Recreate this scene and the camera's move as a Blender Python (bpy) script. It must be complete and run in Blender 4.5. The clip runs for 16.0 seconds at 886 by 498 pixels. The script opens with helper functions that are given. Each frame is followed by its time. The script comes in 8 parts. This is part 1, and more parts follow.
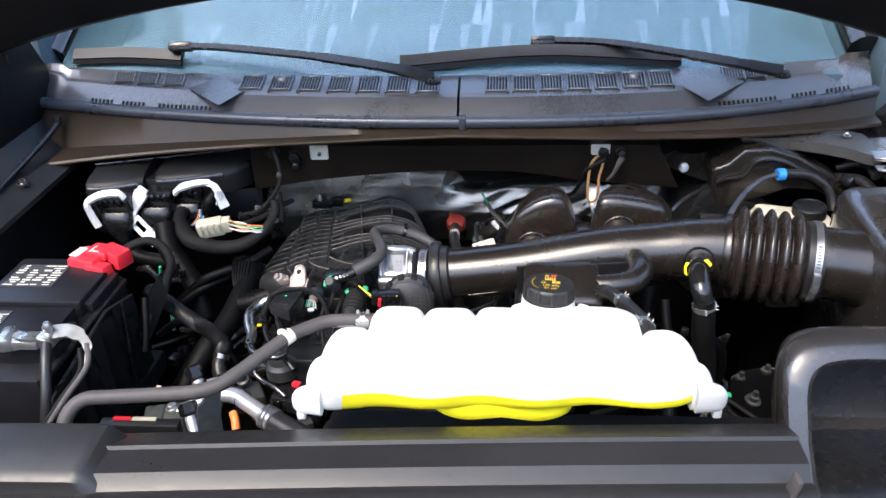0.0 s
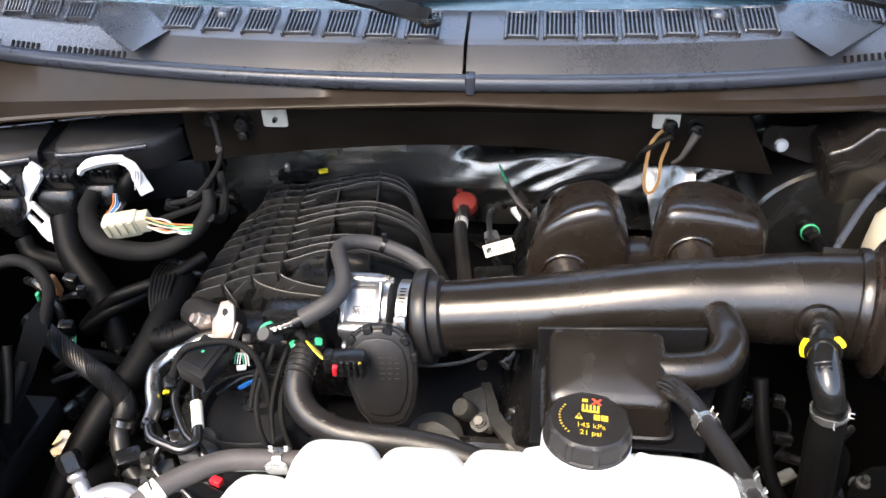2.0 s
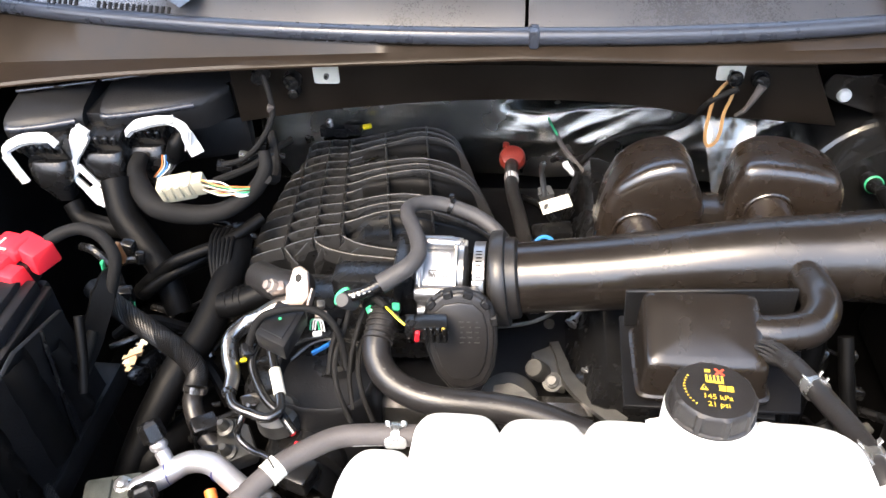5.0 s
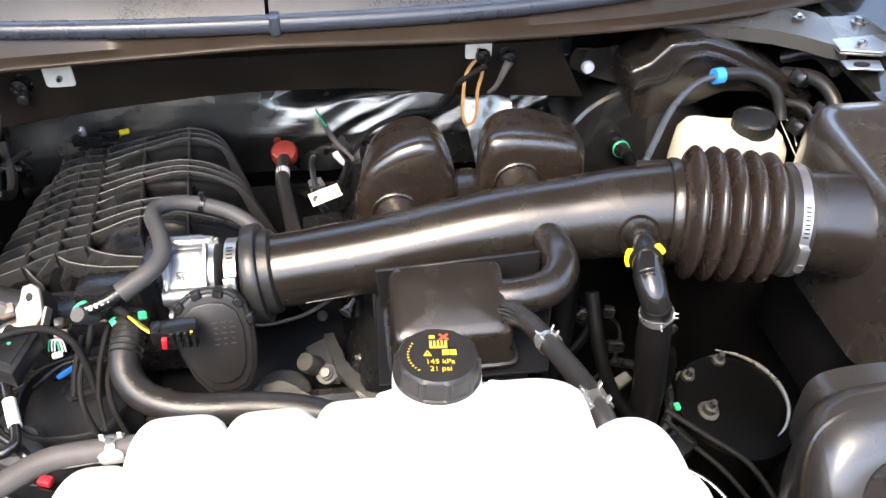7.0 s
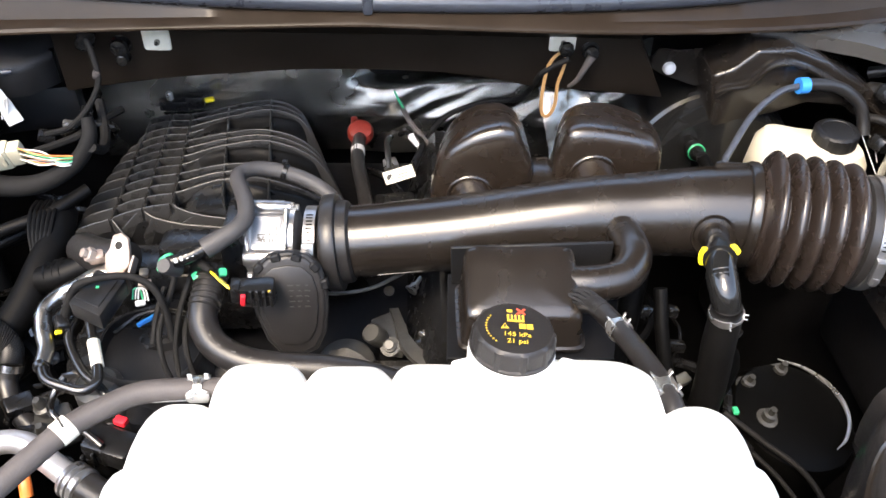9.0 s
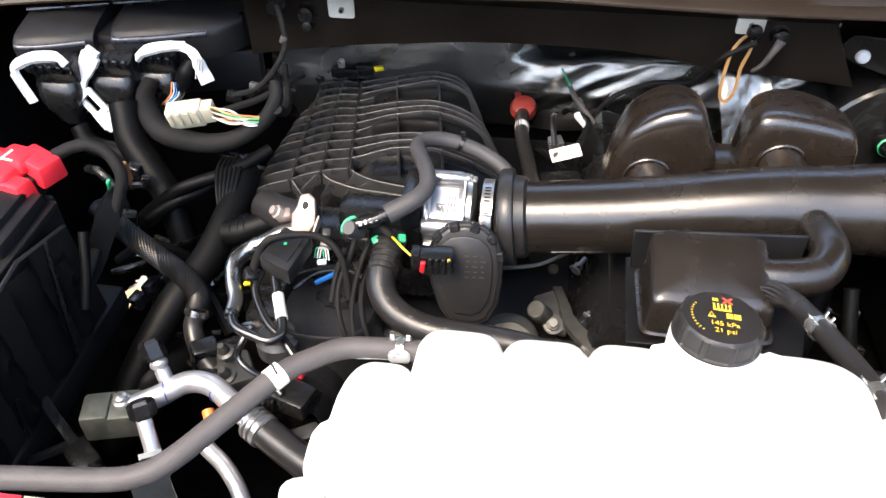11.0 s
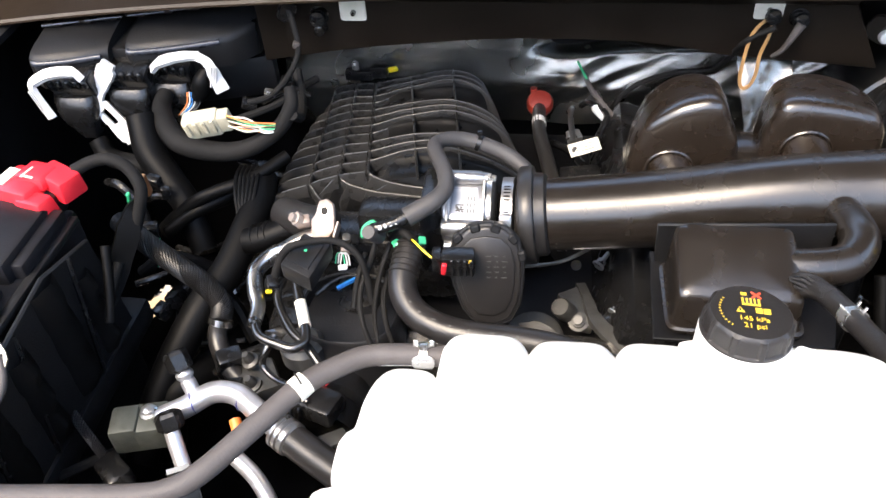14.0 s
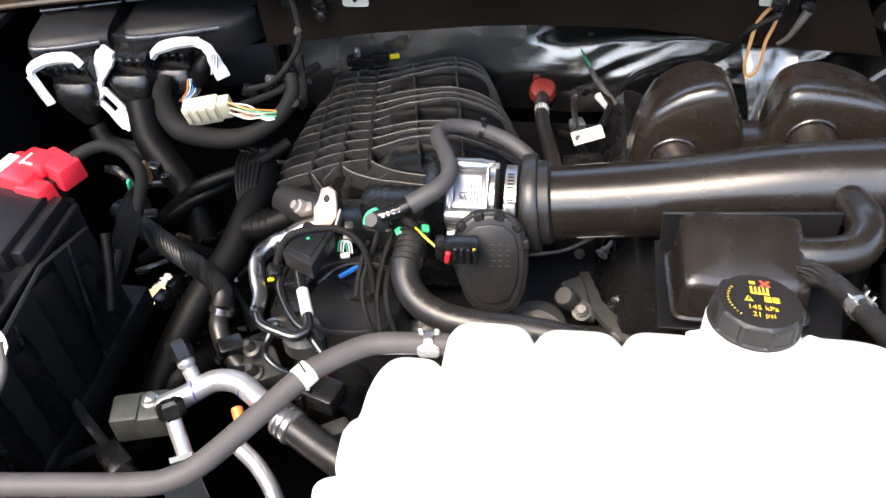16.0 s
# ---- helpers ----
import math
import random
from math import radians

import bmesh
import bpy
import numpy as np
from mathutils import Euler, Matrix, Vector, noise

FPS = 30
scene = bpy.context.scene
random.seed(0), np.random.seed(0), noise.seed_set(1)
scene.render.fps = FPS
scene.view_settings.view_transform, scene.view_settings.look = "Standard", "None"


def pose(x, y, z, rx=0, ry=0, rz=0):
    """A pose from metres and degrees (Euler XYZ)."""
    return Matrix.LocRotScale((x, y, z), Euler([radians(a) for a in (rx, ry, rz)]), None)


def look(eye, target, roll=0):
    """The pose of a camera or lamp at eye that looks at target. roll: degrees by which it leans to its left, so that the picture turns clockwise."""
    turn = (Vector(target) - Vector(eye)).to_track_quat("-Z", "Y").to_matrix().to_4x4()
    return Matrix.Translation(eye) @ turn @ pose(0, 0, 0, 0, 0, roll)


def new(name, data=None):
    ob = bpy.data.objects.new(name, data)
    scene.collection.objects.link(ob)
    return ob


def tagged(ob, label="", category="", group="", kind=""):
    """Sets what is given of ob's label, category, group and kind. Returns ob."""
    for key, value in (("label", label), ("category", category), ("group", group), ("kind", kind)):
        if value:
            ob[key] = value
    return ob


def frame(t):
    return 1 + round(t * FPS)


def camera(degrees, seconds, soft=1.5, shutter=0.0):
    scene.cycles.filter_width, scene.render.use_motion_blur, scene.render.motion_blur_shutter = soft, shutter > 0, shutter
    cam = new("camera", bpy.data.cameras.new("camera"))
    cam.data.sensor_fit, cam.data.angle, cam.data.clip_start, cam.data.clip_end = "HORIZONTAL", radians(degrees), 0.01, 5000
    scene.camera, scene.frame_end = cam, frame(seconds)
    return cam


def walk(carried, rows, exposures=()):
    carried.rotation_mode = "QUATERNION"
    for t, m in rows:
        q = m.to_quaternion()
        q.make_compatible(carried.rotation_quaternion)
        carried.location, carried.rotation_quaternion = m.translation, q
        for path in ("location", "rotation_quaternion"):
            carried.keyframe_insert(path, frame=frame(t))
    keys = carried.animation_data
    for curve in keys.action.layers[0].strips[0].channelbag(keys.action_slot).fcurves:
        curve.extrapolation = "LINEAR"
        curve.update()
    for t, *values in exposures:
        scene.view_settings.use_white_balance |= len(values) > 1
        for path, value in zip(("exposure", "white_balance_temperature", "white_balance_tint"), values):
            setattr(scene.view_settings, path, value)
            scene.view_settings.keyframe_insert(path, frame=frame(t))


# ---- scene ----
cam = camera(58.0, 16.0)
PATH = [
    (0, (0.086, -1.489, 1.7925), (-0.061, 0.26, 0.8335), -2),
    (0.5, (0.048, -1.469, 1.7845), (0.026, 0.262, 0.7825), -0.7),
    (1, (0.043, -1.404, 1.7715), (0.044, 0.305, 0.7335), -0.4),
    (1.5, (0.07, -1.203, 1.7355), (0.008, 0.461, 0.6265), -1.8),
    (2, (0.1, -1.027, 1.7195), (-0.122, 0.579, 0.5475), -2.6),
    (2.5, (0.091, -0.982, 1.7225), (-0.134, 0.575, 0.4875), -4.1),
    (3, (0.012, -0.974, 1.7355), (-0.047, 0.532, 0.4215), -1.7),
    (3.2, (-0.006, -0.98, 1.7365), (-0.054, 0.505, 0.3985), -0.9),
    (5.3, (0.004, -1.012, 1.7315), (-0.197, 0.523, 0.4655), -3.3),
    (5.5, (0.038, -1.007, 1.7215), (-0.015, 0.546, 0.4615), -2.1),
    (6, (0.08, -1.003, 1.7095), (0.27, 0.533, 0.4425), -0.3),
    (6.5, (0.094, -1.002, 1.7015), (0.338, 0.511, 0.4165), 0.5),
    (7, (0.097, -1.01, 1.7025), (0.298, 0.51, 0.4185), 0.4),
    (7.5, (0.111, -1.021, 1.7115), (0.281, 0.528, 0.4575), -0.8),
    (8, (0.126, -1.006, 1.7045), (0.316, 0.552, 0.4655), -1.2),
    (8.5, (0.102, -1.007, 1.7005), (0.261, 0.542, 0.4465), 0.5),
    (9, (0.066, -1.033, 1.6985), (0.15, 0.493, 0.4085), 2.4),
    (9.5, (0.031, -1.051, 1.7055), (-0.023, 0.452, 0.3865), 1.6),
    (10, (0.012, -1.048, 1.7015), (-0.127, 0.438, 0.3705), 1.2),
    (10.2, (0, -1.047, 1.6975), (-0.156, 0.433, 0.3605), 1.2),
    (12.3, (-0.01, -1.028, 1.6965), (-0.22, 0.447, 0.3615), -1.9),
    (12.5, (-0.009, -1.028, 1.6965), (-0.215, 0.446, 0.3605), -1.9),
    (13, (-0.009, -1.027, 1.6945), (-0.224, 0.44, 0.3525), -2.7),
    (13.5, (-0.004, -1.031, 1.6975), (-0.234, 0.434, 0.3555), -3.6),
    (14, (-0.008, -1.03, 1.6965), (-0.248, 0.433, 0.3545), -3.7),
    (14.5, (-0.01, -1.025, 1.6945), (-0.243, 0.435, 0.3485), -3.3),
    (15, (-0.016, -1.024, 1.6945), (-0.249, 0.43, 0.3415), -3.1),
    (15.5, (-0.014, -1.022, 1.6915), (-0.248, 0.429, 0.3355), -3.2),
    (16, (-0.014, -1.027, 1.6915), (-0.249, 0.419, 0.3295), -3.5),
]
walk(cam, [(t, look(eye, target, roll)) for t, eye, target, roll in PATH], exposures=[(0, 2.82, 6800, 10), (1.0, 2.82, 7200, 10), (1.5, 2.80, 7300, 10), (2.0, 3.22, 7500, 10), (3.0, 3.63, 7600, 10), (5.5, 3.70, 7600, 10), (7.5, 3.62, 7600, 10), (9.5, 3.44, 7500, 10), (12.5, 3.36, 7450, 10), (16, 3.34, 7450, 10)])

# ---- world, sun, light ----
world = bpy.data.worlds.new("sky")
scene.world = world
world.use_nodes = True
wn = world.node_tree.nodes
sky = wn.new("ShaderNodeTexSky")
sky.sky_type = "NISHITA"
sky.sun_disc = False
SUN_UP, SUN_TURN = radians(57), radians(214)
sky.sun_elevation, sky.sun_rotation = SUN_UP, SUN_TURN
sky.dust_density = 1.5
world.node_tree.links.new(sky.outputs[0], wn["Background"].inputs[0])
wn["Background"].inputs[1].default_value = 0.15
sun = new("sun", bpy.data.lights.new("sun", "SUN"))
sun.data.energy, sun.data.angle, sun.data.color = 0.6, radians(24), (1.0, 0.90, 0.78)
sun.matrix_world = look((math.sin(SUN_TURN) * 5, math.cos(SUN_TURN) * 5, math.tan(SUN_UP) * 5 + 1), (0, 0, 1))


# ---- materials ----
def material(name, color, rough=0.5, metal=0.0, vary=0.25, scale=60.0, bump=0.15, bump_scale=None, coarse=6.0, coat=0.0, spec=0.5, tint=None):
    """Principled surface with variation at two scales in colour and gloss, and a fine relief."""
    m = bpy.data.materials.new(name)
    m.use_nodes = True
    nt = m.node_tree
    n, link = nt.nodes, nt.links.new
    b = n["Principled BSDF"]
    co = n.new("ShaderNodeTexCoord")
    fine, wide = n.new("ShaderNodeTexNoise"), n.new("ShaderNodeTexNoise")
    for tex, s in ((fine, scale), (wide, coarse)):
        tex.inputs["Scale"].default_value = s
        tex.inputs["Detail"].default_value = 5
        link(co.outputs["Object"], tex.inputs["Vector"])
    mixer = n.new("ShaderNodeMath")
    mixer.operation = "ADD"
    link(fine.outputs["Fac"], mixer.inputs[0])
    link(wide.outputs["Fac"], mixer.inputs[1])
    ramp = n.new("ShaderNodeMapRange")
    ramp.inputs["From Min"].default_value, ramp.inputs["From Max"].default_value = 0.7, 1.3
    link(mixer.outputs[0], ramp.inputs["Value"])
    mix = n.new("ShaderNodeMix")
    mix.data_type = "RGBA"
    link(ramp.outputs[0], mix.inputs["Factor"])
    c2 = tint or tuple(min(1, c * (1 + vary)) for c in color)
    mix.inputs["A"].default_value = (*[c * (1 - vary) for c in color], 1)
    mix.inputs["B"].default_value = (*c2, 1)
    link(mix.outputs["Result"], b.inputs["Base Color"])
    gloss = n.new("ShaderNodeMapRange")
    gloss.inputs["From Min"].default_value, gloss.inputs["From Max"].default_value = 0.7, 1.3
    gloss.inputs["To Min"].default_value, gloss.inputs["To Max"].default_value = max(0.02, rough - 0.07), min(1, rough + 0.07)
    link(mixer.outputs[0], gloss.inputs["Value"])
    link(gloss.outputs[0], b.inputs["Roughness"])
    b.inputs["Metallic"].default_value = metal
    b.inputs["Coat Weight"].default_value = coat
    b.inputs["Specular IOR Level"].default_value = spec
    if bump:
        tex = n.new("ShaderNodeTexNoise")
        tex.inputs["Scale"].default_value = bump_scale or scale * 6
        tex.inputs["Detail"].default_value = 3
        link(co.outputs["Object"], tex.inputs["Vector"])
        bm_node = n.new("ShaderNodeBump")
        bm_node.inputs["Strength"].default_value = bump
        bm_node.inputs["Distance"].default_value = 0.001
        link(tex.outputs["Fac"], bm_node.inputs["Height"])
        link(bm_node.outputs[0], b.inputs["Normal"])
    return m


def braided(name, dark, light, pitch):
    """Woven sleeve: two crossing sets of fine diagonal threads."""
    m = material(name, dark, 0.55, vary=0.2, bump=0)
    nt = m.node_tree
    n, link = nt.nodes, nt.links.new
    b = n["Principled BSDF"]
    co = n.new("ShaderNodeTexCoord")
    waves = []
    for turn in (0.8, -0.8):
        mp = n.new("ShaderNodeMapping")
        mp.inputs["Rotation"].default_value = (turn, turn * 0.6, turn)
        w = n.new("ShaderNodeTexWave")
        w.inputs["Scale"].default_value = pitch
        link(co.outputs["Object"], mp.inputs["Vector"])
        link(mp.outputs[0], w.inputs["Vector"])
        waves.append(w)
    mul = n.new("ShaderNodeMath")
    mul.operation = "MULTIPLY"
    link(waves[0].outputs["Fac"], mul.inputs[0])
    link(waves[1].outputs["Fac"], mul.inputs[1])
    mix = n.new("ShaderNodeMix")
    mix.data_type = "RGBA"
    mix.inputs["A"].default_value, mix.inputs["B"].default_value = (*dark, 1), (*light, 1)
    link(mul.outputs[0], mix.inputs["Factor"])
    link(mix.outputs["Result"], b.inputs["Base Color"])
    bump = n.new("ShaderNodeBump")
    bump.inputs["Strength"].default_value, bump.inputs["Distance"].default_value = 0.7, 0.001
    link(mul.outputs[0], bump.inputs["Height"])
    link(bump.outputs[0], b.inputs["Normal"])
    return m


def translucent(name, color, amount, rough=0.35):
    """Cloudy plastic that lets part of the light through."""
    m = material(name, color, rough, vary=0.04, scale=25, bump=0.08, bump_scale=90)
    nt = m.node_tree
    b, out = nt.nodes["Principled BSDF"], nt.nodes["Material Output"]
    tr, mix = nt.nodes.new("ShaderNodeBsdfTranslucent"), nt.nodes.new("ShaderNodeMixShader")
    tr.inputs[0].default_value = (*color, 1)
    mix.inputs[0].default_value = amount
    nt.links.new(b.outputs[0], mix.inputs[1])
    nt.links.new(tr.outputs[0], mix.inputs[2])
    nt.links.new(mix.outputs[0], out.inputs[0])
    return m


def crinkled_foil(name):
    m = material(name, (0.36, 0.345, 0.315), 0.25, metal=0.95, vary=0.25, scale=14, bump=0)
    nt = m.node_tree
    n, link = nt.nodes, nt.links.new
    co, vor, no = n.new("ShaderNodeTexCoord"), n.new("ShaderNodeTexVoronoi"), n.new("ShaderNodeTexNoise")
    vor.inputs["Scale"].default_value, no.inputs["Scale"].default_value = 9, 11
    no.inputs["Detail"].default_value, no.inputs["Distortion"].default_value = 3, 1.0
    add, bump = n.new("ShaderNodeMath"), n.new("ShaderNodeBump")
    add.operation = "ADD"
    run = n.new("ShaderNodeMapping")
    run.inputs["Scale"].default_value, run.inputs["Rotation"].default_value = (0.4, 1.0, 2.6), (0, 0.18, 0)
    link(co.outputs["Object"], run.inputs["Vector"])
    link(run.outputs[0], vor.inputs["Vector"])
    link(run.outputs[0], no.inputs["Vector"])
    link(vor.outputs["Distance"], add.inputs[0])
    link(no.outputs["Fac"], add.inputs[1])
    link(add.outputs[0], bump.inputs["Height"])
    bump.inputs["Strength"].default_value, bump.inputs["Distance"].default_value = 0.35, 0.005
    link(bump.outputs[0], n["Principled BSDF"].inputs["Normal"])
    return m


def pane_glass(name):
    m = bpy.data.materials.new(name)
    m.use_nodes = True
    b = m.node_tree.nodes["Principled BSDF"]
    b.inputs["Base Color"].default_value = (0.24, 0.40, 0.47, 1)
    b.inputs["Roughness"].default_value = 0.02
    b.inputs["IOR"].default_value = 1.7
    b.inputs["Transmission Weight"].default_value = 0.9
    return m


M = {
    "satin": material("satin_black_plastic", (0.0108, 0.0086, 0.0070), 0.26, vary=0.15, scale=35, bump=0.12, bump_scale=700, spec=0.52),
    "plastic": material("moulded_black_plastic", (0.0065, 0.0065, 0.0068), 0.27, vary=0.25, bump=0.25, bump_scale=500, spec=0.42),
    # dusty fin plastic, its base lifted for the light the fins catch
    "runner": material("dusty_lit_moulded_plastic", (0.0170, 0.0165, 0.0160), 0.30, vary=0.25, bump=0.25, bump_scale=500, spec=0.42),
    "hoseblack": material("black_hose_rubber", (0.0050, 0.0048, 0.0048), 0.40, vary=0.25, bump=0.2, bump_scale=400, spec=0.30),
    "gunmetal": material("blackened_steel_tube", (0.075, 0.073, 0.072), 0.20, metal=0.9, vary=0.2, scale=30, bump=0.08),
    "castiron": material("plain_aluminium_casting", (0.050, 0.050, 0.048), 0.46, metal=0.5, vary=0.3, scale=60, bump=0.4, bump_scale=200),
    # same plastic, the shade down between the fins put into its colour
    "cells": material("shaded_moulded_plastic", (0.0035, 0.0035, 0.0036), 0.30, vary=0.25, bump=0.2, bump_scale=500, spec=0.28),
    "matt": material("matt_black_plastic", (0.007, 0.007, 0.0075), 0.48, vary=0.3, bump=0.3, bump_scale=350, spec=0.28),
    # shade deep in the bay put into the colour as near-black
    "bayshade": material("bay_shade_rubber", (0.0020, 0.0020, 0.0021), 0.50, vary=0.4, scale=30, bump=0.3, spec=0.09),
    "cap": material("moulded_cap_plastic", (0.013, 0.012, 0.0118), 0.42, vary=0.2, bump=0.2, bump_scale=500, spec=0.4),
    "ear": translucent("thin_polyethylene_web", (0.55, 0.56, 0.54), 0.40),
    # near-black base, its tone varied at random
    "deep": material("near_black_metal", (0.004, 0.004, 0.0045), 0.55, vary=0.4, scale=20, bump=0.3, spec=0.15),
    "rubber": material("black_rubber", (0.014, 0.0132, 0.0130), 0.36, vary=0.2, bump=0.2, bump_scale=400, spec=0.36),
    "greyrubber": material("grey_rubber", (0.056, 0.050, 0.048), 0.58, vary=0.2, scale=50, bump=0.3, bump_scale=500, spec=0.25),
    "brownrubber": material("brown_black_rubber", (0.0130, 0.0120, 0.0118), 0.36, vary=0.2, scale=50, bump=0.25, bump_scale=500, spec=0.4),
    "strip": material("weatherstrip_rubber", (0.032, 0.036, 0.046), 0.3, vary=0.15, bump=0.15),
    "tape": material("cloth_tape", (0.0075, 0.0073, 0.0072), 0.68, vary=0.35, scale=120, bump=0.5, bump_scale=900, spec=0.13),
    "gloss": material("glossy_black_plastic", (0.008, 0.008, 0.008), 0.15, vary=0.2, bump=0.08, bump_scale=200),
    "paint": material("black_paint", (0.009, 0.0085, 0.008), 0.15, vary=0.1, scale=20, bump=0.05, coat=0.6),
    "cowl": material("grained_grey_plastic", (0.040, 0.0385, 0.0405), 0.30, vary=0.10, scale=420, bump=0.05, bump_scale=900, spec=1.0, coat=0.3),
    "cover": material("grained_cover_plastic", (0.0145, 0.014, 0.014), 0.34, vary=0.15, scale=90, bump=0.15, bump_scale=900, spec=0.34),
    "sheet": material("black_sheet_metal", (0.0100, 0.0073, 0.0053), 0.42, vary=0.2, scale=25, bump=0.12, spec=0.26),
    "dome": material("satin_silencer_plastic", (0.0135, 0.0095, 0.0068), 0.28, vary=0.12, scale=35, bump=0.1, bump_scale=700, spec=0.75),
    # black paint with its tan reflection put into the base colour
    "flange": material("reflection_browned_black_paint", (0.022, 0.0152, 0.0102), 0.36, vary=0.2, scale=25, bump=0.1, spec=0.2),
    "purge": material("dull_black_rubber_hose", (0.036, 0.0345, 0.035), 0.55, vary=0.2, scale=50, bump=0.3, bump_scale=500, spec=0.3),
    "bellows": material("glossy_bellows_rubber", (0.0170, 0.0125, 0.0105), 0.27, vary=0.2, bump=0.15, bump_scale=300, spec=0.5),
    "foilpaper": material("silver_label_foil", (0.15, 0.165, 0.19), 0.42, metal=0.35, vary=0.1, bump=0.05),
    "greymould": material("worn_moulded_print", (0.030, 0.029, 0.028), 0.5, vary=0.2, bump=0.1),
    "bracket": material("stained_bare_casting", (0.36, 0.33, 0.31), 0.45, metal=0.4, tint=(0.25, 0.16, 0.11), vary=0.3, scale=60, bump=0.4, bump_scale=200),
    "lid": material("air_box_plastic", (0.022, 0.0185, 0.0165), 0.27, vary=0.15, scale=35, bump=0.06, bump_scale=600, spec=1.0, coat=0.7),
    "duct": material("blow_moulded_black_plastic", (0.020, 0.0185, 0.018), 0.27, vary=0.08, scale=18, bump=0.25, bump_scale=40, spec=0.7),
    "alu": material("cast_aluminium", (0.33, 0.33, 0.335), 0.33, metal=0.9, vary=0.2, scale=40, bump=0.4, bump_scale=250),
    "alutube": material("drawn_aluminium", (0.50, 0.51, 0.54), 0.36, metal=0.75, vary=0.1, bump=0.1),
    "dullalu": material("weathered_aluminium", (0.21, 0.212, 0.20), 0.40, metal=0.6, vary=0.25, bump=0.3),
    "steel": material("zinc_steel", (0.48, 0.48, 0.47), 0.30, metal=0.9, vary=0.2, bump=0.1),
    "blockalu": material("stained_aluminium_block", (0.070, 0.076, 0.066), 0.48, metal=0.4, vary=0.35, scale=90, bump=0.4),
    "chrome": material("polished_steel_tube", (0.40, 0.39, 0.375), 0.30, metal=1.0, vary=0.12, scale=30, bump=0.06),
    "brace": material("semi_gloss_black_steel", (0.055, 0.052, 0.048), 0.28, metal=0.35, vary=0.2, scale=20, bump=0.15, spec=0.9),
    "drum": material("enamelled_black_steel", (0.0015, 0.0015, 0.0015), 0.42, vary=0.2, bump=0.06, bump_scale=120, spec=0.04),
    "darksteel": material("dark_steel_pipe", (0.24, 0.232, 0.225), 0.20, metal=0.95, vary=0.25, bump=0.1),
    "white": material("white_plastic", (0.52, 0.52, 0.515), 0.42, vary=0.06, bump=0.15),
    "cream": material("cream_plastic", (0.37, 0.34, 0.25), 0.5, vary=0.1, bump=0.15),
    "pad": material("cream_foam_pad", (0.56, 0.54, 0.46), 0.75, vary=0.12, bump=0.3),
    "tank": translucent("cloudy_white_polyethylene", (0.86, 0.87, 0.85), 0.42),
    "coolant": translucent("yellow_coolant_in_polyethylene", (1.0, 0.88, 0.03), 0.30),
    "reservoir": translucent("cloudy_cream_polyethylene", (0.80, 0.75, 0.60), 0.35),
    "red": material("red_plastic", (0.62, 0.018, 0.030), 0.36, vary=0.12, scale=20, bump=0.12),
    "redbrown": material("red_brown_rubber", (0.20, 0.022, 0.014), 0.45, vary=0.2, bump=0.15),
    "blue": material("blue_plastic", (0.02, 0.22, 0.62), 0.4, vary=0.1, bump=0.1),
    "navy": material("navy_paint_pen", (0.03, 0.035, 0.16), 0.5, vary=0.1, bump=0),
    "green": material("green_plastic", (0.02, 0.36, 0.16), 0.4, vary=0.1, bump=0.1),
    "yellow": material("yellow_plastic", (0.78, 0.60, 0.02), 0.42, vary=0.1, bump=0.1),
    "ink": material("yellow_ink", (0.50, 0.33, 0.03), 0.6, vary=0.1, bump=0),
    "redink": material("red_ink", (0.62, 0.06, 0.03), 0.6, vary=0.1, bump=0),
    "greyink": material("grey_ink", (0.22, 0.22, 0.22), 0.6, vary=0.1, bump=0),
    "blackink": material("black_ink", (0.02, 0.02, 0.02), 0.6, vary=0.1, bump=0),
    "strap": material("tan_strap", (0.36, 0.20, 0.08), 0.55, vary=0.2, bump=0.2),
    "orange": material("orange_wire", (0.70, 0.18, 0.04), 0.45, vary=0.1, bump=0),
    "copper": material("copper_part", (0.75, 0.34, 0.15), 0.35, metal=0.8, vary=0.2, bump=0.1),
    "foil": crinkled_foil("crinkled_foil"),
    "braid": braided("woven_sleeve", (0.006, 0.006, 0.0065), (0.03, 0.03, 0.034), 190),
    "battery": material("battery_case_plastic", (0.008, 0.008, 0.0095), 0.40, vary=0.2, bump=0.25, bump_scale=500, spec=0.22),
    "glass": pane_glass("windscreen_glass"),
    # trim blued and raised to add the windscreen's sky reflection
    "interior": material("sky_blued_cabin_trim", (0.055, 0.09, 0.115), 0.7, vary=0.2, bump=0.2),
    "gravel": material("sunlit_concrete", (0.30, 0.26, 0.21), 0.9, vary=0.35, scale=8, coarse=0.6, bump=0.4, bump_scale=60),
    "stucco": material("tan_stucco", (0.27, 0.20, 0.14), 0.9, vary=0.2, scale=12, coarse=0.5, bump=0.4, bump_scale=60),
    "leafy": material("dry_leaf_litter", (0.34, 0.24, 0.13), 0.9, vary=0.5, scale=30, coarse=4, bump=0.6, bump_scale=60),
}


# ---- builders ----
def curve_points(pts, steps=6):
    """A smooth line through the given points."""
    p = [Vector(q) for q in pts]
    if len(p) < 3:
        return p
    q = [2 * p[0] - p[1], *p, 2 * p[-1] - p[-2]]
    out = []
    for i in range(1, len(q) - 2):
        a, b, c, d = q[i - 1 : i + 3]
        for k in range(steps):
            t = k / steps
            out.append(0.5 * (2 * b + (c - a) * t + (2 * a - 5 * b + 4 * c - d) * t * t + (3 * b - a - 3 * c + d) * t**3))
    return [*out, p[-1]]


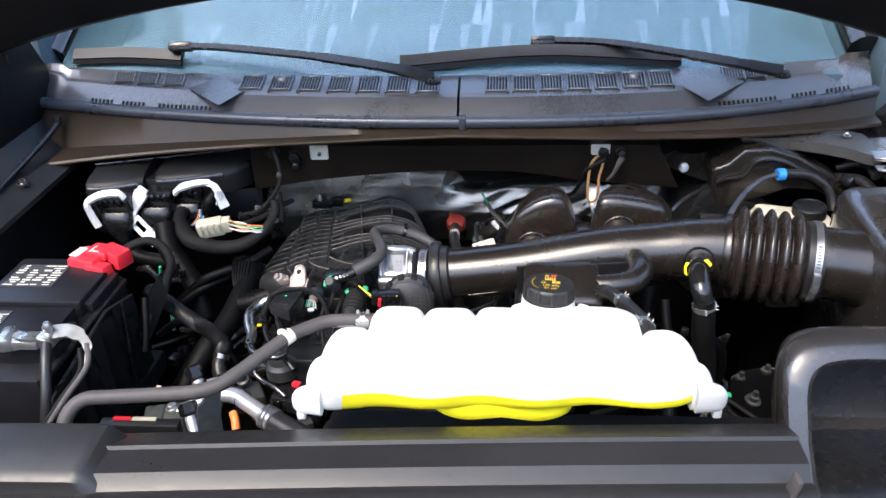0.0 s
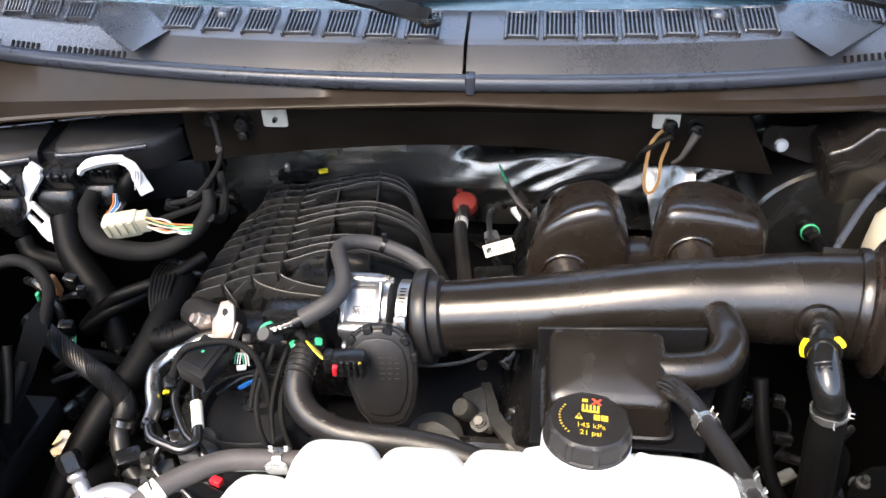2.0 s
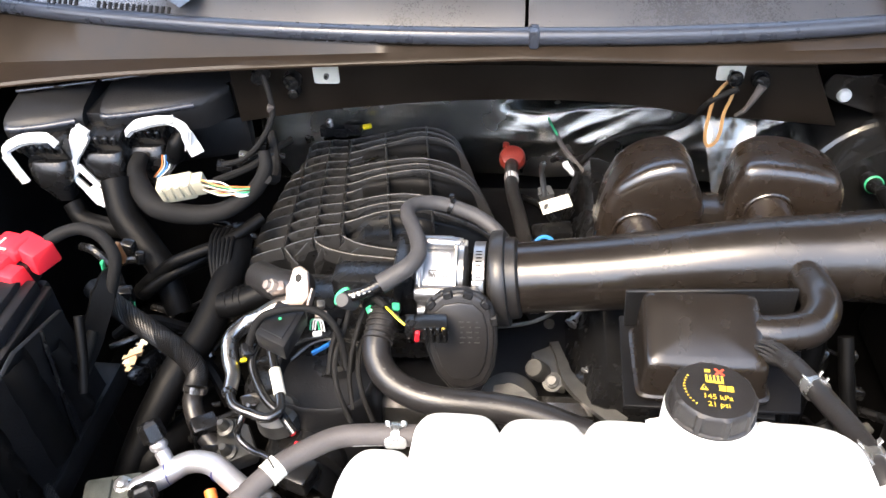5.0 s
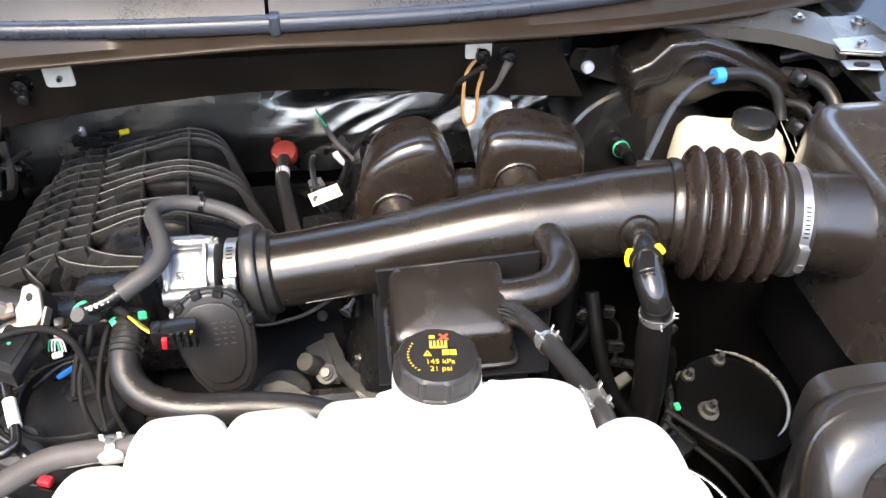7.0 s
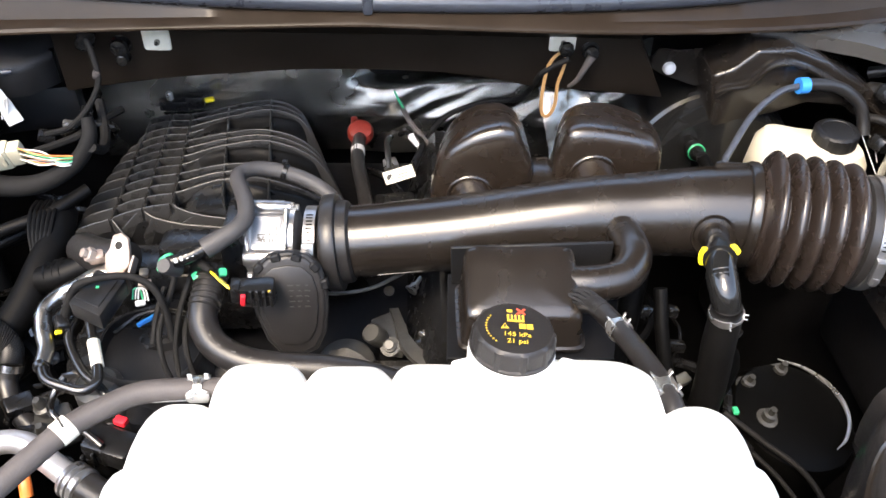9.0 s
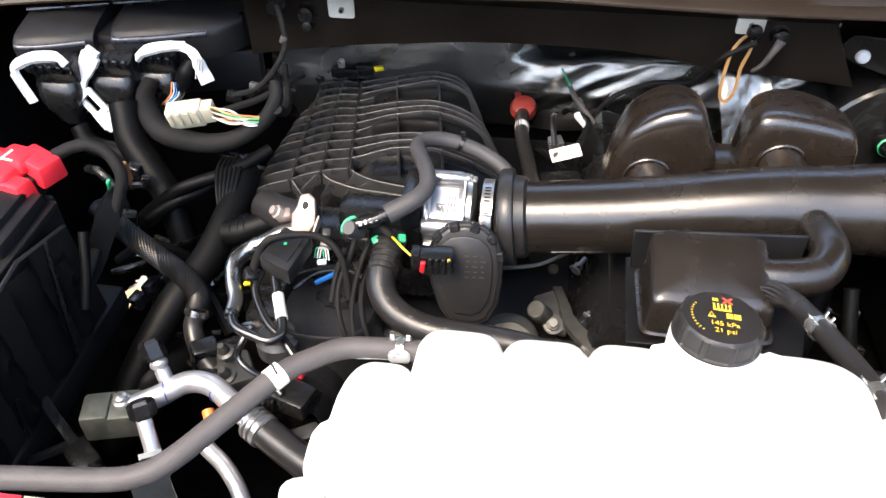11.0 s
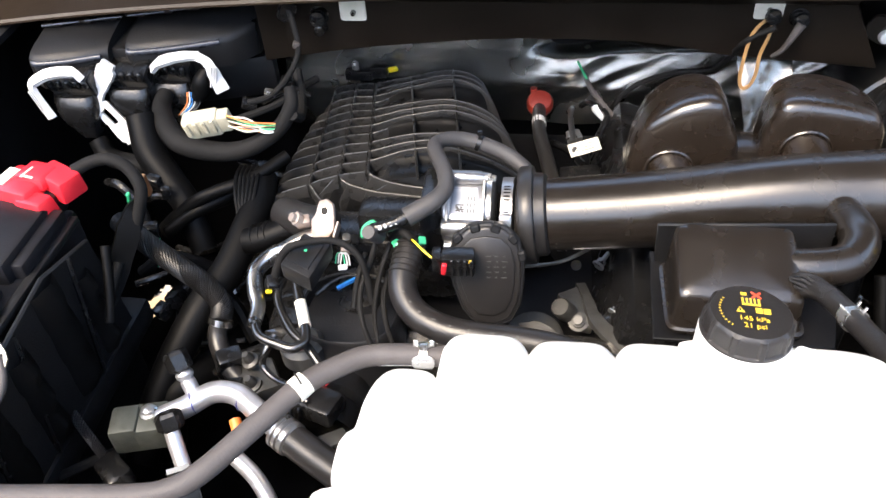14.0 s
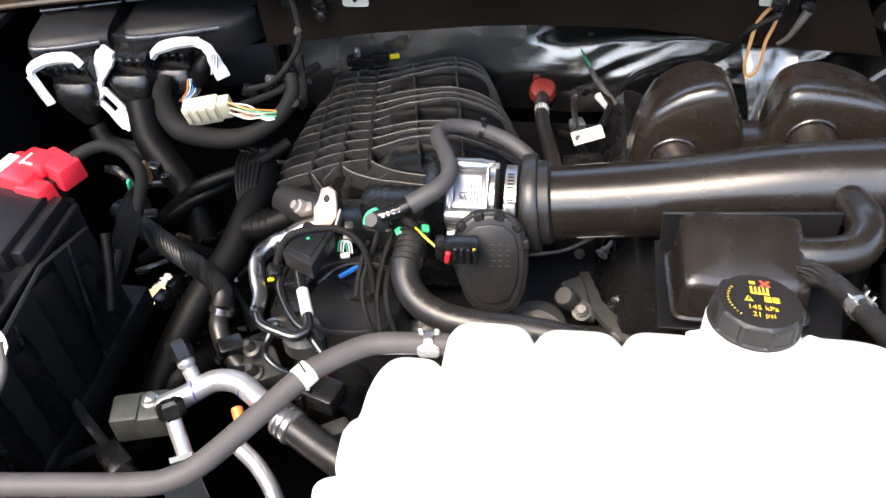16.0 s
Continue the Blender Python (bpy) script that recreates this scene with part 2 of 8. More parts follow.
def sweep(bm, pts, r, n=12, steps=6, squash=1.0):
    """A round bar or hose along a line. r: one radius, or one for each given point."""
    line = curve_points(pts, steps)
    if isinstance(r, (list, tuple)):
        where = np.linspace(0, len(r) - 1, len(line))
        radii = np.interp(where, range(len(r)), r)
    else:
        radii = [r] * len(line)
    tangent = (line[1] - line[0]).normalized()
    side = tangent.orthogonal().normalized()
    rings = []
    for i, p in enumerate(line):
        ahead = (line[min(i + 1, len(line) - 1)] - line[max(i - 1, 0)]).normalized()
        side = (side - ahead * side.dot(ahead)).normalized()
        other = ahead.cross(side)
        rings.append([bm.verts.new(p + (side * math.cos(a) + other * math.sin(a) * squash) * radii[i]) for a in (2 * math.pi * k / n for k in range(n))])
    for a, b in zip(rings, rings[1:]):
        for k in range(n):
            bm.faces.new((a[k], a[(k + 1) % n], b[(k + 1) % n], b[k]))
    bm.faces.new(rings[0][::-1])
    bm.faces.new(rings[-1])
    return bm


def merge(bm, other, m=None):
    if m is not None:
        other.transform(m)
    me = bpy.data.meshes.new("scratch")
    other.to_mesh(me)
    other.free()
    bm.from_mesh(me)
    bpy.data.meshes.remove(me)
    return bm


def box(bm, c, s, bev=0.0, turn=(0, 0, 0), seg=2, taper=1.0):
    """A box with centre c, sizes s and bevelled edges; taper narrows its top."""
    o = bmesh.new()
    bmesh.ops.create_cube(o, size=1)
    for v in o.verts:
        k = taper if v.co.z > 0 else 1
        v.co = Vector((v.co.x * s[0] * k, v.co.y * s[1] * k, v.co.z * s[2]))
    if bev:
        bmesh.ops.bevel(o, geom=o.edges[:], offset=bev, segments=seg, profile=0.5, affect="EDGES")
    return merge(bm, o, pose(*c, *turn))


def lathe(bm, profile, m=None, n=28, shape=None):
    """A turned body from (radius, height) pairs. shape(angle): a factor on the radius."""
    o = bmesh.new()
    rings = []
    for r, h in profile:
        rings.append([o.verts.new((max(r, 1e-5) * (shape(a, h) if shape else 1) * math.cos(a), max(r, 1e-5) * (shape(a, h) if shape else 1) * math.sin(a), h)) for a in (2 * math.pi * k / n for k in range(n))])
    for a, b in zip(rings, rings[1:]):
        for k in range(n):
            o.faces.new((a[k], a[(k + 1) % n], b[(k + 1) % n], b[k]))
    o.faces.new(rings[0][::-1])
    o.faces.new(rings[-1])
    return merge(bm, o, m)


def along(a, b):
    """The pose that puts z along the way from a to b, at a."""
    a, b = Vector(a), Vector(b)
    return Matrix.Translation(a) @ (b - a).to_track_quat("Z", "Y").to_matrix().to_4x4()


def loft(bm, loops, caps=True):
    rings = [[bm.verts.new(p) for p in loop] for loop in loops]
    n = len(rings[0])
    for a, b in zip(rings, rings[1:]):
        for k in range(n):
            bm.faces.new((a[k], a[(k + 1) % n], b[(k + 1) % n], b[k]))
    if caps:
        bm.faces.new(rings[0][::-1])
        bm.faces.new(rings[-1])
    return bm


def squircle(n, a, b, power=4.0):
    """Points of a rounded rectangle with half sizes a and b."""
    out = []
    for k in range(n):
        t = 2 * math.pi * k / n
        c, s = math.cos(t), math.sin(t)
        out.append((a * math.copysign(abs(c) ** (2 / power), c), b * math.copysign(abs(s) ** (2 / power), s)))
    return out


def plate(bm, outline, thick, m=None, bev=0.0, seg=2):
    """A flat piece of that outline (x, y), thick upwards in z."""
    o = bmesh.new()
    vs = [o.verts.new((x, y, 0)) for x, y in outline]
    f = o.faces.new(vs)
    made = bmesh.ops.extrude_face_region(o, geom=[f])
    bmesh.ops.translate(o, vec=(0, 0, thick), verts=[v for v in made["geom"] if isinstance(v, bmesh.types.BMVert)])
    bmesh.ops.recalc_face_normals(o, faces=o.faces[:])
    if bev:
        bmesh.ops.bevel(o, geom=o.edges[:], offset=bev, segments=seg, profile=0.5, affect="EDGES")
    return merge(bm, o, m)


def finish(name, bm, mat, sharp=38):
    bmesh.ops.recalc_face_normals(bm, faces=bm.faces[:])
    for f in bm.faces:
        f.smooth = True
    for e in bm.edges:
        if len(e.link_faces) == 2 and e.calc_face_angle(0) > radians(sharp):
            e.smooth = False
    me = bpy.data.meshes.new(name)
    bm.to_mesh(me)
    bm.free()
    me.materials.append(M[mat])
    return me


def part(name, bm, mat, parent=None, label="", sharp=38):
    """One mesh object, with its origin at its foot, under a thing or a part, or on its own."""
    xs, ys, zs = zip(*[v.co for v in bm.verts])
    base = Vector(((min(xs) + max(xs)) / 2, (min(ys) + max(ys)) / 2, min(zs)))
    bm.transform(Matrix.Translation(-base))
    ob = new(name, finish(name, bm, mat, sharp))
    ob.location = base
    if parent:
        ob.parent = parent
        ob.matrix_parent_inverse = Matrix.Translation(-PLACE[parent.name])
    PLACE[ob.name] = base
    if label:
        tagged(ob, label)
    return ob


PLACE = {}


def thing(name, base, label, category, group="", kind=""):
    ob = new(name)
    ob.empty_display_size = 0.02
    ob.location = Vector(base)
    PLACE[ob.name] = Vector(base)
    return tagged(ob, label, category, group, kind)


def B():
    return bmesh.new()


def hose(pts, r, n=12, steps=6):
    return sweep(B(), pts, r, n, steps)


def weave(pts, r, strand=0.0011, count=11, turns=14.0):
    """Two crossing sets of fine strands wound round a line: a woven sleeve."""
    line = curve_points(pts, 8)
    length = sum((b - a).length for a, b in zip(line, line[1:]))
    turns = turns * length / 0.16
    bm = B()
    side = (line[1] - line[0]).orthogonal().normalized()
    frames = []
    for i, p in enumerate(line):
        d = (line[min(i + 1, len(line) - 1)] - line[max(i - 1, 0)]).normalized()
        side = (side - d * side.dot(d)).normalized()
        frames.append((p, side.copy(), d.cross(side)))
    fine = []
    for a, b in zip(frames, frames[1:]):
        for k in range(4):
            t = k / 4
            fine.append([u.lerp(v, t) for u, v in zip(a, b)])
    n = len(fine)
    for way in (1, -1):
        for c in range(count):
            path = []
            for i, (p, u, v) in enumerate(fine):
                a = way * 2 * math.pi * (turns * 0.22 * i / n) + 2 * math.pi * c / count
                path.append(p + (u * math.cos(a) + v * math.sin(a)) * (r + 0.0002 * way))
            sweep(bm, path, strand, 4, 1)
    return bm


# ---- setting ----
def lip(x):
    return -0.028 + (0.185 * (x / 0.86) ** 2.5 if x > 0 else 0.128 * (x / 0.86) ** 2)


def glass_foot(x):
    return 0.094 + 0.088 * (x / 0.86) ** 2 + 0.034 * max(0, x / 0.86) ** 3


XS = [-0.935 + i * 1.775 / 80 for i in range(81)]

bm = B()
for x0, x1, y0, y1 in ((-600, 600, -600, 600),):
    vs = [bm.verts.new(p) for p in ((x0, y0, 0), (x1, y0, 0), (x1, y1, 0), (x0, y1, 0))]
    bm.faces.new(vs)
tagged(part("ground", bm, "gravel"), "sunlit tan concrete ground under the truck", "ground", kind="structure")

bm = B()
for k in range(260):
    x, y, a = random.uniform(-1.6, -0.6), random.uniform(-0.5, 0.9), random.uniform(0, 6.3)
    box(bm, (x, y, 0.012), (random.uniform(0.03, 0.07), random.uniform(0.02, 0.04), 0.003), 0, (random.uniform(-20, 20), random.uniform(-20, 20), math.degrees(a)))
tagged(part("leaf_litter", bm, "leafy"), "dry brown leaves scattered on the ground", "leaves", kind="stuff")

# ring added all round to block low sky light and tint reflections
bm = B()
loops = []
for k in range(25):
    a = 2 * math.pi * k / 24
    c, s = math.sin(a), math.cos(a)
    loops.append([(7.0 * c, 7.0 * s, 0.0), (7.0 * c, 7.0 * s, 3.4), (7.25 * c, 7.25 * s, 3.4), (7.25 * c, 7.25 * s, 0.0)])
loft(bm, loops, caps=False)
tagged(part("added_surround", bm, "stucco"), "added tan stucco ring that blocks low sky light", "wall", kind="structure")

# firewall and bay walls
bm = B()
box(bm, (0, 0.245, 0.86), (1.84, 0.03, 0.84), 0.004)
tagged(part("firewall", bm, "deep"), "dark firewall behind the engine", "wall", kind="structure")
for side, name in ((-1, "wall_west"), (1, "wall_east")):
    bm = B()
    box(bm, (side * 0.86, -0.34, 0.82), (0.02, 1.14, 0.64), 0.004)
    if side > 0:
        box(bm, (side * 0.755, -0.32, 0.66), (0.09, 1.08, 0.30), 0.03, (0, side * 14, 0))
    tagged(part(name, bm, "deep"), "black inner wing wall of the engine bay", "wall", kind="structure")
bm = B()
box(bm, (0, -0.99, 0.75), (1.9, 0.03, 0.86), 0.01)
box(bm, (0, -1.04, 0.55), (1.9, 0.10, 0.22), 0.03)
tagged(part("front_panel", bm, "paint"), "black painted front panel of the truck", "panel", kind="structure")

# lower firewall insulation
bm = B()
rows = []
for j in range(85):
    z = 0.90 + 0.28 * j / 84
    row = []
    for i in range(181):
        x = -0.46 + 0.94 * i / 180
        right = min(1, max(0, (x + 0.05) / 0.07))
        fold = z - 1.014 - 0.085 * x
        shelf = min(1, max(0, fold / 0.022))
        y = 0.190 - 0.03 * (x / 0.46) ** 2 + (0.28 + 0.12 * right) * max(0, z - 0.97)
        y += right * (0.026 * shelf * shelf * (3 - 2 * shelf) - 0.006)
        y += (0.10 + 0.90 * right) * (0.008 * noise.noise((x * 6, z * 13, 1)) + 0.006 * noise.noise((x * 9 - z * 12, z * 26 - x * 12, 5)))
        y += right * 0.005 * abs(noise.noise((x * 17 - z * 22, z * 26 - x * 9, 9)))
        row.append(bm.verts.new((x, y, z)))
    rows.append(row)
for a, b in zip(rows, rows[1:]):
    for i in range(180):
        bm.faces.new((a[i], a[i + 1], b[i + 1], b[i]))
g = bmesh.ops.solidify(bm, geom=bm.faces[:], thickness=-0.008)
tagged(part("firewall_insulation", bm, "foil"), "crinkled silver foil insulation blanket on the firewall", "insulation", kind="structure")

# upper cowl panel with an arched lower edge
PANEL_Y = 0.014
bm = B()
loops = []
for i in range(49):
    t = i / 48
    x, xt = -0.43 + 0.87 * t, -0.43 + 0.82 * t
    low = 1.147 + 0.004 * min(1, max(0, (x + 0.2) / 0.15)) - (0.25 * (x + 0.04) ** 2 if x < -0.04 else float(np.interp(x, [0.04, 0.11, 0.178, 0.241, 0.34, 0.44], [0, 0.002, 0.010, 0.022, 0.029, 0.038])))
    y0, top = lip(xt), 1.245 - 0.06 * abs(xt) ** 1.3
    loops.append([(x, PANEL_Y + 0.010, low), (x, PANEL_Y + 0.002, low - 0.001), (x, PANEL_Y, low + 0.002), (xt, PANEL_Y - 0.002, 1.206), (xt, y0 - 0.004, top), (xt, y0 + 0.006, top + 0.006), (xt, PANEL_Y + 0.010, 1.214)])
loft(bm, loops)
tagged(part("cowl_lower_panel", bm, "sheet"), "black sheet panel with arched lower edge under the cowl", "panel", kind="structure")

# sheet metal flange between panel and weatherstrip
bm = B()
loops = []
for x in XS:
    y0, low = lip(x), 1.2505 - (0.062 if x < 0 else 0.032) * (abs(x) / 0.86) ** 1.25
    f = 0.027 + (0.125 * (abs(x) / 0.86) ** 3 if x < 0 else 0.040 * (x / 0.86) ** 2)
    loops.append([(x, y0 + 0.006, 1.264), (x, y0 - 0.004, 1.261), (x, y0 - 0.45 * f, low + 0.007), (x, y0 - f + 0.003, low + 0.0035), (x, y0 - f, low), (x, y0 - f, low - 0.003), (x, y0 - 0.004, low - 0.001), (x, y0 + 0.006, low + 0.010)])
loft(bm, loops)
tagged(part("cowl_flange", bm, "flange"), "brown-black sheet metal flange in front of the cowl", "panel", kind="structure")

# cowl grille
cowl = thing("cowl_grille", (0, 0.06, 1.27), "dark grey grained plastic cowl grille with slotted vents", "cowl")
for side in (-1, 1):
    bm = B()
    loops = []
    far = 0.838 if side > 0 else 0.934
    for x in [0.0025 + i * (far - 0.0025) / 90 for i in range(91)]:
        y0, gw = lip(side * x), glass_foot(side * x)
        k = min(1, max(0, (x - 0.455) / 0.02))
        end = 0.012 * min(1, max(0, (x - far + 0.07) / 0.01))
        out = 0.010 * k
        loops.append([(side * x, y, z) for y, z in ((y0 + 0.008, 1.262), (y0 + 0.010, 1.276), (y0 + 0.040 + out, 1.3040 + end), (y0 + 0.043 + out, 1.3062 + end), (y0 + 0.047 + out, 1.3072 + end), (y0 + 0.050 + out, 1.3095 - 0.001 * k + end), (y0 + 0.053 + out, 1.3108 - 0.001 * k + end), (gw - 0.008, 1.3238 + end), (gw, 1.3250), (gw, 1.29))])
    loft(bm, loops)
    # raised facet where the middle section steps back
    o = B()
    tip, outer, back, inner = [o.verts.new((side * x, y, z)) for x, y, z in ((0.475, lip(side * 0.475) - 0.010, 1.297), (0.562, lip(side * 0.562) + 0.050, 1.3095), (0.490, glass_foot(side * 0.490) - 0.020, 1.328), (0.436, lip(side * 0.436) + 0.046, 1.3105))]
    low = o.verts.new((side * 0.48, 0.06, 1.285))
    for f in ((tip, outer, back), (tip, back, inner), (tip, low, outer), (outer, low, back), (back, low, inner), (inner, low, tip)):
        o.faces.new(f)
    merge(bm, o)
    part("cowl_half", bm, "cowl", cowl)
VENT_X = [-0.715, -0.660, -0.599, -0.425, -0.363, -0.302, -0.241, -0.181, -0.122, -0.062, 0.075, 0.128, 0.181, 0.234, 0.288, 0.343, 0.396, 0.543, 0.586, 0.630]
slat_mesh = finish("slat", box(B(), (0, 0, 0), (0.0031, 0.066, 0.005), 0.0008, seg=1), "cowl")
for x in VENT_X:
    gw, y0 = glass_foot(x), lip(x)
    mid = abs(x) < 0.5
    wide = 0.039 if mid else 0.036
    ya, za, yb, zb = (y0 + 0.0535, 1.3108, gw - 0.014, 1.3226) if mid else (y0 + 0.062, 1.3100, gw - 0.014, 1.3222)
    deep, slope = math.hypot(yb - ya, zb - za), math.degrees(math.atan2(zb - za, yb - ya))
    y, z = (ya + yb) / 2, (za + zb) / 2
    bm = B()
    box(bm, (x, y, z - 0.0005), (wide, deep, 0.006), 0.001, (slope, 0, 0), 1)
    v = part("vent", bm, "deep", cowl, "dark slotted vent")
    o = B()
    for u, w, a, b in ((-wide / 2 - 0.002, 0, 0.005, deep + 0.008), (wide / 2 + 0.002, 0, 0.005, deep + 0.008), (0, -deep / 2 - 0.0005, wide, 0.002), (0, deep / 2 + 0.003, wide, 0.006)):
        box(o, (u, w, 0.001), (a, b, 0.010), 0.0015, seg=1)
    bm = B()
    merge(bm, o, pose(x, y, z, slope, 0, 0))
    part("vent_frame", bm, "cowl", v)
    if x in (-0.363, 0.343):
        bm = lathe(B(), [(0.013, 0), (0.013, 0.005), (0.010, 0.010), (0.004, 0.012)], pose(x, y + 0.012, z + 0.002), 14)
        part("nozzle_boss", bm, "cowl", v)
    for k in range(6):
        ob = new("slat", slat_mesh)
        ob.parent = v
        ob.matrix_parent_inverse = Matrix.Translation(-PLACE[v.name])
        ob.matrix_basis = pose(x + (k - 2.5) * wide / 6.6, y, z + 0.0026, slope, 0, 0) @ Matrix.Diagonal((1, deep / 0.070, 1, 1))
slot_mesh = finish("slot", box(B(), (0, 0, 0), (0.004, 0.004, 0.011), 0), "deep")
for side in (-1, 1):
    for k in range(30):
        x = 0.505 + k * 0.0095
        if k in (13, 14, 15, 22, 23):
            continue
        ob = new("slot", slot_mesh)
        ob.parent = cowl
        ob.matrix_parent_inverse = Matrix.Translation(-PLACE[cowl.name])
        ob.matrix_basis = pose(side * x, lip(side * x) + 0.0145, 1.2790, -50, 0, 0)

bm = hose([(x, lip(x) - 0.004, 1.2705) for x in XS[::4]], 0.0118, 12, 4)
strip = part("weatherstrip", bm, "strip", None)
tagged(strip, "blue-grey rubber weatherstrip along the cowl edge", "weatherstrip")
bm = B()
box(bm, (0.010, lip(0) - 0.005, 1.2710), (0.014, 0.026, 0.026), 0.004)
part("joint_sleeve", bm, "strip", strip)

# windscreen
bm = B()
rows = []
for j in range(9):
    s = j / 8
    rows.append([bm.verts.new((x * (1 - 0.12 * s), glass_foot(x) + 0.004 + 1.00 * s - 0.05 * s * (x / 0.86) ** 2, 1.3220 + 0.60 * s - 0.02 * s * s)) for x in XS[2:-2]])
for a, b in zip(rows, rows[1:]):
    for i in range(len(a) - 1):
        bm.faces.new((a[i], a[i + 1], b[i + 1], b[i]))
bmesh.ops.solidify(bm, geom=bm.faces[:], thickness=0.005)
ws = part("windscreen", bm, "glass")
ws.visible_shadow = False
tagged(ws, "raked windscreen glass reflecting blue sky", "windscreen", kind="structure")
cab = thing("cabin", (0, 0.9, 0.9), "dark truck cabin with dashboard behind the windscreen", "cabin", kind="structure")
bm = B()
box(bm, (0, 0.50, 1.285), (1.56, 0.72, 0.05), 0.02)
box(bm, (0.40, 0.72, 1.33), (0.42, 0.22, 0.07), 0.03)
part("dashboard", bm, "interior", cab)
bm = B()
box(bm, (0, 2.0, 1.27), (1.84, 0.03, 1.36), 0.01)
box(bm, (0, 1.15, 0.64), (1.84, 1.75, 0.03), 0.01)
for s in (-1, 1):
    box(bm, (0.875 if s > 0 else -0.93, 1.10, 1.27), (0.03, 1.85, 1.36), 0.01)
part("cabin_wall", bm, "interior", cab)
bm = B()
box(bm, (0, 1.52, 1.925), (1.86, 1.00, 0.04), 0.012)
part("roof", bm, "paint", cab)
for s in (-1, 1):
    a = 0.838 if s > 0 else 0.925
    bm = hose([(s * a, 0.235, 1.335), (s * (a - 0.03), 0.6, 1.56), (s * (a - 0.09), 1.06, 1.90)], 0.032, 10)
    part("pillar", bm, "paint", cab)
for s in (-0.38, 0.38):
    bm = B()
    box(bm, (s, 1.25, 1.35), (0.5, 0.14, 0.55), 0.05)
    box(bm, (s, 1.25, 1.68), (0.26, 0.10, 0.16), 0.04)
    part("seat_back", bm, "interior", cab)

# hood, raised
bm = B()
loops = []
for i in range(25):
    x = -0.92 + 1.84 * i / 24
    zr = 1.52 - (0.150 if x > 0 else 0.110) * (abs(x) / 0.88) ** 2.4
    crown = 0.03 * (1 - (x / 0.92) ** 2)
    loops.append([(x, 0.01, zr), (x, -0.03, zr - 0.012 + 0.02), (x, -0.64, zr + 0.86), (x, -0.67, zr + 0.92 + crown), (x, -0.62, zr + 0.94 + crown), (x, 0.05, zr + 0.04)])
loft(bm, loops)
hood = part("hood", bm, "deep")
tagged(hood, "raised black hood above the engine bay", "hood")
for s in (-1, 1):
    bm = hose([(s * 0.93, 0.03, 1.19), (s * 0.925, 0.06, 1.30), (s * 0.91, 0.02, 1.40)], 0.014, 8)
    part("hinge", bm, "matt", hood)
    bm = B()
    plate(bm, [(-0.12, 1.17), (0.16, 1.17), (0.15, 1.25), (0.04, 1.275), (-0.04, 1.28)] if s > 0 else [(-0.12, 1.17), (0.16, 1.17), (0.17, 1.33), (0.10, 1.45), (-0.04, 1.47)], 0.06 if s > 0 else 0.16, Matrix(((0, 0, 1, 0.90 if s > 0 else -1.06), (1, 0, 0, 0), (0, 1, 0, 0), (0, 0, 0, 1))), 0.012, 2)
    part("hinge_cover", bm, "deep", hood)

# wings
for s in (-1, 1):
    w = thing("wing", (s * 0.93, -0.3, 0.7), "glossy black front wing with a flanged inner edge", "wing", "front wings")
    bm = B()
    loops = []
    for i in range(15):
        y = -0.98 + 1.30 * i / 14
        zt = 1.17 + 0.035 * (i / 14)
        loops.append([(s * 0.79, y, zt - 0.012), (s * 0.835, y, zt), (s * 0.865, y, zt + 0.012), (s * 0.895, y, zt + 0.045), (s * 0.94, y, zt + 0.035), (s * 1.0, y, zt - 0.05), (s * 1.02, y, zt - 0.3), (s * 1.0, y, 0.5), (s * 0.97, y, 0.5), (s * 0.93, y, zt - 0.05), (s * 0.79, y, zt - 0.022)])
    loft(bm, loops)
    # left panel takes the matt material only to keep sky reflections off it
    part("panel", bm, "paint" if s > 0 else "matt", w)
    for k in range(3):
        bm = lathe(B(), [(0.011, 0), (0.011, 0.004), (0.007, 0.005), (0.007, 0.010), (0.004, 0.011)], pose(s * 0.825, -0.75 + k * 0.3, 1.178 + 0.008 * k), 12)
        part("bolt", bm, "darksteel", w)
    if s < 0:
        bm = B()
        plate(bm, [(-0.035, -0.05), (0.035, -0.06), (0.04, 0.05), (-0.03, 0.055)], 0.004, pose(-0.875, -0.08, 1.190, 0, -6, 0), 0.001, 1)
        part("hinge_plate", bm, "sheet", w)
        continue
    # small pale patch over the hinge plate
    bm = B()
    plate(bm, [(0.772, -0.040), (0.768, -0.074), (0.822, -0.088), (0.846, -0.074), (0.836, -0.036)], 0.003, pose(0, 0, 1.2095), 0.0008, 1)
    part("pale_plate", bm, "alu", w)
    bm = B()
    plate(bm, [(0.772, -0.012), (0.768, -0.074), (0.822, -0.088), (0.90, -0.064), (0.905, 0.04), (0.80, 0.04)], 0.004, pose(0, 0, 1.2045), 0.0012, 1)
    hp = part("hinge_plate", bm, "brace", w)
    bm = B()
    rim = [(-0.020, 0.017), (-0.024, -0.010), (0.0, -0.014), (0.022, -0.021), (0.034, 0.010), (0.005, 0.016)]
    plate(bm, rim, 0.003, pose(0.785, -0.101, 1.200, -4, 0, 0), 0.0008, 1)
    fl = part("flap", bm, "alu", w)
    part("flap_hole", lathe(B(), [(0.0085, 0), (0.0085, 0.0012)], pose(0.786, -0.102, 1.2028, -4, 0, 0) @ Matrix.Diagonal((1.35, 0.9, 1, 1)), 16), "deep", fl)
    for x, y in ((0.804, -0.064), (0.868, -0.041), (0.842, 0.012)):
        part("plate_bolt", lathe(B(), [(0.0105, 0), (0.0105, 0.002), (0.0065, 0.003), (0.0065, 0.009), (0.003, 0.010)], pose(x, y, 1.209), 8), "darksteel", hp)

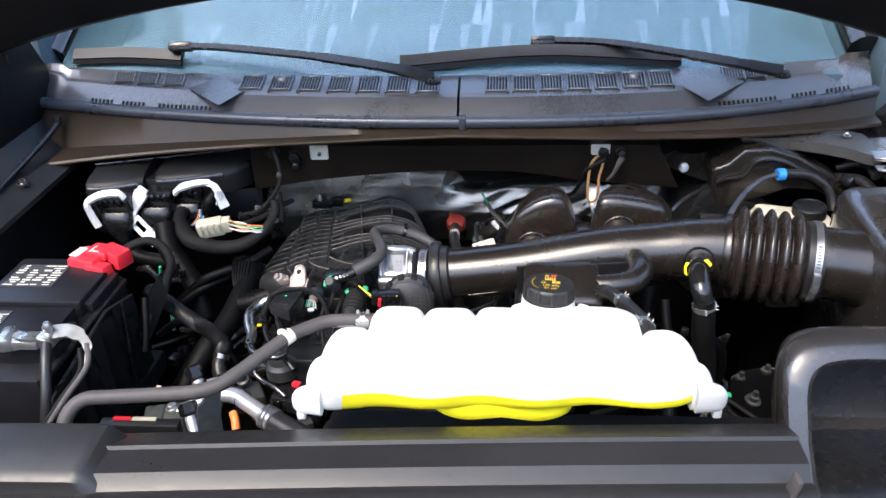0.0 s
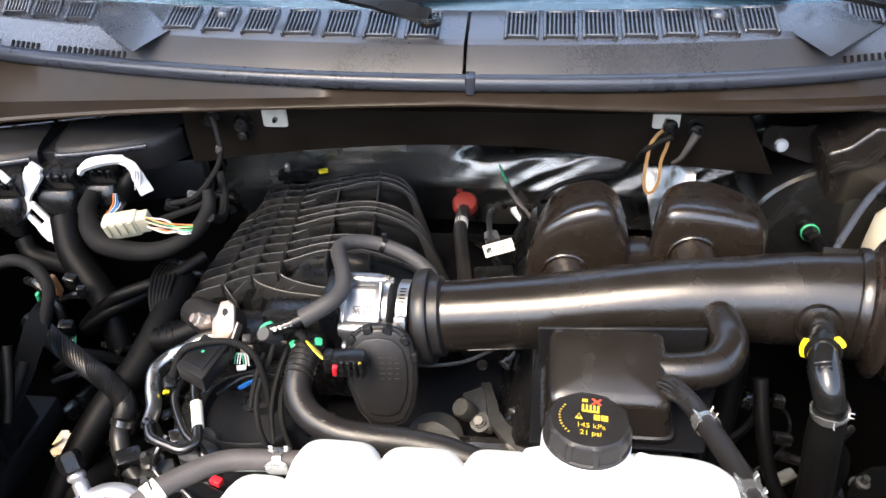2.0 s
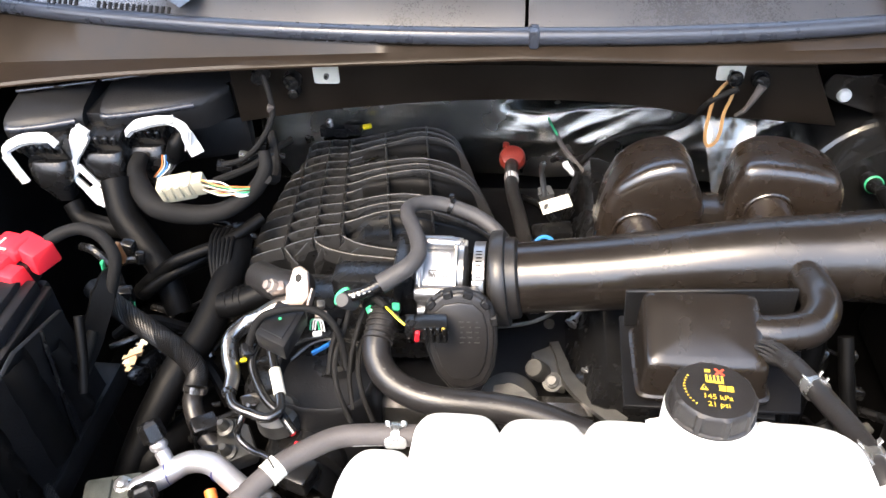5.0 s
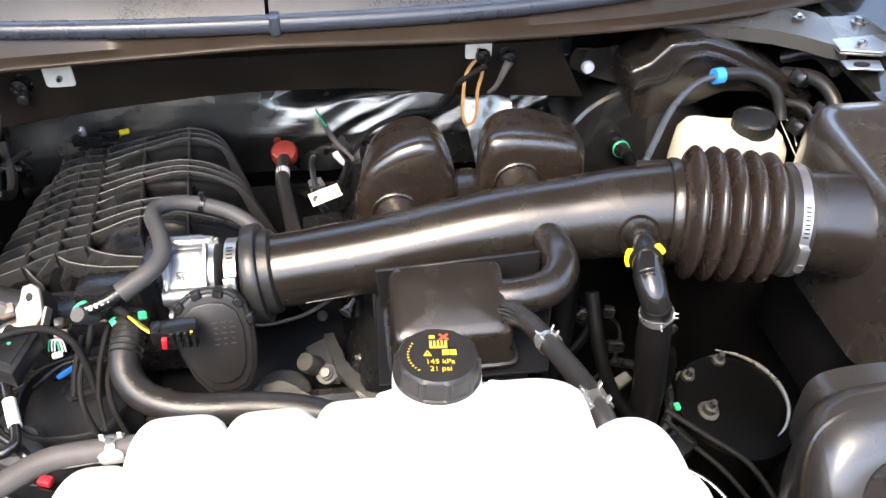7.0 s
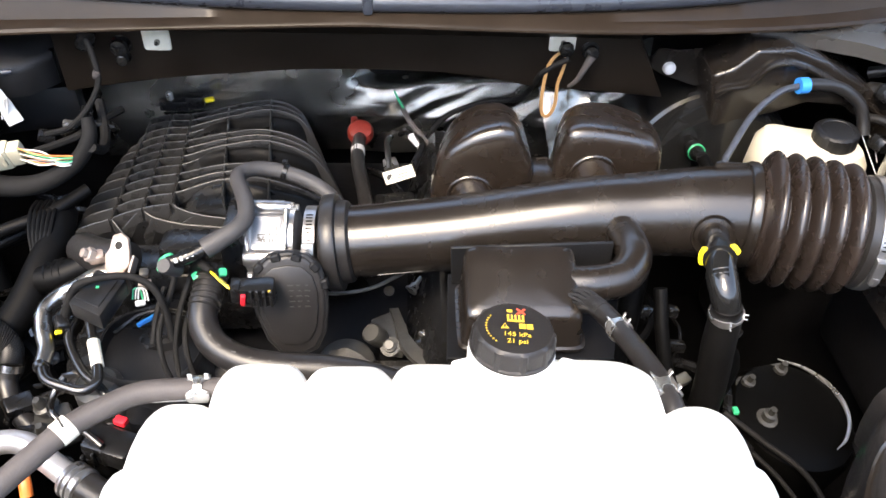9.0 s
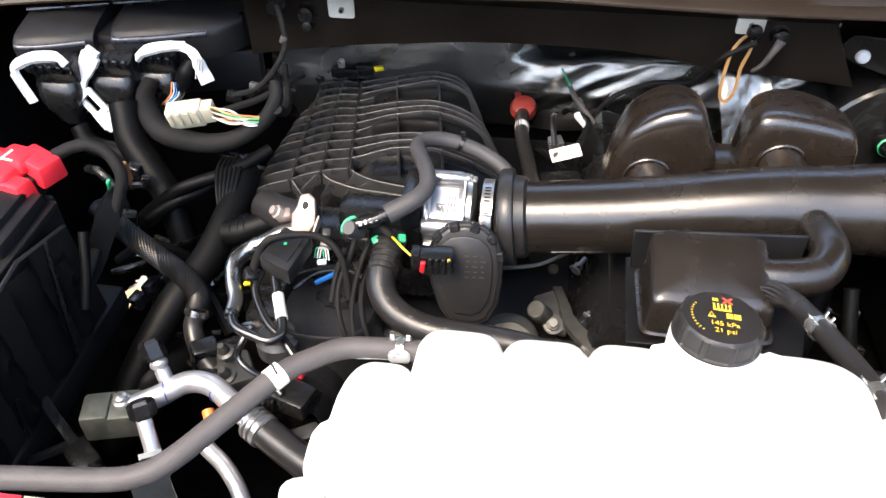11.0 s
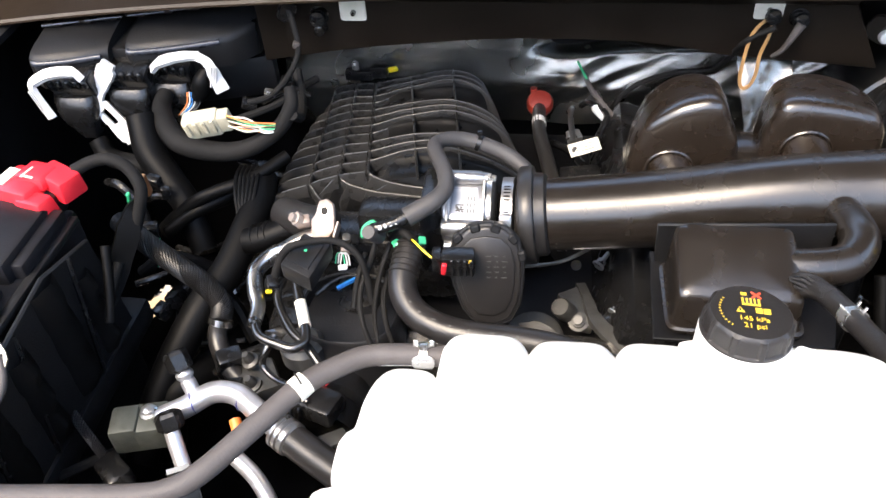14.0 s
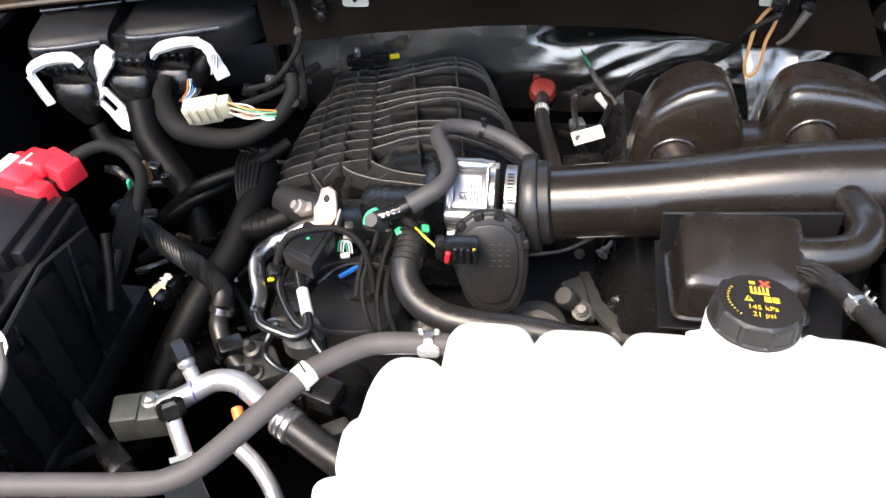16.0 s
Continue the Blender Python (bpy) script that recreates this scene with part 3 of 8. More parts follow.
# radiator, shroud and top cover
bm = B()
box(bm, (0, -0.80, 0.75), (1.34, 0.10, 0.48), 0.01)
tagged(part("radiator", bm, "bayshade"), "dark radiator core behind the front panel", "radiator")
shroud = thing("fan_shroud", (0.05, -0.685, 0.51), "black plastic fan shroud under the coolant tank", "shroud")
part("shroud_panel", box(B(), (0.16, -0.685, 0.79), (0.64, 0.09, 0.56), 0.02), "matt", shroud)
part("top_rail", box(B(), (0.16, -0.70, 1.084), (0.60, 0.07, 0.03), 0.008), "deep", shroud)
cover = thing("radiator_cover", (0, -0.85, 1.08), "black grained plastic cover over the radiator top", "cover")
prof = [(-0.768, 1.15), (-0.769, 1.163), (-0.773, 1.1675), (-0.812, 1.1835), (-0.815, 1.180), (-0.850, 1.1795), (-0.858, 1.171), (-0.864, 1.166), (-0.872, 1.1695), (-0.885, 1.171), (-0.897, 1.166), (-0.903, 1.156), (-0.93, 1.152), (-0.985, 1.13), (-1.0, 1.08), (-0.98, 1.08), (-0.92, 1.12), (-0.80, 1.14)]
bm = B()
loft(bm, [[(x, y - 0.006 + 0.055 * x - 0.010 * (abs(x) / 0.7) ** 2, z) for y, z in prof] for x in [-0.80 + i * 1.21 / 20 for i in range(21)]])
part("main_panel", bm, "cover", cover)
bm = B()
loft(bm, [[(x, y - 0.006 + 0.055 * x - 0.010 * (abs(x) / 0.7) ** 2, z - 0.17) for y, z in prof] for x in [0.40 + i * 0.45 / 8 for i in range(9)]])
part("side_panel", bm, "cover", cover)
bm = B()
loops = []
for x, inset in ((-0.80, 0.0), (-0.372, 0.0), (-0.360, 0.002), (-0.340, 0.024)):
    loops.append([(x, y + 0.02 * (x + 0.36), z) for y, z in ((-0.806, 1.155), (-0.808, 1.188 - inset), (-0.816, 1.194 - inset), (-0.884, 1.190 - inset), (-0.894, 1.182 - inset), (-0.900, 1.155))])
loft(bm, loops)
part("end_block", bm, "cover", cover)
bm = B()
box(bm, (0.385, -0.868, 1.178), (0.006, 0.018, 0.024), 0.002, (0, 12, 0))
part("locating_tab", bm, "greyrubber", cover)
sticker = thing("warning_sticker", (-0.335, -0.762, 1.13), "small red and white sticker beside the radiator cover", "sticker")
bm = B()
box(bm, (-0.378, -0.757, 1.1515), (0.022, 0.005, 0.002), 0)
part("red_half", bm, "red", sticker)
bm = B()
box(bm, (-0.350, -0.757, 1.1515), (0.030, 0.005, 0.002), 0)
part("white_half", bm, "cream", sticker)
bm = B()
box(bm, (-0.355, -0.760, 1.135), (0.10, 0.016, 0.030), 0.003)
part("sticker_plate", bm, "matt", sticker)

# engine mass
eng = thing("engine", (-0.1, -0.2, 0.5), "dark engine block with black valve covers", "engine")
bm = B()
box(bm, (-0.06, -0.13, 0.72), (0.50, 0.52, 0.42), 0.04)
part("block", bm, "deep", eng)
for s, x in ((-1, -0.25), (1, 0.15)):
    bm = B()
    box(bm, (x, -0.16, 0.93), (0.16, 0.48, 0.14), 0.02, (0, s * 22, 0))
    vcv = part("valve_cover", bm, "plastic", eng)
    for k in range(5):
        part("rib", box(B(), (x + s * 0.03, -0.36 + 0.1 * k, 1.0), (0.10, 0.012, 0.02), 0.003, (0, s * 22, 0)), "plastic", vcv)
bm = B()
box(bm, (-0.07, -0.39, 0.82), (0.34, 0.04, 0.30), 0.02)
part("timing_cover", bm, "darksteel", eng)
# undertray with holes placed on camera rays so lit ground shows through
bm = B()
HOLES = [(-0.806, 0.105, 0.010), (-0.809, 0.080, 0.014), (-0.813, 0.060, 0.016), (-0.809, 0.031, 0.007), (-0.826, -0.040, 0.014), (-0.822, -0.056, 0.014), (-0.818, -0.074, 0.014), (-0.723, -0.135, 0.009), (-0.793, -0.185, 0.010)]
cell = 0.00625
grid = {}
for i in range(-138, 139):
    for j in range(-132, 39):
        grid[i, j] = bm.verts.new((i * cell, j * cell, 0.50 + 0.006 * noise.noise((i * 0.105, j * 0.085, 3))))
for i in range(-138, 138):
    for j in range(-132, 38):
        x, y = (i + 0.5) * cell, (j + 0.5) * cell
        if not any(math.hypot(x - hx, (y - hy) * 0.8) < r for hx, hy, r in HOLES):
            bm.faces.new((grid[i, j], grid[i + 1, j], grid[i + 1, j + 1], grid[i, j + 1]))
for v in [v for v in bm.verts if not v.link_faces]:
    bm.verts.remove(v)
bmesh.ops.solidify(bm, geom=bm.faces[:], thickness=0.006)
tagged(part("undertray", bm, "deep"), "black undertray below the engine, holes fitted to the camera's view", "undertray", kind="structure")


# ---- coolant tank ----
LOBES = [(-0.141, -0.079, 1.222, -0.634), (-0.079, -0.013, 1.240, -0.603), (-0.013, 0.053, 1.240, -0.605), (0.053, 0.114, 1.240, -0.603), (0.114, 0.257, 1.240, -0.598), (0.257, 0.325, 1.230, -0.642)]


def tank_section(x):
    """Top, back, front, end rounding and bottom of the tank across its length, with the moulded lobes."""
    top, back = LOBES[0][2], LOBES[0][3]
    for a, b, z, y in LOBES:
        if a <= x <= b:
            u = abs(2 * (x - a) / (b - a) - 1)
            dip = u**5
            top, back = z - 0.009 * dip, y - 0.012 * dip
    x0, x1 = LOBES[0][0], LOBES[-1][1]
    e = min(1, (x - x0) / 0.030, (x1 - x) / 0.04)
    e = math.sqrt(max(0.0, 1 - (1 - e) ** 2))
    return top, back, -0.750 - 0.004 * math.cos(x * 50), e, 1.160 + 0.013 * (x - 0.09) / 0.244 + 0.0015 * math.cos(x * 54)


tank = thing("coolant_tank", (0.08, -0.68, 1.10), "cloudy white coolant tank, yellow coolant in its bottom", "tank")
LEVEL = 1.189
upper, lower, ends = B(), B(), (B(), B())
count = 36
for target, keep_top in ((upper, True), (lower, False)):
    loops = []
    for i in range(121):
        x = LOBES[0][0] + (LOBES[-1][1] - LOBES[0][0]) * (0.0005 + 0.999 * i / 120)
        top, back, fr, e, bot = tank_section(x)
        cy, hy = (back + fr) / 2, (back - fr) / 2 * (0.25 + 0.75 * e)
        zt, zb = LEVEL + (top - LEVEL) * (0.05 + 0.95 * e), LEVEL - (LEVEL - bot) * (0.6 + 0.4 * e)
        loop = []
        for k in range(count):
            t = math.pi * k / (count - 1)
            c, s = math.cos(t), math.sin(t)
            y = cy + hy * math.copysign(abs(c) ** 0.62, c)
            if keep_top:
                z = LEVEL + (zt - LEVEL) * abs(s) ** 0.72
            else:
                z = LEVEL - (LEVEL - zb) * abs(s) ** 0.5
            if c < 0 and not keep_top:
                y += 0.08 * (LEVEL - z) * min(1, -2 * c)
            loop.append((x + (0 if keep_top else 0.018 * (LEVEL - z) / 0.036 * ((x - 0.098) / 0.239) ** 7), y, z))
        loops.append(loop)
    if keep_top:
        loft(target, loops)
    else:
        loft(target, loops[10:117])
        loft(ends[0], loops[:11])
        loft(ends[1], loops[116:])
part("shell", upper, "tank", tank)
part("coolant", lower, "coolant", tank, "yellow coolant showing through the wall")
for bm in ends:
    part("end_wall", bm, "tank", tank)
loops = []
for z, k in ((1.178, 1.0), (1.160, 1.0), (1.153, 0.98), (1.149, 0.93), (1.147, 0.6)):
    loops.append([(0.087 + u, -0.707 + v, z + 0.0025 * math.cos(u * 75)) for u, v in squircle(64, 0.086 * k, 0.036 * k, 5)])
part("sump", loft(B(), loops), "coolant", tank)
# lower shoulders and the mounting ears at both ends
for x, s in ((-0.136, -1), (0.320, 1)):
    loops = []
    for t, hy, hz in ((-0.012, 0.030, 0.024), (0.0, 0.028, 0.023), (0.008, 0.024, 0.019), (0.013, 0.018, 0.013), (0.0145, 0.008, 0.005)):
        loops.append([(x + s * t, -0.715 + u, 1.186 + v) for u, v in squircle(24, hy, hz, 3)])
    part("shoulder", loft(B(), loops), "tank", tank)
for x, z, s in ((-0.148, 1.176, -1), (0.328, 1.191, 1)):
    bm = B()
    loops = []
    for t, hy, hz in ((-0.018, 0.012, 0.020), (0.0, 0.011, 0.0180), (0.008, 0.010, 0.0160), (0.013, 0.008, 0.0135), (0.0165, 0.005, 0.009), (0.0178, 0.002, 0.003)):
        loops.append([(x + s * t, -0.744 + u, z + v - 0.1 * max(0, t)) for u, v in squircle(24, hy, hz, 3)])
    loft(bm, loops)
    part("mounting_ear", bm, "ear" if s > 0 else "tank", tank)
    part("ear_foot", box(B(), (x + s * 0.008, -0.744, z - 0.020), (0.011, 0.014, 0.014), 0.003), "ear" if s > 0 else "tank", tank)
NECK = Vector((0.1485, -0.614, 0))
bm = lathe(B(), [(0.037, 0), (0.037, 0.05), (0.033, 0.062), (0.031, 0.072)], pose(NECK.x, NECK.y, 1.162), 28)
part("filler_neck", bm, "tank", tank)
CAP = pose(NECK.x - 0.003, NECK.y + 0.003, 1.226, -5, 2, -4) @ Matrix.Diagonal((0.945, 0.945, 1, 1))
bm = lathe(B(), [(0.030, -0.012), (0.0362, -0.012), (0.0362, 0.0135), (0.035, 0.0152), (0.030, 0.0155)], CAP, 40)
part("neck_collar", bm, "tank", tank)
for dx in (-0.040, 0.042):
    part("neck_web", box(B(), (NECK.x + dx, NECK.y - 0.004, 1.226), (0.018, 0.010, 0.016), 0.004, (0, 18 if dx > 0 else -18, 0)), "tank", tank)
bm = hose([(-0.134, -0.632, 1.213), (-0.085, -0.629, 1.2135), (-0.046, -0.630, 1.213)], 0.0075)
part("hose_stub", bm, "tank", tank)
bm = hose([(0.270, -0.628, 1.212), (0.272, -0.655, 1.210), (0.274, -0.68, 1.195)], 0.008)
part("hose_stub", bm, "tank", tank)


def text_mesh(body, size):
    cu = bpy.data.curves.new("letters", "FONT")
    cu.body, cu.size, cu.extrude, cu.align_x, cu.align_y = body, size, 0.0001, "CENTER", "CENTER"
    ob = bpy.data.objects.new("letters", cu)
    scene.collection.objects.link(ob)
    dg = bpy.context.evaluated_depsgraph_get()
    me = bpy.data.meshes.new_from_object(ob.evaluated_get(dg))
    o = bmesh.new()
    o.from_mesh(me)
    bpy.data.objects.remove(ob)
    bpy.data.curves.remove(cu)
    bpy.data.meshes.remove(me)
    return o


bm = lathe(B(), [(0.0325, 0.0160), (0.0356, 0.0164), (0.0356, 0.0185), (0.0338, 0.0194), (0.0332, 0.0300), (0.0322, 0.0333), (0.0305, 0.0352), (0.0295, 0.0352), (0.001, 0.0352)], CAP, 120, lambda a, h: 1 + (0.045 if (a * 10 / (2 * math.pi) + 0.3) % 1 < 0.22 and 0.0190 < h < 0.0345 else 0))
cap = part("screw_cap", bm, "cap", tank, "black ribbed screw cap with yellow warning print", sharp=30)
Z = 0.0356
for body, size, y in (("145 kPa", 0.0072, -0.0085), ("21 psi", 0.0072, -0.0165)):
    part("print_line", merge(B(), text_mesh(body, size), CAP @ pose(0.0015, y, Z)), "ink", cap)
bm = B()
plate(bm, [(-0.0075, -0.0035), (-0.001, -0.0035), (-0.00425, 0.003)], 0.0003, CAP @ pose(-0.004, 0.0015, Z))
part("warning_triangle", bm, "ink", cap)
bm = B()
plate(bm, [(-0.0007, -0.0022), (0.0007, -0.0022), (0.0007, 0.001), (-0.0007, 0.001)], 0.0003, CAP @ pose(-0.00825, 0.0015, Z + 0.00015))
part("triangle_mark", bm, "blackink", cap)
bm = B()
for dx in (-0.0030, 0.0030):
    plate(bm, [(dx - 0.0026, -0.003), (dx + 0.0026, -0.003), (dx + 0.0026, 0.003), (dx - 0.0026, 0.003)], 0.0003, CAP @ pose(0.009, 0.0018, Z))
part("book_symbol", bm, "ink", cap)
bm = B()
for k in range(4):
    plate(bm, [(-0.0007, -0.0035), (0.0007, -0.0035), (0.0007, 0.0035), (-0.0007, 0.0035)], 0.0003, CAP @ pose(-0.0038 + 0.003 * k, 0.0125, Z + 0.0003))
plate(bm, [(-0.0075, 0.006), (0.0075, 0.006), (0.0075, 0.0075), (-0.0075, 0.0075)], 0.0003, CAP @ pose(0.0008, 0.0095, Z + 0.0003))
part("symbol_bars", bm, "blackink", cap)
bm = B()
plate(bm, [(-0.0065, -0.0050), (0.0075, -0.0050), (0.0075, 0.0050), (-0.0065, 0.0050)], 0.0003, CAP @ pose(0.0003, 0.0120, Z))
plate(bm, [(-0.0065, 0.0), (-0.002, 0.0), (-0.002, 0.0035), (-0.0065, 0.0035)], 0.0003, CAP @ pose(0.0003, 0.0185, Z))
part("heat_symbol", bm, "ink", cap)
bm = B()
for turn in (45, -45):
    box(bm, (0, 0, 0), (0.010, 0.0018, 0.0003), 0, (0, 0, turn))
merged = B()
merge(merged, bm, CAP @ pose(0.0055, 0.0195, Z + 0.0006))
part("red_cross", merged, "redink", cap)
bm = B()
for k in range(11):
    a = math.pi * (0.82 + 0.045 * k)
    box(bm, (0.0235 * math.cos(a), 0.0235 * math.sin(a), Z), (0.0017, 0.0007, 0.0004), 0, (0, 0, math.degrees(a)))
merged = B()
merge(merged, bm, CAP)
part("edge_print", merged, "ink", cap)


def clamp(name, at, way, r, label, wide=0.012, up=(0, -0.4, 1), mat="steel", ears=True):
    """A hose clamp as a thing of its own: band, and two ears or a screw."""
    t = thing(name, Vector(at) - Vector((0, 0, r)), label, "clamp", "hose clamps")
    m = along(at, Vector(at) + Vector(way))
    u = Vector(up)
    w = Vector(way).normalized()
    u = (u - w * u.dot(w)).normalized()
    side = w.cross(u)
    bm = B()
    if not ears:
        lathe(bm, [(r, -wide / 2), (r + 0.0014, -wide / 2), (r + 0.0014, wide / 2), (r, wide / 2)], m, 28)
        part("band", bm, mat, t)
    else:
        loops = []
        for k in range(41):
            a = 2 * math.pi * k / 40
            half = wide * np.interp(a, [0, 0.35, 0.6, 1.2, 1.9, 4.4, 5.1, 5.7, 5.95, 6.2832], [0.22, 0.22, 0.62, 0.62, 0.40, 0.40, 0.62, 0.62, 0.22, 0.22])
            d = u * math.cos(a) + side * math.sin(a)
            c = Vector(at)
            loops.append([c + d * r - w * half, c + d * (r + 0.0014) - w * half, c + d * (r + 0.0014) + w * half, c + d * r + w * half])
        loft(bm, loops, caps=False)
        part("band", bm, mat, t)
        for a in (0.62, 5.66):
            for k in (-1, 1):
                d = u * math.cos(a) + side * math.sin(a)
                f = Matrix((w.cross(d), w, d)).transposed().to_4x4()
                o = B()
                merge(o, box(B(), (0, 0, 0.0022), (0.0014, wide * 0.26, 0.006), 0.0004, seg=1), Matrix.Translation(Vector(at) + d * r + w * wide * 0.45 * k) @ f)
                part("ear", o, mat, t)
    if not ears:
        bm = B()
        f = Matrix((side, w, u)).transposed().to_4x4()
        box(bm, (0, 0, 0), (0.022, wide * 1.1, 0.010), 0.002)
        o = B()
        merge(o, bm, Matrix.Translation(Vector(at) + u * (r + 0.004)) @ f)
        part("screw_housing", o, mat, t)
        o = B()
        lathe(o, [(0.0055, 0), (0.006, 0.004), (0.0045, 0.010), (0.0015, 0.010)], along(Vector(at) + u * (r + 0.005) + side * 0.010, Vector(at) + u * (r + 0.005) + side), 8)
        part("screw", o, mat, t)
        for k in range(8):
            a = 0.30 + k * 0.006 / r * 0.75
            d = u * math.cos(a) - side * math.sin(a)
            f = Matrix((w.cross(d), w, d)).transposed().to_4x4()
            o = B()
            merge(o, box(B(), (0, 0, 0), (0.0016, wide * 0.55, 0.0006), 0), Matrix.Translation(Vector(at) + d * (r + 0.0015)) @ f)
            part("slot", o, "deep", t)
    return t


# tank hoses
VENT_LINE = [(-0.078, -0.628, 1.2140), (-0.116, -0.630, 1.2150), (-0.140, -0.634, 1.2150), (-0.160, -0.645, 1.2140), (-0.184, -0.664, 1.2120), (-0.214, -0.702, 1.2060), (-0.242, -0.736, 1.1990), (-0.262, -0.750, 1.1950), (-0.290, -0.757, 1.1930), (-0.375, -0.764, 1.1910), (-0.412, -0.768, 1.1890), (-0.428, -0.782, 1.178), (-0.434, -0.800, 1.155)]
bm = hose(VENT_LINE, 0.0088, 14)
h = part("vent_hose", bm, "greyrubber")
tagged(h, "grey rubber vent hose from the coolant tank across the bay", "hose")
bm = B()
lathe(bm, [(0.0089, -0.006), (0.0098, -0.006), (0.0098, 0.006), (0.0089, 0.006)], along((-0.1855, -0.6655, 1.2118), (-0.214, -0.702, 1.206)), 18)
part("paper_band", bm, "pad", h, "cream paper label band")
bm = B()
for k in (-1, 0, 1):
    box(bm, (-0.1855 + k * 0.0025, -0.6655 - k * 0.003, 1.2219 - 0.0003 * k), (0.0015, 0.004, 0.0003), 0, (0, 0, 35))
part("band_print", bm, "blackink", h)
clamp("hose_clamp", (-0.094, -0.6290, 1.2145), (-1, -0.05, 0), 0.0092, "silver spring clip with raised ears on the vent hose", 0.014)

bm = hose([(0.236, -0.482, 1.165), (0.240, -0.500, 1.180), (0.249, -0.530, 1.189), (0.258, -0.570, 1.199), (0.266, -0.612, 1.209), (0.270, -0.648, 1.212), (0.271, -0.665, 1.20)], 0.0096, 14)
h2 = part("tank_hose", bm, "brownrubber")
tagged(h2, "black rubber hose running to the coolant tank end", "hose")
part("sleeve_end", hose([(0.2375, -0.489, 1.171), (0.240, -0.500, 1.180), (0.2445, -0.515, 1.186)], [0.0084, 0.0094, 0.0094], 14), "braid", h2)
for k in range(12):
    a = 2 * math.pi * k / 12
    dx, dz = 0.0075 * math.cos(a), 0.0075 * math.sin(a)
    tip = (0.228 + dx * 1.25 + random.uniform(-0.002, 0.002), -0.472 + random.uniform(-0.004, 0.003), 1.166 + dz * 1.2)
    part("frayed_strand", hose([(0.2405 + dx, -0.502 + dz * 0.5, 1.181 + dz * 0.8), (0.236 + dx * 1.1, -0.488 + dz * 0.5, 1.175 + dz), tip], [0.002, 0.002, 0.0012], 5, 3), "braid", h2)
clamp("hose_clamp", (0.2520, -0.543, 1.1925), (0.12, -0.6, 0.15), 0.0098, "silver band clamp on the tank hose", 0.011, ears=True)
clamp("hose_clamp", (0.2680, -0.628, 1.2110), (0.08, -0.6, 0.08), 0.0100, "silver spring clip at the hose end by the tank", 0.019)

# ---- intake tube, bellows and air box ----
tube = thing("intake_tube", (0.2, -0.31, 1.05), "satin brown-black plastic intake tube with side outlets", "tube")
AX = [(-0.022, -0.310, 1.096), (0.03, -0.310, 1.101), (0.13, -0.310, 1.114), (0.25, -0.312, 1.137), (0.33, -0.314, 1.145), (0.39, -0.316, 1.150), (0.455, -0.320, 1.151)]
bm = hose(AX, [0.0425, 0.0425, 0.044, 0.0455, 0.0475, 0.0515, 0.056], 40)
part("main_pipe", bm, "satin", tube)
bm = B()
lathe(bm, [(0.044, -0.014), (0.0555, -0.014), (0.0570, -0.012), (0.0575, 0.000), (0.0565, 0.002), (0.0490, 0.003), (0.0480, 0.014), (0.0440, 0.017)], along((-0.016, -0.310, 1.0965), (0.10, -0.31, 1.110)), 40)
part("front_flange", bm, "rubber", tube)
bm = B()
line = curve_points([Vector(p) + Vector((0, -0.0368, -0.0222)) for p in AX[1:5]], 8)
sweep(bm, [Vector(p) for p in line[:-2]], 0.0007, 6, 1)
part("mould_seam", bm, "satin", tube)
for p, q, r in ((AX[5], AX[6], 0.057),):
    bm = lathe(B(), [(r - 0.006, 0.0), (r + 0.002, 0.002), (r + 0.004, 0.006), (r + 0.004, 0.012), (r, 0.014)], along((0.44, -0.319, 1.151), (0.60, -0.352, 1.149)), 44)
    part("rear_collar", bm, "satin", tube)
bm = B()
box(bm, (0.425, -0.300, 1.2035), (0.035, 0.006, 0.008), 0.002, (0, 0, -4))
part("lug", bm, "satin", tube)
bellows = thing("intake_bellows", (0.53, -0.34, 1.07), "black ribbed rubber bellows between tube and air box", "bellows")
a, b = Vector((0.452, -0.322, 1.151)), Vector((0.580, -0.351, 1.149))
prof = [(0.055, 0), (0.060, 0.004)]
L = (b - a).length
for k in range(5):
    h0 = 0.008 + k * 0.0205
    for j in range(9):
        t = j / 8
        prof.append((0.0585 + (0.0185, 0.0185, 0.018, 0.017, 0.016)[k] * math.sin(math.pi * t) ** 0.75, h0 + 0.0196 * t))
prof += [(0.062, L - 0.018), (0.060, L - 0.016)]
bm = lathe(B(), [(0.058, L - 0.022), (0.063, L - 0.018), (0.063, L + 0.006), (0.058, L + 0.007)], along(a, b), 44)
part("end_cuff", bm, "rubber", bellows)
part("ribbed_body", lathe(B(), prof, along(a, b), 48), "bellows", bellows, sharp=60)
clamp("worm_clamp", b - (b - a).normalized() * 0.004, b - a, 0.0637, "silver worm-drive clamp round the bellows end", 0.010, up=(-0.05, -0.97, 0.05), mat="alu", ears=False)

airbox = thing("air_box", (0.75, -0.36, 0.98), "satin black plastic air filter box", "air box")
bm = hose([(0.562, -0.347, 1.149), (0.62, -0.358, 1.147), (0.69, -0.368, 1.14)], [0.0575, 0.0575, 0.064], 40, 4)
part("outlet_pipe", bm, "satin", airbox)
bm = B()
loops = []
for x, dz, dy in ((0.640, -0.050, 0.030), (0.643, -0.026, 0.014), (0.648, -0.012, 0.006), (0.656, -0.004, 0.002), (0.670, 0, 0), (0.79, 0.0, 0), (0.84, -0.002, 0)):
    sq = squircle(56, 0.142 - dy, 0.105 + dz / 2, 9)
    loops.append([(x, -0.362 + u, 1.125 + dz / 2 + v + 0.05 * (u - 0.10) * max(0, v) / 0.105) for u, v in sq])
loft(bm, loops)
part("lid", bm, "lid", airbox)
bm = B()
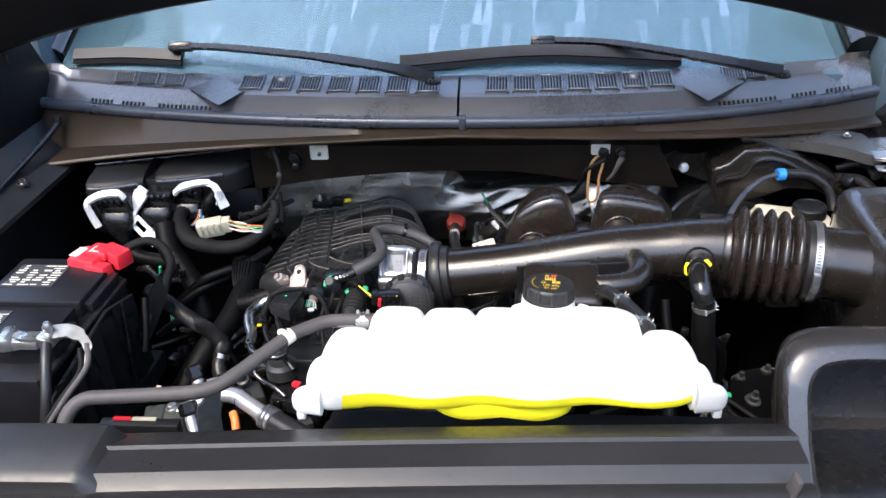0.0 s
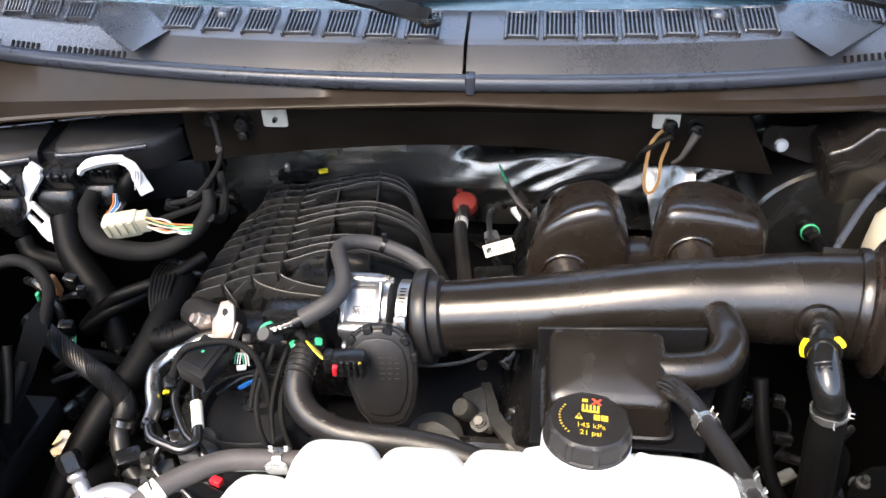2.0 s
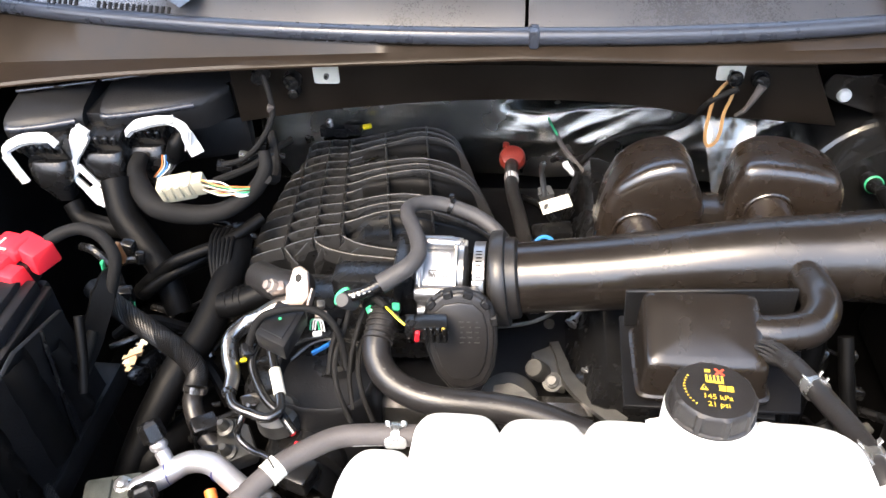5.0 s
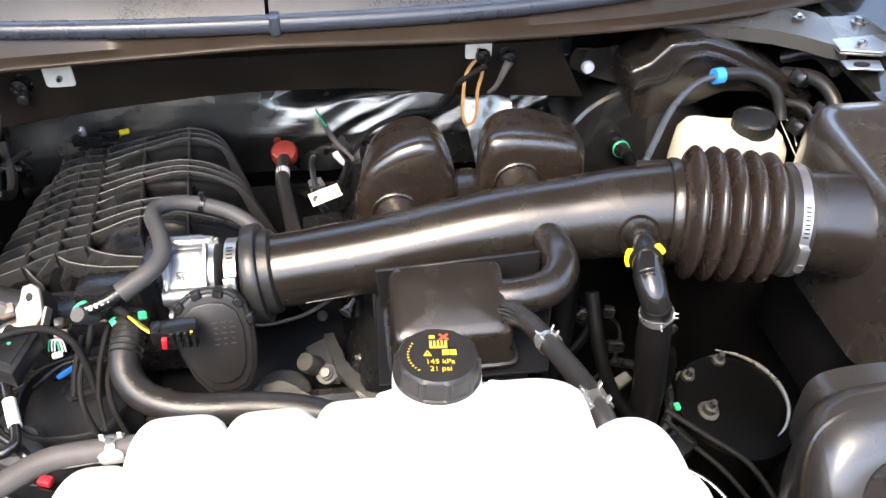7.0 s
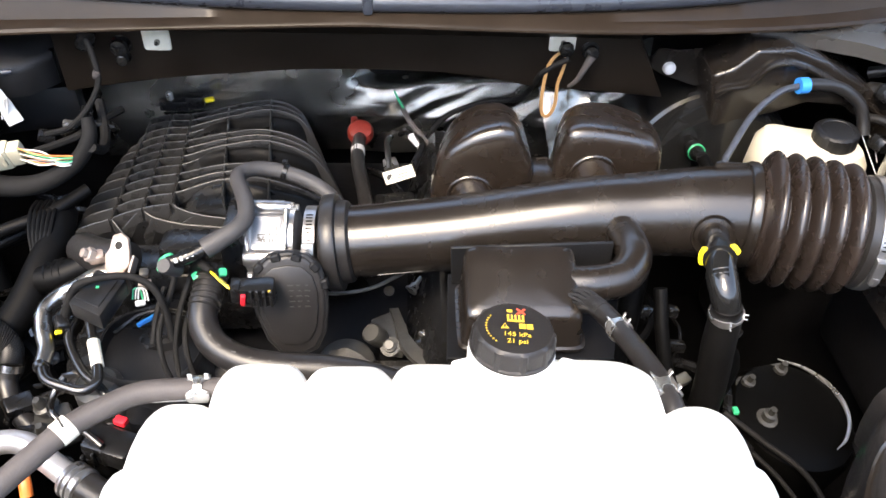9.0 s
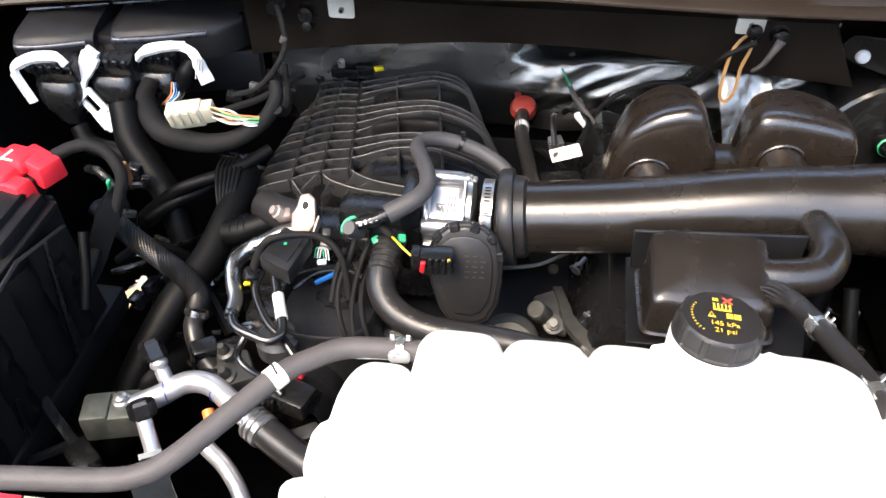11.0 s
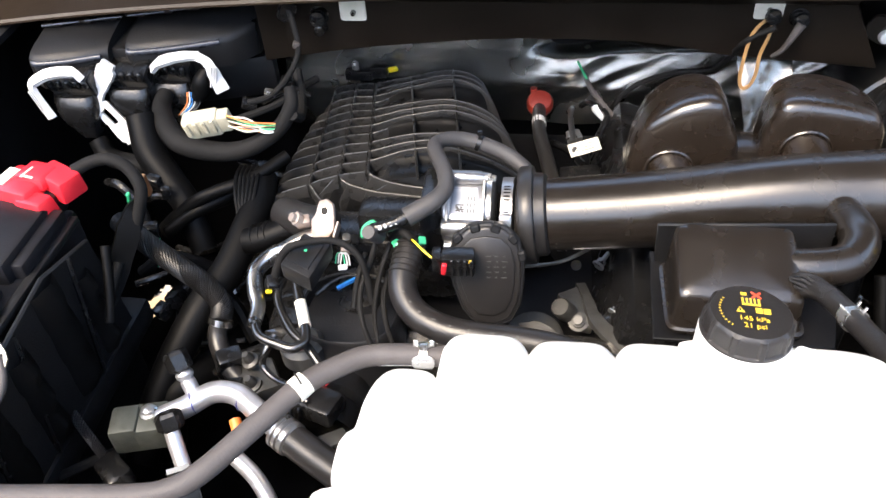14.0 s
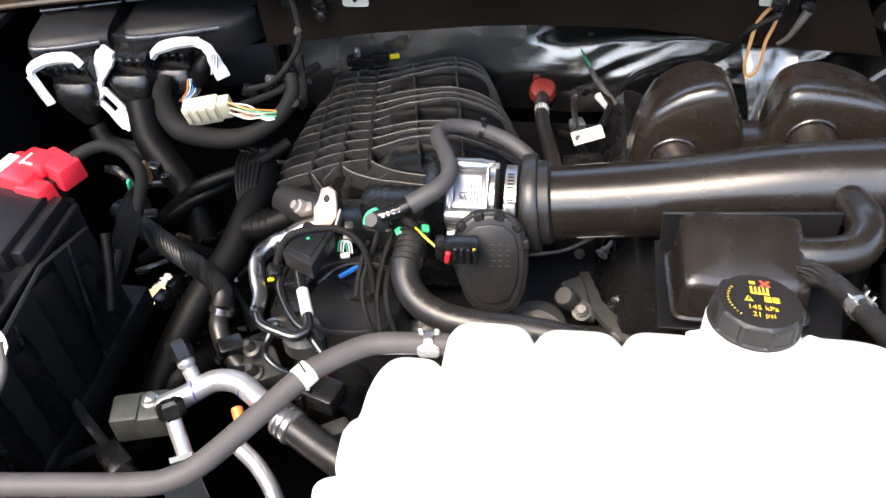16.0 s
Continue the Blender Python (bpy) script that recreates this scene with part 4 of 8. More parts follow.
box(bm, (0.745, -0.362, 1.035), (0.185, 0.315, 0.022), 0.008)
box(bm, (0.745, -0.362, 0.945), (0.165, 0.29, 0.17), 0.02)
for k in range(4):
    box(bm, (0.655, -0.48 + 0.08 * k, 1.03), (0.014, 0.014, 0.04), 0.003)
part("lower_housing", bm, "deep", airbox)

duct = thing("air_inlet_duct", (0.55, -0.74, 1.04), "black plastic air inlet duct with an open mouth", "duct")
bm = B()
loops = []
CX = 0.577
for y, hx, z0, z1, lean in ((-0.605, 0.105, 1.10, 1.210, 0), (-0.612, 0.135, 1.08, 1.228, 0), (-0.624, 0.150, 1.06, 1.238, 0.1), (-0.640, 0.157, 1.04, 1.243, 0.3), (-0.660, 0.161, 1.03, 1.243, 0.55), (-0.672, 0.161, 1.03, 1.240, 0.65), (-0.678, 0.157, 1.034, 1.236, 0.65), (-0.680, 0.136, 1.060, 1.228, 0.65), (-0.674, 0.130, 1.068, 1.222, 0.65), (-0.630, 0.122, 1.08, 1.212, 0.3), (-0.57, 0.11, 1.09, 1.20, 0.0)):
    loops.append([(CX + u + 0.12 * max(0, (1.15 - (z0 + z1) / 2 - v)) * (1 if u < 0 else 0), y - 0.030 + lean * ((z0 + z1) / 2 + v - 1.22), (z0 + z1) / 2 + v - 0.008) for u, v in squircle(52, hx, (z1 - z0) / 2, 6)])
loft(bm, loops)
part("shell", bm, "duct", duct)
bm = B()
sweep(bm, [(CX + u, -0.680 + 0.45 * (v - 0.08), 1.132 + v) for u, v in (squircle(44, 0.1610, 0.1010, 6) * 2)[:45]], 0.0022, 6, 1)
part("mould_seam", bm, "satin", duct)
bm = lathe(B(), [(0.018, 0), (0.018, 0.01), (0.012, 0.016), (0.001, 0.016)], along((0.484, -0.83, 1.052), (0.484, -0.86, 1.062)), 18)
part("fixing_plug", bm, "plastic", duct)
bm = B()
box(bm, (0.55, -0.72, 1.03), (0.25, 0.14, 0.10), 0.02)
part("mounting_foot", bm, "plastic", duct)

# resonator box under the tube
res = thing("resonator_box", (0.17, -0.45, 1.10), "satin brown-black resonator box hung on the intake tube", "resonator")
bm = B()
loops = []
for z, hx, hy in ((1.122, 0.056, 0.052), (1.1225, 0.0625, 0.0585), (1.1275, 0.0635, 0.0595), (1.129, 0.0605, 0.0565), (1.132, 0.0595, 0.0555), (1.150, 0.0585, 0.053), (1.172, 0.0570, 0.050), (1.177, 0.0555, 0.0485), (1.1805, 0.0515, 0.0445), (1.1822, 0.044, 0.036), (1.1840, 0.032, 0.025), (1.1850, 0.018, 0.014), (1.1853, 0.004, 0.004)):
    loops.append([(0.177 + u, -0.457 + 0.80 * v, z - 0.004 + 0.26 * (v - 0.01) * max(0, z - 1.130) / 0.05) for u, v in squircle(56, hx, hy, 11)])
loft(bm, loops)
part("box_shell", bm, "satin", res)
bm = B()
plate(bm, [(-0.065, -0.062), (0.10, -0.062), (0.12, 0.02), (0.12, 0.062), (-0.060, 0.062)], 0.004, pose(0.168, -0.445, 1.110), 0.001, 1)
part("flange_plate", bm, "deep", res)
bm = hose([(0.222, -0.447, 1.158), (0.252, -0.448, 1.160), (0.280, -0.441, 1.162), (0.296, -0.420, 1.164), (0.300, -0.395, 1.163), (0.299, -0.345, 1.15)], 0.0188, 24, 7)
part("elbow", bm, "satin", res)
part("label_bracket", box(B(), (0.215, -0.480, 1.0975), (0.075, 0.034, 0.004), 0.001, (14, 0, -8), 1), "matt", res)
bm = B()
plate(bm, [(-0.018, -0.008), (0.018, -0.008), (0.018, 0.008), (-0.018, 0.008)], 0.0006, pose(0.2265, -0.4850, 1.100, 14, 0, -8))
lab = part("bar_label", bm, "cream", res, "white printed label")
bm = B()
for k in range(24):
    box(bm, (-0.0155 + 0.0044 * (k % 8), -0.005 + 0.005 * (k // 8), 0.0008), (0.0022 + 0.0014 * (k % 3 == 0), 0.0018, 0.0002), 0)
o = B()
merge(o, bm, pose(0.2265, -0.4850, 1.100, 14, 0, -8))
part("label_bars", o, "blackink", lab)

# silencer domes behind the tube
sil = thing("intake_silencer", (0.24, -0.19, 1.04), "satin brown-black twin-dome intake silencer behind the tube", "silencer")


def dome(front, back, y0=-0.226, y1=-0.150):
    """A chamber between a front and a back outline, with a rounded front edge and a falling top."""
    f, b = curve_points([(x, 0, z) for x, z in front], 4), curve_points([(x, 0, z) for x, z in back], 4)
    cx, cz = (front[0][0] + front[-1][0]) / 2, 1.09
    bm = B()
    loops = []
    for y, k, mix in ((y0 - 0.005, 0.55, 0.0), (y0 - 0.0045, 0.84, 0.0), (y0 - 0.0025, 0.915, 0.0), (y0 + 0.0015, 0.960, 0.0), (y0 + 0.007, 0.985, 0.03), (y0 + 0.016, 0.997, 0.10), (y0 + 0.035, 1.0, 0.38), (y1, 1.0, 0.92), (y1 + 0.016, 0.985, 1.0), (y1 + 0.028, 0.93, 1.0), (y1 + 0.035, 0.80, 1.0)):
        loops.append([(cx + (p.x + (q.x - p.x) * mix - cx) * k, y, cz + (p.z + (q.z - p.z) * mix - cz) * k) for p, q in zip(f, b)])
    return loft(bm, loops)


part("dome", dome([(0.091, 1.045), (0.091, 1.100), (0.096, 1.133), (0.110, 1.168), (0.137, 1.192), (0.166, 1.203), (0.183, 1.204), (0.195, 1.195), (0.208, 1.166), (0.218, 1.140), (0.225, 1.045)], [(0.097, 1.045), (0.099, 1.090), (0.108, 1.130), (0.122, 1.157), (0.146, 1.177), (0.171, 1.184), (0.190, 1.181), (0.206, 1.168), (0.216, 1.145), (0.222, 1.120), (0.226, 1.045)]), "dome", sil, sharp=60)
part("dome", dome([(0.239, 1.045), (0.2405, 1.138), (0.246, 1.170), (0.253, 1.196), (0.264, 1.203), (0.290, 1.203), (0.330, 1.197), (0.358, 1.188), (0.371, 1.172), (0.376, 1.148), (0.380, 1.045)], [(0.254, 1.045), (0.257, 1.128), (0.262, 1.160), (0.270, 1.175), (0.291, 1.186), (0.318, 1.186), (0.348, 1.178), (0.376, 1.163), (0.392, 1.145), (0.400, 1.120), (0.402, 1.045)]), "dome", sil, sharp=60)
bm = B()
box(bm, (0.235, -0.17, 1.065), (0.28, 0.09, 0.05), 0.015)
box(bm, (0.232, -0.20, 1.110), (0.040, 0.05, 0.05), 0.012)
part("bridge", bm, "satin", sil)
for p, q in (((0.141, -0.222, 1.108), (0.155, -0.31, 1.100)), ((0.290, -0.222, 1.140), (0.302, -0.32, 1.118))):
    bm = hose([p, (Vector(p) + Vector(q)) / 2, q], [0.0275, 0.0255, 0.024], 24, 5)
    part("neck", bm, "dome", sil)
    ring = [(p[0] + 0.0285 * math.cos(a), p[1] - 0.010, p[2] + 0.0285 * math.sin(a)) for a in (2 * math.pi * k / 28 for k in range(29))]
    part("neck_bead", sweep(B(), [Vector(c) for c in ring], 0.0016, 6, 1), "dome", sil)
part("mounting_web", box(B(), (0.195, -0.398, 1.144), (0.170, 0.004, 0.050), 0.001, (0, -3, 0), 1), "matt", res)

# breather elbow on the tube
br = thing("breather_elbow", (0.38, -0.44, 0.98), "black breather elbow with a yellow quick-connect collar", "elbow")
bm = lathe(B(), [(0.0245, -0.012), (0.0245, 0.004), (0.0235, 0.006), (0.0215, 0.005), (0.0195, 0.001), (0.0165, 0.002), (0.0155, 0.010), (0.013, 0.03)], along((0.3970, -0.3650, 1.1560), (0.3880, -0.4400, 1.1800)), 36)
part("boss", bm, "satin", br)
bm = hose([(0.394, -0.380, 1.163), (0.386, -0.408, 1.174), (0.3800, -0.432, 1.1765), (0.3785, -0.450, 1.1700), (0.3800, -0.464, 1.1600), (0.3840, -0.469, 1.146)], [0.012, 0.0135, 0.0145, 0.0150, 0.015, 0.0140], 20)
part("connector", bm, "gloss", br)
part("collar", hose([(0.3825, -0.422, 1.1760), (0.3800, -0.431, 1.1775)], 0.0172, 20, 1), "gloss", br)
for a0, n in ((-0.35, 6), (3.75, 9)):
    d = Vector((-0.0025, -0.009, 0.0015)).normalized()
    u = Vector((1, 0, 0)) - d * d.x
    u.normalize()
    v = d.cross(u)
    arc = [Vector((0.3812, -0.4270, 1.1768)) + (u * math.cos(a0 - 0.16 * k) - v * math.sin(a0 - 0.16 * k)) * 0.0172 for k in range(n)]
    part("locking_tab", sweep(B(), arc, [0.001] + [0.0042] * (n - 2) + [0.001], 8, 1), "yellow", br, "yellow locking tab")
for k in range(4):
    t = 0.1 + k * 0.25
    p = Vector((0.3790, -0.442, 1.1735)).lerp(Vector((0.3792, -0.459, 1.1640)), t)
    bm = lathe(B(), [(0.0145, -0.001), (0.0160, -0.0005), (0.0160, 0.0008), (0.0145, 0.0014)], along(p, p + Vector((0.001, -0.017, -0.010))), 18)
    part("rib", bm, "gloss", br)
bm = hose([(0.3835, -0.469, 1.150), (0.3860, -0.469, 1.130), (0.3905, -0.466, 1.09), (0.4030, -0.457, 1.015), (0.408, -0.452, 0.95)], [0.0150, 0.0165, 0.0175, 0.0178, 0.0178], 20)
part("rubber_hose", bm, "hoseblack", br)
clamp("hose_clamp", (0.3852, -0.469, 1.1385), (0.04, 0.0, -0.3), 0.0162, "thin silver clamp under the breather elbow", 0.007, up=(0.6, -1, 0.2), ears=True)


# ---- intake manifold ----
def smooth(t):
    t = min(1, max(0, t))
    return t * t * (3 - 2 * t)


def man_section(y):
    """The crown's outline across the engine at one depth: left foot, five long ribs, right foot."""
    return [(-0.397 + 0.02 * smooth((y - 0.03) / 0.12), 0.900), (-0.386 + 0.010 * smooth((y - 0.03) / 0.12) + 0.006 * smooth((-0.12 - y) / 0.09), 0.985 - 0.15 * y - 0.025 * smooth((y - 0.03) / 0.12)), (-0.3505 - 0.155 * y, 1.008 - 0.210 * y), (-0.3085 - 0.165 * y, 1.023 - 0.220 * y),
            (-0.2725 - 0.179 * y, 1.029 - 0.239 * y), (-0.2090 - 0.186 * y, 1.0443 - 0.246 * y), (-0.1434 - 0.145 * y, 1.0523 - 0.190 * y), (-0.0780 - 0.26 * y, 1.022 - 0.12 * y), (-0.040 - 0.38 * y, 0.930)]


def man_spot(s, y, down=0.0):
    """A place on the crown: s counts the long ribs from the left, down sinks it below the ribs."""
    kn = man_section(y)
    i = min(len(kn) - 2, int(s))
    t = s - i
    a, b, c, d = (Vector(kn[min(len(kn) - 1, max(0, i + k))]) for k in (-1, 0, 1, 2))
    p = b + (c - a) * 0.5 * t + (a * 2 - b * 5 + c * 4 - d) * 0.5 * t * t + (b * 3 - a - c * 3 + d) * 0.5 * t * t * t
    side = 1 - smooth((s - 0.6) / 1.6)
    return Vector((p.x + 0.9 * side * down - 0.7 * smooth((s - 6.2) / 1.2) * down, y, p.y - (1 - 0.8 * side) * down))


FIN = 0.0331
MAN_BACK, MAN_FRONT = 0.156, -0.213


def fin_y(k, s):
    """Where fin k lies at s: even on the cells, three to a runner beyond them."""
    g, j = divmod(k, 4)
    a = 0.150 - FIN * k
    b = 0.150 - 4 * FIN * g - 0.027 * j
    c = 0.142 - 0.1325 * g - 0.021 * j
    if s < 4:
        return a + 0.004 * math.sin((4 - s) * 1.1)
    if s < 5:
        return a + (b - a) * smooth(s - 4)
    return b + (c - b) * smooth(s - 5) - 0.022 * smooth((s - 6) / 2)


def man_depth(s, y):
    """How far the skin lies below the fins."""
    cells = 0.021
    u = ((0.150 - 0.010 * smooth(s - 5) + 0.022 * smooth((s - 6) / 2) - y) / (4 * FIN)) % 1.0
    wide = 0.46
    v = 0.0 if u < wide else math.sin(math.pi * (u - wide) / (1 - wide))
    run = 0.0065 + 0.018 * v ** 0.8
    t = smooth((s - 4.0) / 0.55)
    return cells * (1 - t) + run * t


man = thing("intake_manifold", (-0.19, -0.12, 0.90), "black ribbed plastic intake manifold with curved runners", "manifold")
bm = B()
rows = []
NS, NY = 72, 96
for j in range(NY + 1):
    y = MAN_BACK + (MAN_FRONT - MAN_BACK) * j / NY
    rows.append([bm.verts.new(man_spot(8.0 * i / NS, y, man_depth(8.0 * i / NS, y))) for i in range(NS + 1)])
for f in range(1, 9):
    a = math.pi / 2 * f / 8
    row = []
    for i in range(NS + 1):
        p = man_spot(8.0 * i / NS, MAN_FRONT, 0.026)
        out = smooth((-0.23 - p.x) / 0.14)
        row.append(bm.verts.new((p.x + (0.030 + 0.030 * out) * out * (1 - math.cos(a)) , p.y - (0.020 - 0.008 * out) * math.sin(a), max(0.90, p.z - 0.005 - 0.13 * (1 - math.cos(a))))))
    rows.append(row)
for a, b in zip(rows, rows[1:]):
    for i in range(NS):
        bm.faces.new((a[i], b[i], b[i + 1], a[i + 1]))
back = [bm.verts.new((v.co.x, v.co.y + 0.004, 0.90)) for v in rows[0]]
for i in range(NS):
    bm.faces.new((back[i], rows[0][i], rows[0][i + 1], back[i + 1]))
# crown skin takes the shade-darkened copy of the fins' plastic
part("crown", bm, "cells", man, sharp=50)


def fin(pts, deep, thick, high=0.0):
    """A thin upright band along a line, with a rounded top edge."""
    bm = B()
    loops = []
    for i, p in enumerate(pts):
        q = (pts[min(len(pts) - 1, i + 1)] - pts[max(0, i - 1)])
        n = Vector((q.y, -q.x, 0))
        n = (n.normalized() if n.length > 1e-6 else Vector((0, 1, 0))) * thick / 2
        d = deep[i] if isinstance(deep, list) else Vector((0, 0, -deep))
        top = p + Vector((0, 0, high))
        loops.append([p + d - n, p + d + n, top + n + Vector((0, 0, -0.0012)), top + n * 0.5, top - n * 0.5, top - n + Vector((0, 0, -0.0012))])
    return loft(bm, loops)


def crown_fin(line, thick, high=0.0):
    pts = [man_spot(s, y) for s, y in line]
    deep = [man_spot(s, y, man_depth(s, y) + 0.004) - man_spot(s, y) for s, y in line]
    return fin(pts, deep, thick, high)


# long ribs, the outer three bending round the front corner
FRONTS = {4: [(-0.2315, -0.2165, 1.0790), (-0.222, -0.2205, 1.0755), (-0.200, -0.2245, 1.0705), (-0.170, -0.228, 1.068), (-0.140, -0.231, 1.068)],
          3: [(-0.270, -0.2135, 1.0640), (-0.255, -0.2190, 1.0590), (-0.222, -0.2250, 1.0550), (-0.189, -0.2290, 1.0550), (-0.140, -0.2350, 1.0550)],
          2: [(-0.3150, -0.2130, 1.0510), (-0.305, -0.2220, 1.0420), (-0.296, -0.2270, 1.0340)]}
for s in (2, 3, 4, 5, 6):
    stop = MAN_FRONT + 0.006 if s in FRONTS else -0.222
    line = [man_spot(s, MAN_BACK - 0.004 + (stop - MAN_BACK + 0.004) * k / 48, 0.0015) for k in range(49)]
    line += curve_points([line[-1]] + [Vector(p) for p in FRONTS[s]], 5)[1:] if s in FRONTS else []
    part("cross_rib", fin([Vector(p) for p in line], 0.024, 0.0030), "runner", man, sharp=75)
# fins, cell by cell, then along the runners
for k in range(12):
    for s in (0.35, 2, 3):
        e = 2 if s < 2 else s + 1
        n = 12 if s < 2 else 6
        line = [(s + 0.02 + (e - s - 0.09) * j / n, fin_y(k, s + (e - s) * j / n)) for j in range(n + 1)]
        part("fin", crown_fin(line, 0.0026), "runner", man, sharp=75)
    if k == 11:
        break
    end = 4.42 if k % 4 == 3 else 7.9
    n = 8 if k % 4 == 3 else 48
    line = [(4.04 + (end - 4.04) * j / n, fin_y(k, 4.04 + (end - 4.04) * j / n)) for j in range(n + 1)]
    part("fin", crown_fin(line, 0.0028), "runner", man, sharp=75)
# webs between the rims at the front
for a, b in (((-0.226, -0.219, 1.077), (-0.243, -0.2215, 1.056)), ((-0.203, -0.224, 1.071), (-0.226, -0.2245, 1.054)), ((-0.176, -0.227, 1.068), (-0.181, -0.230, 1.052)),
             ((-0.262, -0.217, 1.060), (-0.2755, -0.226, 1.036)), ((-0.281, -0.210, 1.064), (-0.305, -0.220, 1.040)), ((-0.236, -0.223, 1.055), (-0.250, -0.236, 1.024))):
    part("web", fin([Vector(a).lerp(Vector(b), j / 4) for j in range(5)], 0.026, 0.0026), "runner", man, sharp=75)
bm = B()
box(bm, (-0.205, -0.290, 1.005), (0.22, 0.07, 0.10), 0.02)
box(bm, (-0.135, -0.300, 1.075), (0.026, 0.085, 0.10), 0.006)
box(bm, (-0.185, -0.295, 1.066), (0.09, 0.045, 0.05), 0.012)
part("plenum", bm, "plastic", man)
bm = hose([(-0.262, -0.318, 1.075), (-0.30, -0.30, 1.065), (-0.335, -0.27, 1.05)], 0.021, 20)
part("side_pipe", bm, "rubber", man)
bm = B()
box(bm, (-0.325, 0.150, 1.011), (0.048, 0.020, 0.018), 0.003)
box(bm, (-0.291, 0.150, 1.017), (0.030, 0.018, 0.022), 0.004)
sens = part("pressure_sensor", bm, "plastic", man)
bm = B()
box(bm, (-0.267, 0.150, 1.020), (0.016, 0.009, 0.007), 0.002, (0, 0, 25))
part("lock_tab", bm, "yellow", sens)
bm = lathe(B(), [(0.006, 0), (0.006, 0.012), (0.003, 0.016)], pose(-0.331, 0.150, 1.018), 10)
part("sensor_bolt", bm, "steel", sens)

# ---- throttle body ----
tb = thing("throttle_body", (-0.085, -0.315, 1.02), "cast aluminium throttle body with a black motor cover", "throttle body")
bm = lathe(B(), [(0.037, 0), (0.040, 0.003), (0.040, 0.010), (0.0355, 0.013), (0.0355, 0.046), (0.039, 0.050), (0.039, 0.056), (0.034, 0.058)], along((-0.121, -0.306, 1.096), (-0.05, -0.3065, 1.0965)), 40)
part("bore_housing", bm, "alu", tb)
bm = B()
box(bm, (-0.094, -0.3205, 1.112), (0.046, 0.048, 0.030), 0.004, (35, 0, 0))
box(bm, (-0.094, -0.335, 1.075), (0.050, 0.03, 0.05), 0.006)
for x in (-0.114, -0.0735):
    box(bm, (x, -0.3225, 1.1195), (0.0035, 0.050, 0.030), 0.001, (35, 0, 0), 1)
part("casting", bm, "alu", tb)
for y, z, r, x0, x1 in ((-0.293, 1.1345, 0.0085, -0.120, -0.071), (-0.346, 1.1035, 0.0105, -0.120, -0.069), (-0.349, 1.077, 0.008, -0.118, -0.070)):
    bm = lathe(B(), [(r * 0.9, 0), (r, 0.002), (r, x1 - x0 - 0.008), (r * 0.82, x1 - x0 - 0.006), (r * 0.82, x1 - x0)], along((x0, y, z), (x1, y, z)), 20)
    part("bolt_boss", bm, "alu", tb)
    part("flange_bolt", lathe(B(), [(0.0062, 0), (0.0062, 0.004), (0.0040, 0.0045), (0.0040, 0.009), (0.002, 0.010)], along((x1, y, z), (x1 + 0.01, y, z)), 8), "steel", tb)
LABEL = pose(-0.094, -0.3285, 1.1262, 35, 0, 0)
bm = B()
plate(bm, [(-0.016, -0.014), (0.014, -0.014), (0.014, 0.017), (-0.016, 0.017)], 0.0006, LABEL)
lab = part("data_label", bm, "foilpaper", tb, "silver data label with black print")
bm = B()
for k in range(49):
    if random.random() < 0.58:
        box(bm, (-0.0100 + 0.00135 * (k % 7), -0.0115 + 0.00135 * (k // 7), 0.0009), (0.00135, 0.00135, 0.0002), 0)
for k in range(9):
    box(bm, (0.0030 + 0.0036 * (k % 3), -0.0100 + 0.0072 * (k // 3), 0.0009), (0.0011, 0.0056 - 0.0016 * (k % 2), 0.0002), 0)
part("label_print", merge(B(), bm, LABEL), "blackink", lab)
# motor cover
MOT = pose(-0.068, -0.366, 1.083, 70, 0, 3) @ Matrix.Diagonal((0.86, 0.9, 1, 1))
shape = [(-0.022, 0.044), (0.002, 0.0475), (0.024, 0.044), (0.040, 0.030), (0.047, 0.004), (0.047, -0.026), (0.043, -0.056), (0.032, -0.078), (0.014, -0.086), (-0.012, -0.084), (-0.028, -0.064), (-0.040, -0.030), (-0.046, 0.004), (-0.038, 0.030)]
bm = B()
plate(bm, shape, 0.026, MOT, 0.005, 3)
plate(bm, [(x * 0.80, y * 0.80 - 0.002) for x, y in shape], 0.004, MOT @ pose(0, 0, 0.0255), 0.002, 2)
mc = part("motor_cover", bm, "cap", tb)
for k in range(6):
    a = math.pi * (0.06 + 0.176 * k)
    bm = box(B(), (0.0475 * math.cos(a), 0.046 * math.sin(a), 0.021), (0.010, 0.013, 0.014), 0.002, (0, 0, math.degrees(a)), 1)
    part("rim_lug", merge(B(), bm, MOT), "matt", mc)
bm = B()
ring = [(x * 1.0, y * 1.0, 0.020) for x, y in shape]
sweep(bm, [Vector(q) for q in ring + ring[:1]], 0.0038, 8, 1)
part("rim", merge(B(), bm, MOT), "matt", mc)
bm = B()
for k in range(5):
    for j in range(3):
        box(bm, (0.004 + 0.010 * j + 0.001 * (k % 2), 0.010 - 0.007 * k, 0.0298), (0.007 - 0.002 * ((k + j) % 3), 0.0016, 0.0008), 0)
part("embossed_print", merge(B(), bm, MOT), "greymould", mc)
clamp("worm_clamp", (-0.046, -0.3085, 1.0965), (1, -0.02, 0.03), 0.0405, "silver worm-drive clamp between throttle body and tube", 0.013, up=(0, -0.8, 0.35), mat="alu", ears=False)
bm = lathe(B(), [(0.041, 0), (0.044, 0.003), (0.044, 0.03), (0.041, 0.034)], along((-0.036, -0.3085, 1.0970), (0.0, -0.31, 1.098)), 36)
cu = part("tube_cuff", bm, "rubber")
tagged(cu, "black rubber cuff on the throttle body outlet", "cuff")
